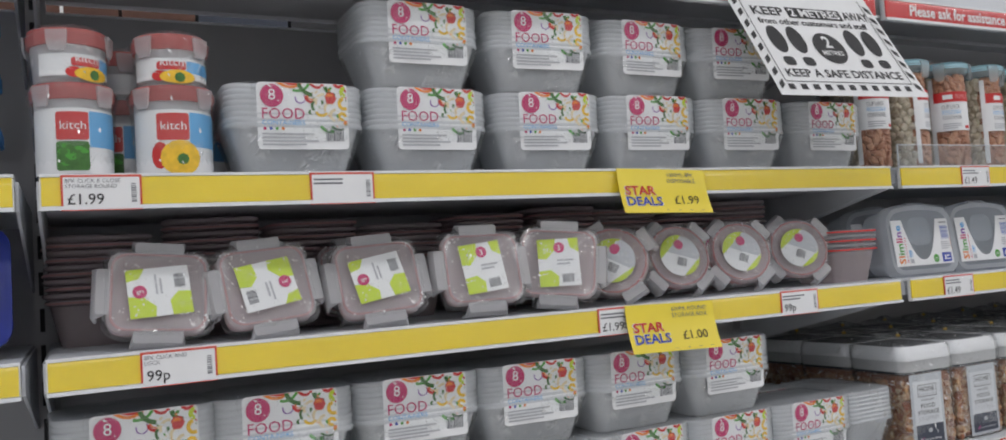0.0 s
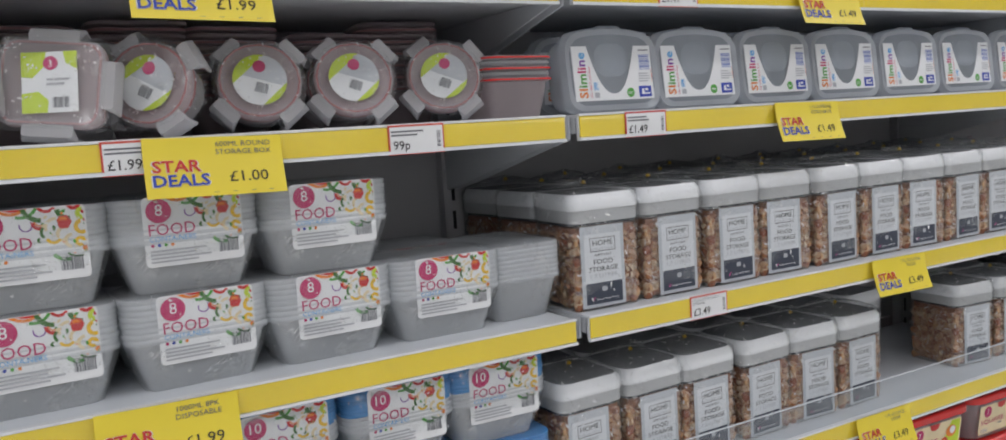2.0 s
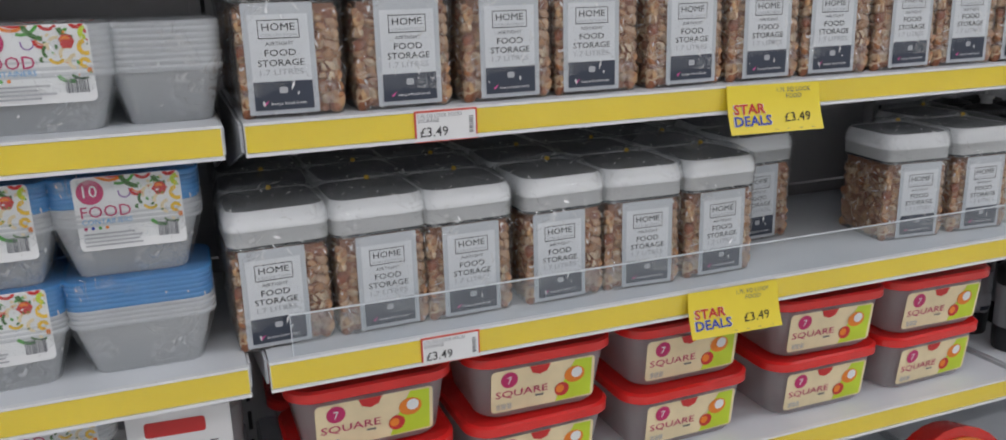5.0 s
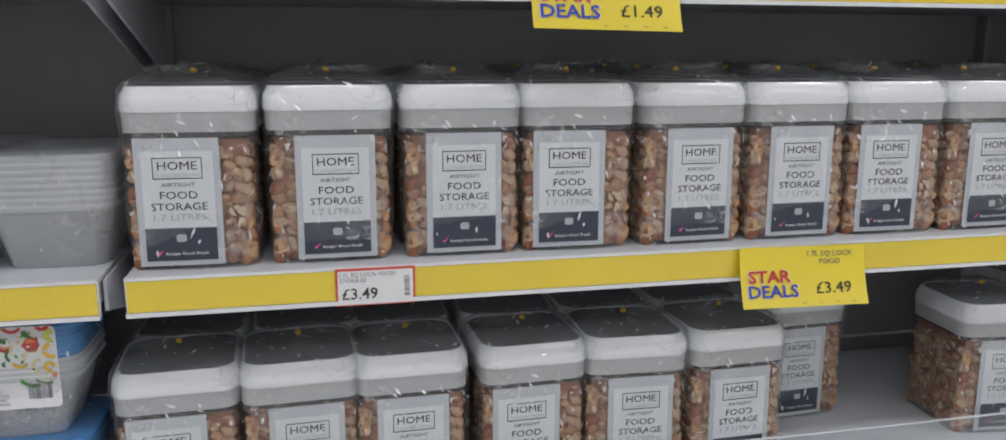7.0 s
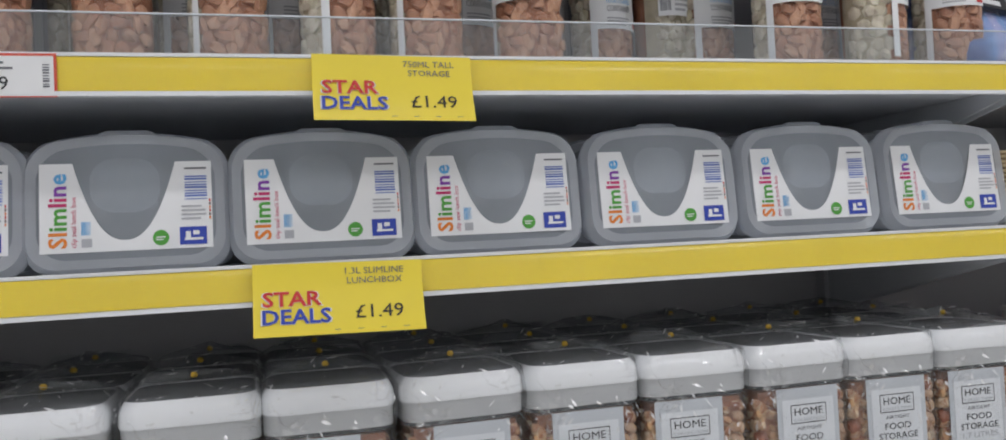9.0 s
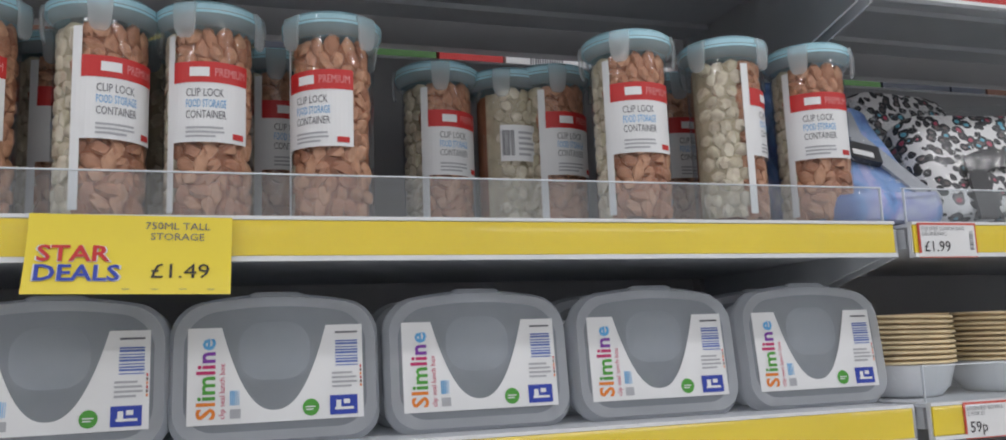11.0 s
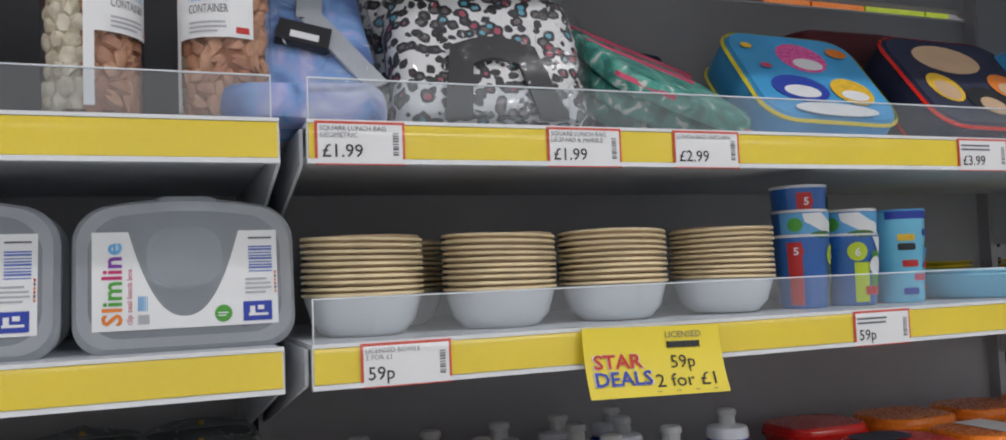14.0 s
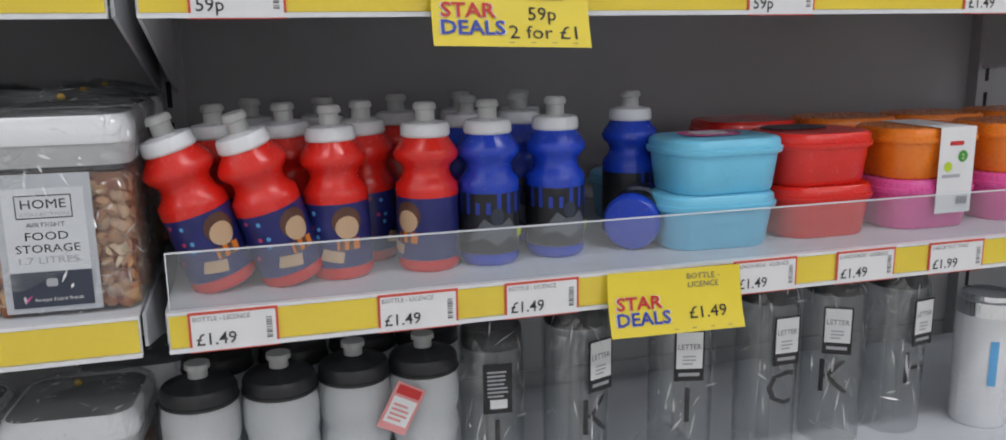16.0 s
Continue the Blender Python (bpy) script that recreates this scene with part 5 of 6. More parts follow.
    for name, p, label in (("lettering", lettering, "multicoloured lettering"), ("barcode", barcode, "pale blue barcode"), ("badge", badge, "round green badge"), ("emblem", emblem, "dark blue emblem"), ("small_print", s, "")):
        p.v = [(x * 1.06, yy - 0.0005, 0.0185 + (z - 0.02) * 1.08) for x, yy, z in p.v]
        part(name, p, card, label, smooth=0)
    return t


sb = slim_box()
SLIM = (2.418, 2.236, 2.056, 1.877, 1.704, 1.531, 1.362)
ps = [jit(SLIM[i], 0.04, ZB, i + 500, 2.0, 0.001) @ pose(0, 0, 0, -6, 0, 0) for i in range(7)]
ps += [jit(SLIM[i], 0.125, ZB, i + 520, 2.0, 0.002) @ pose(0, 0, 0, -6, 0, 0) for i in range(7)]
repeat(sb, ps)


# ---- red-lidded square tubs ----
def square_tub(label):
    W, D, H = 0.218, 0.185, 0.098
    t = thing("square_tub", label, "storage tub", "square tubs with red lids")
    part("tub", Solid().loft([(0, W * 0.78, D * 0.78, 0.03), (0.004, W * 0.82, D * 0.82, 0.032), (H - 0.014, W * 0.93, D * 0.93, 0.034)], HAZY, 6), t, "hazy clear tub")
    part("lid", Solid().loft([(H - 0.018, W * 0.97, D * 0.97, 0.036), (H - 0.016, W, D, 0.038), (H - 0.004, W, D, 0.038), (H - 0.001, W * 0.96, D * 0.96, 0.036), (H - 0.003, W * 0.86, D * 0.86, 0.03)], REDLID, 6), t, "red plastic lid")
    s = Solid()
    y = -0.0005
    w, h = 0.152, 0.064
    s.rect(0, w, 0, h, 0, CREAM, r=0.006)
    s.poly([(w * 0.62, 0.001), (w * 0.97, 0.003), (w * 0.97, h * 0.96), (w * 0.8, h * 0.97), (w * 0.7, h * 0.5)], y, LIME)
    s.disc(w * 0.80, h * 0.62, h * 0.24, y * 2, ORANGEINK, 14, rz=h * 0.2)
    s.disc(w * 0.82, h * 0.66, h * 0.13, y * 3, WHITE, 10)
    s.disc(w * 0.68, h * 0.30, h * 0.17, y * 2, REDINK, 12)
    s.disc(w * 0.66, h * 0.32, h * 0.1, y * 3, ORANGEINK, 10)
    s.disc(w * 0.17, h * 0.76, h * 0.19, y * 2, MAGENTA, 16)
    s.text("7", w * 0.17, h * 0.67, h * 0.24, y * 3, WHITE)
    s.poly([(w * 0.36, h), (w * 0.39, h * 0.84), (w * 0.46, h * 0.78), (w * 0.53, h * 0.84), (w * 0.56, h)], y * 2, REDINK)
    s.text("SQUARE", w * 0.04, h * 0.35, h * 0.23, y * 2, MAGENTA, centre=False, wide=w * 0.5)
    s.bars(w * 0.05, w * 0.2, h * 0.06, h * 0.2, y * 2, PALEINK)
    s.rect(w * 0.42, w * 0.5, h * 0.25, h * 0.29, y * 2, GREYINK)
    s.v = [(a - w * 0.5, b - D * 0.470 + (0.0085 * max(0.0, 1 - c / 0.066)), c + 0.010) for a, b, c in s.v]
    part("paper_label", s, t, "cream and lime label", smooth=30)
    return t


sq = square_tub("hazy square tub with red lid, stacked on the shelf")
ps = []
for i, x in enumerate((1.384, 1.619, 1.855, 2.108, 2.331)):
    ps += [jit(x, 0.12, ZE, i + 600, 3), jit(x + 0.004, 0.12, ZE + 0.0985, i + 620, 3), jit(x, 0.305, ZE, i + 640, 3)]
repeat(sq, ps)


# film-wrapped tub packs lying on their sides, low down
def lying_pack(label):
    t = thing("tub_pack", label, "storage tubs", "tub packs on their side")
    part("tub", Solid().loft([(0, 0.15, 0.13, 0.03), (0.004, 0.16, 0.14, 0.035), (0.075, 0.165, 0.145, 0.04), (0.09, 0.14, 0.12, 0.04)], HAZY, 5), t)
    s = Solid().box(-0.05, 0.07, -0.075, 0.0, 0.0905, 0.0915, WHITE).box(-0.05, 0.07, -0.0755, -0.0735, 0.02, 0.0915, WHITE)
    s.rect(-0.03, 0.04, 0.06, 0.08, -0.076, REDINK, r=0.004)
    s.text("SQUARE", 0.008, 0.034, 0.018, -0.076, GREYINK, wide=0.09)
    s.add([(-0.03, -0.06, 0.092), (0.05, -0.06, 0.092), (0.05, -0.03, 0.092), (-0.03, -0.03, 0.092)], [(0, 1, 2, 3)], REDINK)
    part("label_band", s, t, "white and red paper label", smooth=0)
    return t


repeat(lying_pack("film-wrapped hazy tubs with white and red label"), [pose(1.14, 0.10, ZE, 0, 0, 6), pose(1.15, 0.15, ZE + 0.092, 0, 0, -4)])


# ---- melamine bowls ----
def bowl_stack(n, label):
    R = 0.0575
    t = thing("bowl_stack", label, "bowls", "stacks of bowls")
    b = Solid().lathe([(0, R * 0.62), (0.003, R * 0.70), (0.012, R * 0.84), (0.03, R * 0.94), (0.036, R * 0.97)], BOWLWHITE, 7)
    part("bowl", b, t, "glossy white bowl")
    st = 0.0057
    # Sides are coloured darker than the rims, as the shaded gaps between bowls.
    sm = Solid().lathe([(0, R * 0.90), (0.0035, R * 0.93)], BOWLSIDE, 7, False, False)
    sm.lathe([(0.0018, R * 0.93), (0.0020, R * 0.99), (0.0024, R * 1.005), (0.0044, R * 1.005), (0.0050, R * 0.985), (0.0052, R * 0.90)], BOWLRIM, 7, False, False)
    me = sm.mesh("bowl_rim")
    for i in range(n):
        r = random.Random(i * 7 + n)
        o = part("bowl_rim", me, t)
        o.matrix_basis = pose(r.uniform(-0.0006, 0.0006), r.uniform(-0.0006, 0.0006), 0.035 + i * st, 1.5 * i / n + r.uniform(-0.25, 0.25), 1.6 * i / n + r.uniform(-0.3, 0.3), 0)
    ins = Solid().lathe([(0.035 + n * st, R * 0.95), (0.02 + n * st, R * 0.85), (0.008 + n * st, R * 0.55)], BOWLSIDE, 7, False, True)
    part("bowl_inside", ins, t)
    return t


bs = bowl_stack(10, "stack of white melamine bowls with tan rims")
repeat(bs, [pose(2.5765, 0.105, ZB, 0, 0, 0), pose(2.716, 0.105, ZB, 0, 0, 40), pose(2.846, 0.105, ZB + 0.0005, 0, 0.8, 90), pose(2.983, 0.105, ZB + 0.001, 0, -1.2, 200), pose(2.6349, 0.225, ZB), pose(2.7705, 0.225, ZB)])


def cup(label, body, h, rim=BOWLWHITE, prints=0):
    t = thing("beaker", label, "beaker", "printed beakers")
    r0, r1 = 0.0265, 0.0315
    part("body", Solid().lathe([(0, r0 * 0.95), (0.003, r0), (h - 0.003, r1), (h, r1 * 1.02), (h, r1 * 0.94), (0.01, r0 * 0.9)], body, 7, True, False), t)
    part("rim", Solid().lathe([(h - 0.0025, r1 * 1.015), (h - 0.001, r1 * 1.035), (h + 0.0008, r1 * 1.01)], rim, 7, False, False), t, "white rim")
    s = Solid()
    y = -0.0006
    if prints == 1:
        s.rect(-0.036, -0.020, 0.004, h * 0.9, y, REDINK)
        s.disc(-0.026, h * 0.78, 0.008, y * 2, REDINK, 12)
        s.text("5", -0.026, h * 0.73, 0.012, y * 3, WHITE, bold=True)
        s.disc(0.022, h * 0.72, 0.012, y * 2, LIME, 14)
        s.text("6", 0.022, h * 0.66, 0.013, y * 3, WHITE, bold=True)
        s.rect(0.02, 0.036, 0.004, h * 0.62, y, LIME)
        s.disc(0.034, h * 0.45, 0.009, y * 3, WHITE, 12)
    elif prints == 2:
        s.disc(-0.014, h * 0.75, 0.011, y * 2, LIME, 14)
        s.text("6", -0.014, h * 0.69, 0.013, y * 3, WHITE, bold=True)
        s.rect(-0.018, 0.0, 0.004, h * 0.6, y, LIME)
        s.rect(0.004, 0.03, h * 0.2, h * 0.75, y, GREENINK)
        s.disc(0.01, h * 0.55, 0.011, y * 3, WHITE, 14)
        s.rect(-0.006, 0.03, 0.012, 0.022, y * 2, REDINK)
        s.poly([(0.004, h * 0.95), (0.03, h * 0.95), (0.034, h * 0.7), (0.016, h * 0.72)], y * 2, WHITE)
    elif prints == 4:
        s.rect(-0.045, 0.045, h * 0.5, h * 0.96, y, SKYINK)
        s.poly([(-0.02, h * 0.95), (0.0, h * 0.96), (0.012, h * 0.86), (0.026, h * 0.8), (0.03, h * 0.66), (0.012, h * 0.64), (-0.004, h * 0.74), (-0.018, h * 0.84)], y * 2, WHITE)
        s.disc(-0.028, h * 0.8, 0.008, y * 2, GREENINK, 12)
        s.disc(0.004, h * 0.66, 0.016, y * 3, DEEPGREEN, 14, rz=0.004)
    elif prints == 3:
        s.rect(-0.036, 0.036, h * 0.9, h * 0.985, y, BLUEINK)
        for i, (px, pz, m) in enumerate(((-0.014, 0.70, GOLDINK), (-0.014, 0.6, BLACK), (0.018, 0.75, BLUEINK), (0.022, 0.55, SKYINK), (-0.01, 0.42, REDINK), (0.02, 0.4, REDINK), (0.004, 0.27, CORAL), (-0.01, 0.12, BLUEINK), (0.03, 0.15, ORANGEINK), (0.03, 0.62, GOLDINK))):
            s.rect(px - 0.010, px + 0.010, h * pz - 0.004, h * pz + 0.004, y * (1 + i % 2), m, r=0.002)
    if prints:
        s.bend(0.030)
        s.v = [(x * (r0 + (r1 - r0) * z / h + 0.0004) / 0.030, yy * (r0 + (r1 - r0) * z / h + 0.0004) / 0.030, z) for x, yy, z in s.v]
        part("print", s, t, "colourful printed picture", smooth=30)
    return t


c1 = cup("blue printed plastic beaker with number five and six", CUPBLUE, 0.083, prints=1)
repeat(c1, [pose(3.087, 0.095, ZB), pose(3.087, 0.095, ZB + 0.056, 0, 0, 25)])
c2 = cup("blue printed plastic beaker with green engine picture", CUPBLUE, 0.083, prints=2)
repeat(c2, [pose(3.158, 0.095, ZB)])
c4 = cup("blue printed plastic beaker with sky and white smoke, nested", CUPBLUE, 0.083, prints=4)
repeat(c4, [pose(3.087, 0.095, ZB + 0.028, 0, 0, 4), pose(3.158, 0.095, ZB + 0.028, 0, 0, -22)])
c3 = cup("light blue printed tumbler with vehicle pictures", LIGHTBLUE, 0.110, SKYINK, 3)
repeat(c3, [pose(3.233, 0.095, ZB)])


def plate_stack(m, n, label, R=0.09):
    t = thing("plate_stack", label, "plates", "stacks of plates")
    me = Solid().lathe([(0, R * 0.7), (0.002, R * 0.72), (0.012, R * 0.97), (0.0135, R), (0.0145, R * 0.985), (0.004, R * 0.7)], m, 8).mesh("plate")
    for i in range(n):
        part("plate", me, t).location = (0, 0, i * 0.0062)
    return t


tray = thing("nested_bowls", "nested light blue plastic bowls", "bowls", "plastic bowls")
part("bowl", Solid().lathe([(0, 0.060), (0.003, 0.066), (0.026, 0.079), (0.029, 0.081), (0.031, 0.080), (0.012, 0.062)], LIGHTBLUE, 8), tray)
part("inner_bowl", Solid().lathe([(0.026, 0.074), (0.034, 0.080), (0.0355, 0.079), (0.018, 0.06)], LIGHTBLUE, 8), tray)
repeat(tray, [pose(3.372, 0.115, ZB)])
repeat(plate_stack(CARD, 6, "stack of yellow plastic plates"), [pose(3.4484, 0.29, ZB), pose(3.584, 0.13, ZB)])


# ---- sports bottles ----
def sports_bottle(label, body, prints):
    t = thing("sports_bottle", label, "drinking bottle", "sports bottles")
    R = 0.0285
    b = Solid().lathe([(0, R * 0.88), (0.0029, R * 0.97), (0.0057, R), (0.0191, R), (0.0669, R), (0.0726, R * 1.02), (0.0802, R * 1.0), (0.0859, R * 0.82), (0.0917, R * 0.75), (0.0974, R * 0.80), (0.1031, R * 1.0), (0.1079, R * 1.05), (0.1127, R * 0.98), (0.1222, R * 0.74), (0.1251, R * 0.68)], body, 7)
    part("body", b, t, "glossy waisted plastic body")
    part("cap", Solid().lathe([(0.1232, R * 0.75), (0.1251, R * 0.80), (0.1332, R * 0.78), (0.1356, R * 0.72), (0.1375, R * 0.4)], BOWLWHITE, 6), t, "white screw cap")
    part("spout", Solid().lathe([(0.1366, R * 0.32), (0.1471, R * 0.30), (0.1480, R * 0.38), (0.1518, R * 0.37), (0.1542, R * 0.3)], SPOUT, 5), t, "milky pull-up spout")
    s = Solid()
    y = -0.0005
    n = 18
    s.lathe([(0.0115, R * 1.008), (0.0707, R * 1.008)], NAVYWRAP if prints == 1 else BLACKCAP, 7, False, False)
    part("printed_wrap", s, t, "dark printed wrap")
    s = Solid()
    rnd = random.Random(prints)
    if prints == 1:
        s.disc(0.010, 0.053, 0.0135, y, BROWNBOX, 14)
        s.disc(0.010, 0.048, 0.0105, y * 2, GOLDTAN, 14)
        s.rect(0.000, 0.020, 0.028, 0.038, y * 2, ORANGEINK)
        s.rect(0.002, 0.006, 0.028, 0.038, y * 3, BROWNBOX)
        s.rect(0.010, 0.014, 0.028, 0.038, y * 3, BROWNBOX)
        s.poly([(-0.016, 0.02), (0.004, 0.016), (0.006, 0.026), (-0.012, 0.03)], y * 2, GOLDTAN)
        for i in range(6):
            x, z = rnd.uniform(-0.034, -0.012), rnd.uniform(0.03, 0.07)
            s.disc(x, z, 0.0022, y, (CORAL, SKYINK)[i % 2], 5)
    else:
        for i in range(9):
            s.rect(-0.04 + i * 0.01, -0.036 + i * 0.01, 0.05, 0.05 + rnd.uniform(0.01, 0.022), y, BLUEINK)
        s.poly([(-0.03, 0.022), (-0.012, 0.046), (-0.004, 0.04), (0.004, 0.04), (0.012, 0.046), (0.03, 0.022), (0.012, 0.028), (0.0, 0.02), (-0.012, 0.028)], y * 2, GREYINK)
        s.disc(0, 0.048, 0.006, y * 3, NAVY, 10, rz=0.008)
        s.rect(0.022, 0.038, 0.026, 0.034, y * 3, LIME)
    s.bend(R * 1.01)
    part("picture", s, t, "printed cartoon shapes", smooth=30)
    return t


GOLDTAN = mat("pale_tan_ink", (0.62, 0.42, 0.26), 0.45)
TALLER = (1.1, 1.1, 1.09)
r1 = sports_bottle("red sports bottle with navy print and white spout", RED, 1)
repeat(r1, [pose(2.5598, 0.075, ZC + 0.005, 0, -17, 10), pose(2.6245, 0.075, ZC + 0.005, 0, -17, 14), pose(2.6714, 0.085, ZC, 0, -2, -10), pose(2.7601, 0.085, ZC, 0, 0, -70),
             pose(2.565, 0.155, ZC, 0, -3, 0), pose(2.6349, 0.155, ZC, 0, -4, 30), pose(2.7079, 0.15, ZC, 0, -3, 60), pose(2.6714, 0.225, ZC, 0, -2, 90), pose(2.7548, 0.225, ZC, 0, 0, 0), pose(2.5932, 0.225, ZC)], TALLER)
b1 = sports_bottle("blue sports bottle with dark print and white spout", BLUE, 2)
repeat(b1, [pose(2.8258, 0.088, ZC, 0, 0, 0), pose(2.903, 0.098, ZC, 0, 0, 8), pose(3.018, 0.16, ZC, 0, 0, 80), pose(2.8226, 0.165, ZC, 0, 0, 40), pose(2.8873, 0.18, ZC), pose(2.8331, 0.235, ZC), pose(2.9113, 0.25, ZC),
             pose(2.9812, 0.075, ZC + 0.03, -88, 0, -35)], TALLER)


# ---- clip-top snack boxes ----
def snack_box(label, m, lidm, W=0.145, D=0.105, H=0.0595):
    t = thing("snack_box", label, "lunch box", "coloured snack boxes")
    part("box", Solid().loft([(0, W * 0.82, D * 0.82, 0.03), (0.003, W * 0.86, D * 0.86, 0.034), (H - 0.016, W * 0.93, D * 0.93, 0.036)], m, 6), t)
    part("lid", Solid().loft([(H - 0.017, W * 0.975, D * 0.975, 0.038), (H - 0.015, W, D, 0.04), (H - 0.011, W, D, 0.04), (H - 0.010, W * 0.965, D * 0.965, 0.038), (H - 0.003, W * 0.95, D * 0.95, 0.036), (H, W * 0.9, D * 0.9, 0.034)], lidm, 6), t, "snap-on lid with a lip")
    return t


repeat(snack_box("light blue plastic snack box, stacked", LIGHTBLUE, LIGHTBLUE, 0.146, 0.108), [pose(3.0834, 0.092, ZC, 0, 0, -4), pose(3.0917, 0.095, ZC + 0.06, 0, 0, 2), pose(3.0834, 0.25, ZC)])
repeat(snack_box("red plastic snack box, stacked", RED, RED, 0.134, 0.108), [pose(3.226, 0.102, ZC), pose(3.224, 0.105, ZC + 0.06, 0, 0, 2), pose(3.226, 0.255, ZC), pose(3.226, 0.255, ZC + 0.06)])
pic = thing("lid_sticker", "dark round sticker on a red lid", "sticker", at=pose(3.215, 0.125, ZC + 0.1208))
part("paper", Solid().loft([(0, 0.08, 0.05, 0.025), (0.0006, 0.08, 0.05, 0.025)], NAVY, 5), pic)
pic = thing("lid_sticker", "pink and white sticker on a light blue lid", "sticker", at=pose(3.0896, 0.105, ZC + 0.1208))
part("paper", Solid().loft([(0, 0.07, 0.05, 0.02), (0.0006, 0.07, 0.05, 0.02)], PINK, 5).loft([(0.0007, 0.045, 0.03, 0.012), (0.001, 0.045, 0.03, 0.012)], WHITE, 5), pic)
po, pp = [], []
for i in range(3):
    for y in (0.102, 0.24):
        pp.append(pose(3.371 + i * 0.146, y, ZC))
        po.append(pose(3.371 + i * 0.146, y, ZC + 0.06))
repeat(snack_box("pink plastic snack box under an orange one", PINK, PINK, 0.135, 0.108), pp)
repeat(snack_box("orange plastic snack box on a pink one", ORANGE, ORANGE, 0.135, 0.108), po)
bd = thing("paper_band", "white paper band round two snack boxes", "paper band", at=pose(3.382, 0.0445, ZC))
s = Solid().box(-0.025, 0.025, 0, 0.0008, 0.02, 0.1205, WHITE).box(-0.025, 0.025, 0.0, 0.1, 0.1205, 0.1213, WHITE)
part("band", s, bd)
s = Solid().disc(0.008, 0.087, 0.007, -0.0006, GREENINK, 12).text("2", 0.008, 0.0835, 0.009, -0.001, WHITE).disc(-0.012, 0.075, 0.006, -0.0006, LIME, 10).rect(-0.02, 0.006, 0.062, 0.066, -0.0006, PALEINK).rect(-0.012, 0.008, 0.100, 0.105, -0.0006, REDINK, r=0.002)
s.bars(0.003, 0.02, 0.03, 0.04, -0.0006, GREYINK)
part("print", s, bd, smooth=0)


# ---- white squeeze bottles with black caps ----
def squeeze_bottle():
    R = 0.0335
    t = thing("squeeze_bottle", "milky white squeeze bottle with ribbed waist, black cap", "drinking bottle", "white squeeze bottles")
    part("body", Solid().lathe([(0.0000, R * 0.9), (0.0036, R), (0.0495, R), (0.0576, R * 0.93), (0.0675, R * 0.86), (0.0774, R * 0.93), (0.0846, R), (0.0945, R * 0.97), (0.1008, R * 0.92), (0.1098, R), (0.1265, R * 1.02), (0.1370, R * 0.98), (0.1420, R * 0.93), (0.1450, R * 0.88)], BOTTLEWHITE, 7), t, "milky white ribbed body")
    part("cap", Solid().lathe([(0.1420, R * 0.97), (0.1432, R * 1.02), (0.1455, R * 1.02), (0.1460, R * 0.99), (0.1545, R * 0.98), (0.1575, R * 0.92), (0.1612, R * 0.5), (0.1638, R * 0.3)], BLACKCAP, 7), t, "black screw cap")
    part("spout", Solid().lathe([(0.1629, R * 0.26), (0.1710, R * 0.25), (0.1719, R * 0.33), (0.1764, R * 0.32)], SPOUT, 5), t, "milky spout")
    return t


sqz = squeeze_bottle()
repeat(sqz, [pose(2.5255, 0.085, ZD), pose(2.6030, 0.088, ZD), pose(2.6790, 0.10, ZD, 0, 0, 30), pose(2.7530, 0.10, ZD), pose(2.5400, 0.172, ZD), pose(2.6210, 0.175, ZD), pose(2.6990, 0.19, ZD), pose(2.7740, 0.188, ZD), pose(2.5473, 0.255, ZD), pose(2.6307, 0.26, ZD)], (1.12, 1.12, 1.13))
tg = thing("swing_tag", "red and white swing tag tied to a bottle", "swing tag", at=pose(2.7330, 0.058, ZD + 0.158, 0, 28, 0))
part("card", Solid().box(-0.016, 0.016, 0, 0.0008, -0.052, 0, PINKINK).rect(-0.013, 0.013, -0.012, -0.002, -0.0005, REDINK).rect(-0.013, 0.013, -0.044, -0.015, -0.0005, WHITE).lines(-0.01, 0.01, -0.040, -0.019, 4, -0.001, PINKINK), tg, smooth=0)


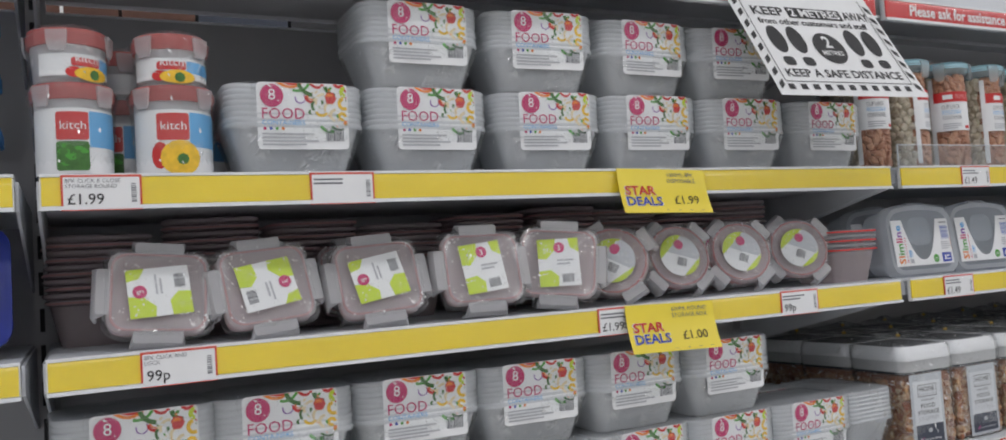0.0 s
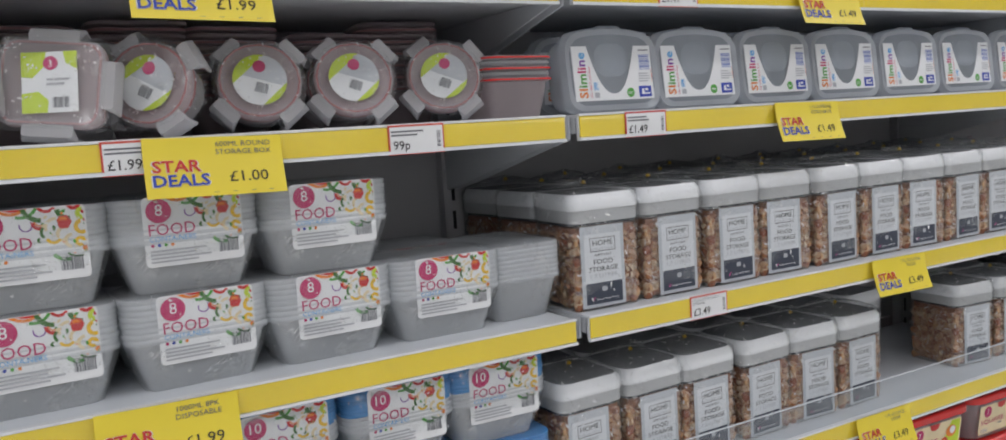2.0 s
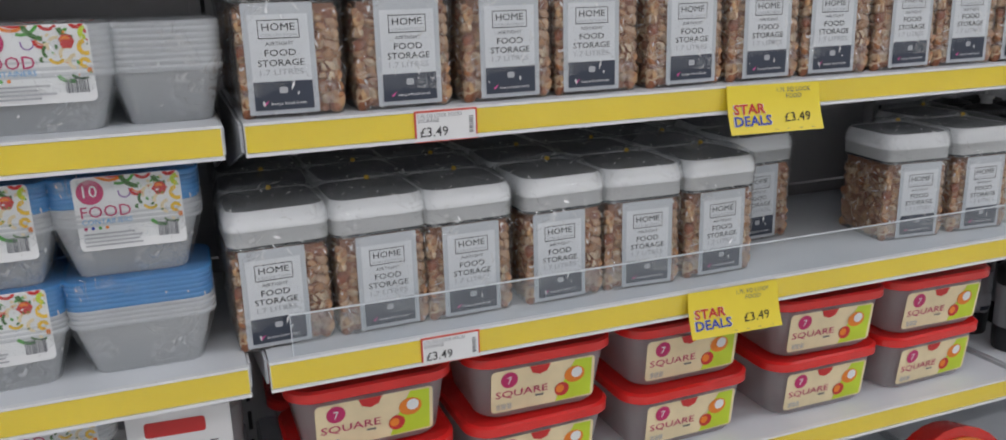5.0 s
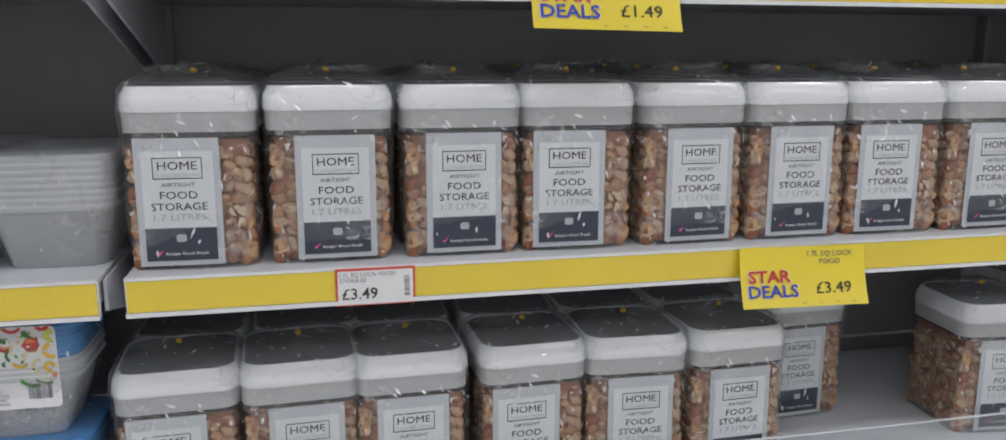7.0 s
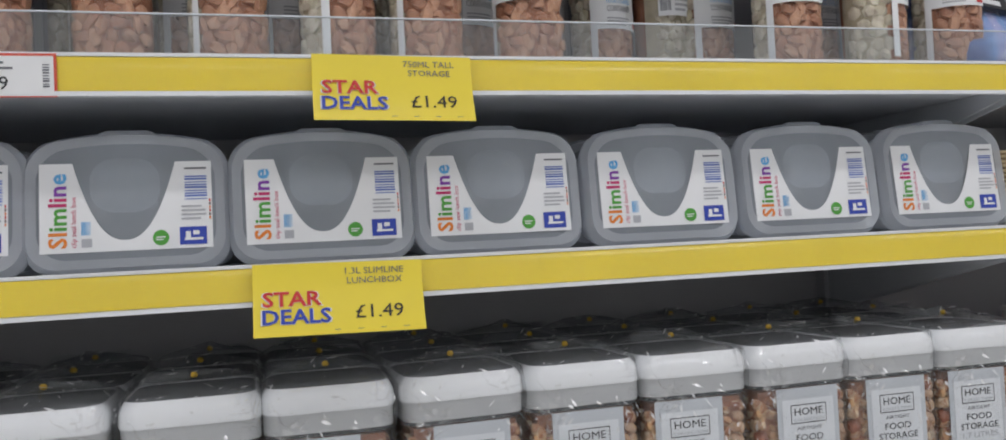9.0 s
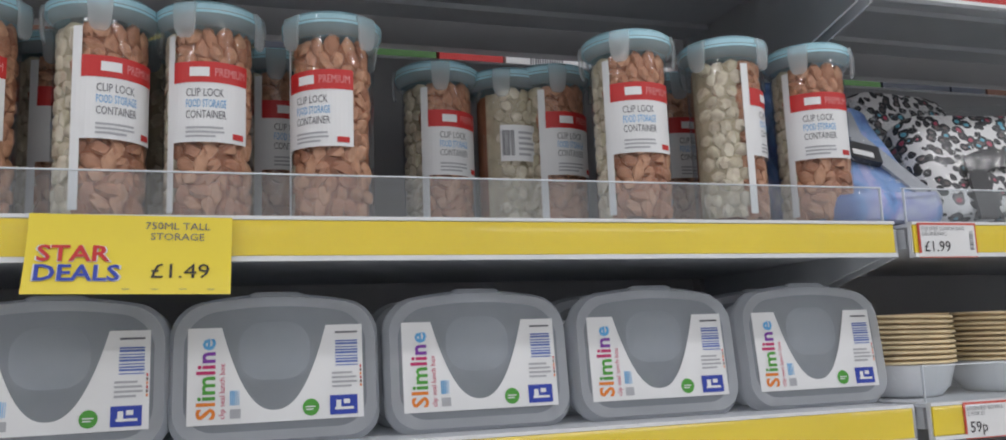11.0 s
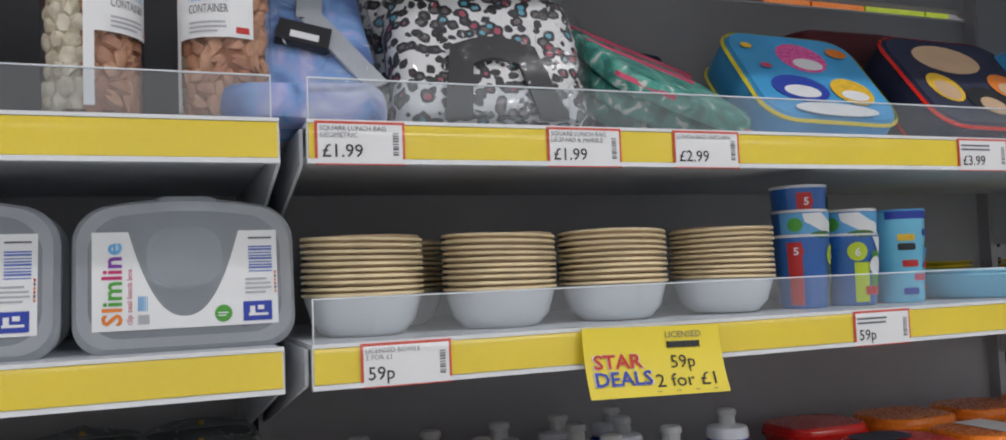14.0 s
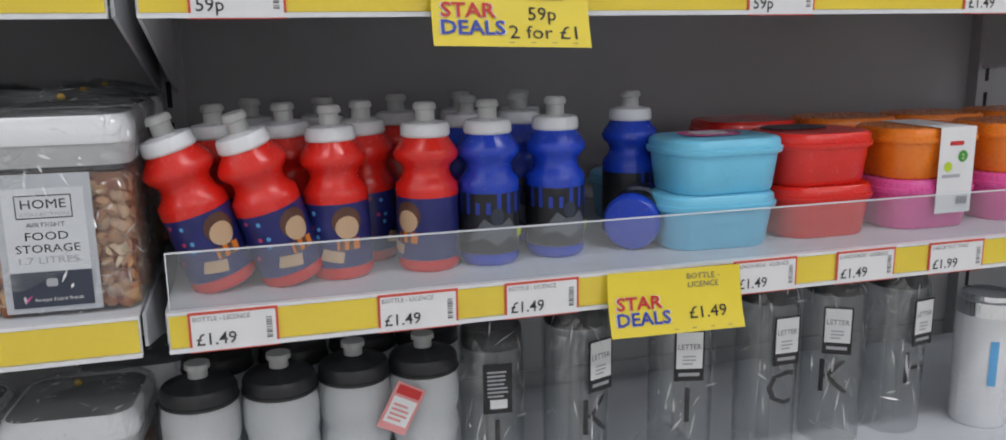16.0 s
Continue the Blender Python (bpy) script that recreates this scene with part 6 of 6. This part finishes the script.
# ---- clear letter bottles ----
def letter_bottle(ch, label, cap=True, dark=False):
    R = 0.0365
    t = thing("letter_bottle", label, "drinking bottle", "clear letter bottles")
    part("body", Solid().lathe([(0, R * 0.92), (0.003, R), (0.19, R), (0.198, R * 0.94)], BOTTLECLEAR, 7, True, False), t, "clear plastic body")
    part("straw", Solid().lathe([(0.01, 0.008), (0.19, 0.008)], BOTTLECLEAR, 4), t)
    if cap:
        part("cap", Solid().lathe([(0.193, R * 0.97), (0.196, R), (0.214, R * 0.98), (0.218, R * 0.9)], BLACKCAP, 7), t, "black screw cap")
    s = Solid().text(ch, 0, 0.07, 0.062, -0.0006, BLACK)
    s.bend(R * 1.005)
    part("letter", s, t, "large black letter", smooth=30)
    s = Solid()
    s.box(-0.017, 0.017, -0.0008, 0, 0.122, 0.182, BLACK)
    card, s = s, Solid()
    if dark:
        s.rect(-0.009, 0.011, 0.128, 0.139, -0.0013, WHITE)
        s.lines(-0.012, 0.013, 0.142, 0.176, 7, -0.0013, PALEINK)
    else:
        s.rect(-0.015, 0.015, 0.137, 0.18, -0.0013, WHITE)
        s.text("LETTER", 0, 0.16, 0.009, -0.0017, GREYINK, wide=0.026)
        s.lines(-0.008, 0.008, 0.142, 0.155, 3, -0.0017, PALEINK)
        s.rect(-0.012, 0.012, 0.128, 0.132, -0.0013, PALEINK)
    for p in (card, s):
        p.v = [(x, y - R - 0.0045, z) for x, y, z in p.v]
    part("print", s, part("tag", card, t, "black-edged white tag", smooth=0), "white printed face", smooth=0)
    film = Solid().lathe([(0, R * 1.02), (0.1, R * 1.07), (0.19, R * 1.06), (0.225, R * 0.95)], BAGFILM, 6, False, False)
    part("film_wrap", fold_glints(crumpled(film, 0.004, 40, 3), 55, ord(ch), (0.008, 0.05), 0.8), t, "crumpled film bag")
    return t


for ch, x, y, a in (("I", 2.8290, 0.10, -6), ("K", 2.9301, 0.105, 20), ("I", 3.060, 0.10, -14), ("C", 3.1825, 0.11, 0), ("K", 3.2816, 0.115, -30), ("H", 3.3754, 0.115, 10)):
    letter_bottle(ch, "clear plastic bottle with a black letter, film wrapped", dark=x < 2.88).matrix_basis = pose(x, y, ZD, 0, 0, a) @ Matrix.Scale(0.93 if x < 2.88 else 1.0, 4)
fb = thing("lying_bottle", "clear bottle lying on the shelf in film", "drinking bottle", at=pose(3.0156, 0.07, ZD + 0.037, -90, 0, 180))
part("body", Solid().lathe([(0, 0.033), (0.004, 0.0365), (0.16, 0.0365)], BOTTLECLEAR, 7), fb)


def travel_mug(label, at):
    R = 0.037
    t = thing("travel_mug", label, "travel mug", "white travel mugs", at)
    part("body", Solid().lathe([(0, R * 0.9), (0.004, R * 0.95), (0.14, R), (0.15, R * 0.97)], BOWLWHITE, 7), t)
    part("lid", Solid().lathe([(0.149, R * 0.99), (0.152, R * 1.0), (0.168, R * 0.98), (0.170, R * 0.9), (0.176, R * 0.86), (0.178, R * 0.7)], CHROME, 7), t, "chrome lid")
    s = Solid().rect(0.006, 0.03, 0.06, 0.11, -0.0006, CHROME).rect(-0.022, -0.012, 0.06, 0.12, -0.0006, SKYINK).bars(0.008, 0.028, 0.064, 0.105, -0.001, BLACK, 3, 4)
    s.bend(R * 1.0)
    part("print", s, t, smooth=30)


travel_mug("white travel mug with chrome lid", pose(3.498, 0.09, ZD))
travel_mug("white travel mug with chrome lid", pose(3.59, 0.1, ZD, 0, 0, 50))


# black tumblers two shelves from the floor
def tumbler():
    R = 0.036
    t = thing("black_tumbler", "black plastic shaker bottle with clear waist on the shelf", "drinking bottle", "black tumblers")
    part("base", Solid().lathe([(0, R * 0.92), (0.003, R * 0.95), (0.045, R)], BLACKCAP, 7), t)
    part("body", Solid().lathe([(0.045, R * 0.97), (0.125, R * 1.02)], FROSTDARK, 7, False, False).lathe([(0.046, R * 0.8), (0.12, R * 0.85)], BLACKCAP, 5), t, "smoky clear waist")
    part("cap", Solid().lathe([(0.124, R * 1.04), (0.150, R * 1.04), (0.156, R * 0.95), (0.168, R * 0.5)], BLACKCAP, 7), t)
    s = Solid().disc(0, 0.064, 0.02, -0.0005, PALEINK, 16).rect(-0.012, 0.012, 0.05, 0.058, -0.001, NAVY).text("AN", 0.006, 0.085, 0.024, -0.0005, PALEINK)
    s.bend(R * 1.03)
    part("print", s, t, smooth=30)
    return t


repeat(tumbler(), [pose(2.5775, 0.09, ZE, 0, 0, -10), pose(2.6714, 0.09, ZE, 0, 0, -20), pose(2.5775, 0.19, ZE), pose(2.6766, 0.19, ZE)])


# ---- lunch bags ----
def cushion(solid, w, d, h, m, at=None, puff=0.25, seed=0, lumps=0.004):
    """Soft rounded slab, w by d, h thick, with sagging faces."""
    secs = []
    n = 8
    for i in range(n + 1):
        a = math.pi * i / n - math.pi / 2
        e = math.cos(a) ** 0.5 if math.cos(a) > 0 else 0
        secs.append((h / 2 + h / 2 * math.sin(a), w * (1 - puff + puff * e), d * (1 - puff + puff * e), 0.03))
    s = Solid().loft(secs, m, 6)
    crumpled(s, lumps, 22, seed)
    solid.add(s.v, s.f, m, at)


t = thing("folded_lunch_bag", "blue and lilac folded lunch bag in film with grey strap", "lunch bag", at=pose(2.514, 0.062, ZA + 0.004))
s = Solid()
cushion(s, 0.152, 0.05, 0.165, BLUEBAG, pose(0, 0, 0, -30, 0, 0), 0.14, 2, 0.007)
cushion(s, 0.145, 0.06, 0.20, BLUEBAG, pose(-0.004, 0.060, 0.012, -26, 0, 4), 0.16, 5, 0.008)
cushion(s, 0.15, 0.07, 0.032, BLUEBAG, pose(0.002, -0.012, 0.0, 0, 0, -3), 0.2, 7, 0.005)
part("cloth", s, t)
lean = pose(0, -0.031, 0, -30, 0, 0)
s = Solid().box(-0.011, 0.011, -0.003, 0, -0.05, 0.05, GREYSTRAP, lean @ pose(0.044, 0.0, 0.085, 0, -32, 0)).box(-0.012, 0.012, -0.003, 0, -0.022, 0.022, GREYSTRAP, lean @ pose(0.018, 0.0, 0.146, 0, 6, 0))
part("strap", s, t, "grey webbing strap")
s = Solid().box(-0.024, 0.024, -0.008, 0, -0.013, 0.013, BLACKCAP, lean @ pose(0.008, -0.001, 0.098, 0, 14, 0)).box(-0.012, 0.014, -0.0086, -0.0078, -0.008, 0.0, WHITE, lean @ pose(0.008, -0.001, 0.098, 0, 14, 0))
part("tag", s, t, "black tag with a white sticker")
s = Solid()
cushion(s, 0.162, 0.075, 0.172, BAGFILM, pose(0, 0.004, 0.0, -30, 0, 0), 0.12, 8, 0.006)
fold_glints(s, 26, 2, (0.004, 0.02))
part("film_bag", s, t, "clear film bag")

t = thing("leopard_lunch_bag", "leopard print lunch bag with black handle in clear film", "lunch bag", at=pose(2.700, 0.068, ZA + 0.002))
s = Solid()
cushion(s, 0.196, 0.075, 0.145, LEOPARD, pose(0, 0, 0, -24, 0, -7), 0.10, 3, 0.005)
cushion(s, 0.18, 0.08, 0.186, LEOPARD, pose(-0.012, 0.095, 0.012, -18, 0, 2), 0.14, 6, 0.007)
part("cloth", s, t)
s = Solid()
n = 13
arch = [(-0.040 + 0.084 * k / (n - 1), 0.088 + 0.012 * math.sin(math.pi * k / (n - 1))) for k in range(n)]
band = [(-0.054, 0.004)] + arch + [(0.066, 0.004)]
inner = [(-0.028, 0.004)] + [(-0.020 + 0.046 * k / (n - 1), 0.066 + 0.008 * math.sin(math.pi * k / (n - 1))) for k in range(n)] + [(0.038, 0.004)]
m = len(band)
v = [(x, y, z) for y in (-0.005, 0.0) for ring_pts in (band, inner) for x, z in ring_pts]
f = [(k, k + 1, m + k + 1, m + k) for k in range(m - 1)] + [(2 * m + k, 3 * m + k, 3 * m + k + 1, 2 * m + k + 1) for k in range(m - 1)] + [(k + 1, k, 2 * m + k, 2 * m + k + 1) for k in range(m - 1)] + [(m + k, m + k + 1, 3 * m + k + 1, 3 * m + k) for k in range(m - 1)]
s.add(v, f, BLACK, pose(0.0, 0, 0, 0, 0, -7) @ pose(0, -0.041, 0.004, -24, 0, 0))
part("handle", s, t, "black webbing handle")
s = Solid()
cushion(s, 0.214, 0.09, 0.155, BAGFILM, pose(0, 0, 0.0, -24, 0, -7), 0.12, 9, 0.006)
fold_glints(s, 60, 5, (0.004, 0.014), 0.2)
part("film_bag", s, t, "crinkled clear film bag")

t = thing("teal_lunch_bag", "teal patterned lunch bags with dark pink piping, folded flat", "lunch bag", at=pose(2.893, 0.088, ZA + 0.002))
slant = pose(0, 0, 0.056, 32, 15, 6)
s = Solid()
for k, (dx, dz) in enumerate(((0.0, 0.0), (0.006, -0.024), (0.012, -0.046))):
    cushion(s, 0.185 - 0.01 * k, 0.165 - 0.02 * k, 0.022, TEALBAG, slant @ pose(dx, 0.008 * k, dz), 0.12, 4 + k, 0.004)
part("cloth", s, t)
for k, (x0, x1, y0, y1, z) in enumerate(((-0.09, 0.088, 0.074, 0.080, 0.020), (-0.092, -0.02, -0.082, -0.070, 0.012), (-0.086, 0.06, 0.02, 0.028, 0.021), (0.074, 0.09, -0.080, -0.064, 0.008))):
    s = Solid().loft([(z, x1 - x0, y1 - y0, 0.003, (x0 + x1) / 2, (y0 + y1) / 2), (z + 0.004, (x1 - x0) * 0.99, (y1 - y0) * 0.8, 0.003, (x0 + x1) / 2, (y0 + y1) / 2)], CORAL, 2, at=slant)
    part("piping", crumpled(s, 0.003, 30, k), t, "dark pink piping")
s = Solid()
cushion(s, 0.15, 0.10, 0.15, NAVYBAG, pose(0.075, 0.21, 0.0, -8, 0, 6), 0.2, 12)
part("backing_bag", s, t, "navy bag behind")


def case_bag(label, at, face, edge, side, shapes, w=0.21, h=0.19, d=0.055):
    t = thing("lunch_case", label, "lunch bag", "children's lunch cases", at)
    part("case", Solid().loft([(0, w * 0.96, h * 0.96, 0.035), (0.006, w, h, 0.04), (d - 0.006, w, h, 0.04), (d, w * 0.96, h * 0.96, 0.035)], side, 6), t)
    part("front_panel", Solid().loft([(d, w * 0.95, h * 0.95, 0.034), (d + 0.003, w * 0.93, h * 0.93, 0.032)], face, 6), t, "printed front panel")
    pip = Solid()
    for z in (0.004, d - 0.002):
        pip.loft([(z - 0.003, w * 0.99, h * 0.99, 0.038), (z, w * 1.025, h * 1.025, 0.042), (z + 0.003, w * 0.99, h * 0.99, 0.038)], edge, 6, False, False)
    part("piping", pip, t, "coloured piping")
    for i, (x, z, rx, rz, m) in enumerate(shapes):
        s = Solid().add([(x + rx * math.cos(6.2832 * k / 16), z + rz * math.sin(6.2832 * k / 16), d + 0.0034 + 0.0003 * i) for k in range(16)], [tuple(range(16))], m)
        part("printed_shape", s, t, smooth=0)
    return t


SKYCLOTH = mat("sky_blue_vinyl", (0.06, 0.36, 0.70), 0.35, vary=0.2, scale=12)
case_bag("sky blue children's lunch case with yellow piping and sea creature shapes", pose(3.14, 0.167, ZA + 0.058, 50, 2, -2), SKYCLOTH, CARD, SKYCLOTH,
         [(0.005, 0.035, 0.036, 0.030, PINK), (0.008, 0.022, 0.022, 0.012, WHITE), (-0.03, -0.03, 0.04, 0.026, BLUEINK), (-0.03, -0.036, 0.026, 0.012, WHITE), (0.045, -0.03, 0.03, 0.026, GOLDINK), (0.045, -0.038, 0.02, 0.010, WHITE),
          (0.065, 0.05, 0.016, 0.010, ORANGEINK), (-0.07, 0.05, 0.008, 0.006, GOLDINK), (-0.06, 0.01, 0.008, 0.005, CORAL), (0.0, -0.07, 0.06, 0.012, WHITE)], 0.197, 0.172)
case_bag("navy children's lunch case with red piping and cartoon shapes", pose(3.402, 0.163, ZA + 0.062, 50, 2, -3), NAVYBAG, RED, NAVYBAG,
         [(-0.01, 0.045, 0.055, 0.032, GOLDTAN), (-0.055, -0.02, 0.026, 0.03, GOLDINK), (-0.055, -0.026, 0.018, 0.02, GOLDTAN), (0.055, -0.01, 0.028, 0.028, ORANGEINK), (0.055, -0.02, 0.018, 0.018, GOLDTAN), (0.0, -0.045, 0.034, 0.03, BLACKCAP), (0.0, -0.055, 0.02, 0.018, GOLDTAN)], 0.21, 0.19)
t = thing("maroon_bag", "dark maroon soft bag at the back of the shelf", "lunch bag", at=pose(3.330, 0.27, ZA + 0.002))
s = Solid()
cushion(s, 0.22, 0.10, 0.195, MAROON, pose(0, 0, 0, -8, 0, 0), seed=14)
part("cloth", s, t)
t = thing("blue_bag", "dark blue soft bag on the shelf", "lunch bag", at=pose(3.584, 0.2, ZA + 0.002))
s = Solid()
cushion(s, 0.2, 0.2, 0.15, SKYCLOTH, seed=15)
part("cloth", s, t)

# rainbow lunch bag low down
t = thing("rainbow_bag", "red lunch bag with rainbow front on the lowest shelf", "lunch bag", at=pose(2.463, 0.06, ZF + 0.001, -14, 0, 0))
s = Solid()
for i, m in enumerate((RED, ORANGE, CARD, GREENINK, SKYINK)):
    R0 = 0.13 - i * 0.02
    n = 14
    pts = [(R0 * math.cos(math.pi * k / n), R0 * 0.95 * math.sin(math.pi * k / n)) for k in range(n + 1)]
    y0 = -0.006 * i
    s.add([(x, y0, z) for x, z in pts] + [(x, 0.05, z) for x, z in pts], [tuple(range(n + 1))] + [(k, k + 1, n + 2 + k, n + 1 + k) for k in range(n)], m)
part("cloth", s, t, smooth=30)

# cartons on the far side, glimpsed through the gap under the top shelf
CARTONS = ((1.6, [NAVY, BLACK, NAVY, WHITE, BROWNBOX]), (2.05, [CARD, NAVY]), (2.3, [REDINK, DEEPGREEN]), (3.1, [DEEPGREEN, WHITE, WHITE]), (3.5, [NAVY, CARD, BROWNBOX]), (9.0, [ORANGE, ORANGE, LIME, REDINK]))
rnd = random.Random(11)
x = -0.4
while x < 4.2:
    w = rnd.uniform(0.07, 0.2)
    m = rnd.choice(next(shades for end, shades in CARTONS if x < end))
    t = thing("carton", "printed carton on the far side of the shelving", "carton", "far side cartons", pose(x + w / 2, 0.74, 1.66))
    s = Solid().box(-w / 2 + 0.003, w / 2 - 0.003, -0.04, 0.1, 0, 0.25, m)
    if m == WHITE:
        part("barcode", Solid().bars(-w * 0.2, w * 0.2, 0.16, 0.20, -0.0405, GREYINK, int(x * 100)), t, smooth=0)
    part("box", s, t, smooth=0)
    x += w
fs = thing("far_shelf", "grey shelf on the far side of the shelving", "shelf", at=pose(0, 0, 1.658))
part("board", Solid().box(-1.2, 5.0, 0.43, 0.95, -0.02, 0.0005, STEEL), fs)
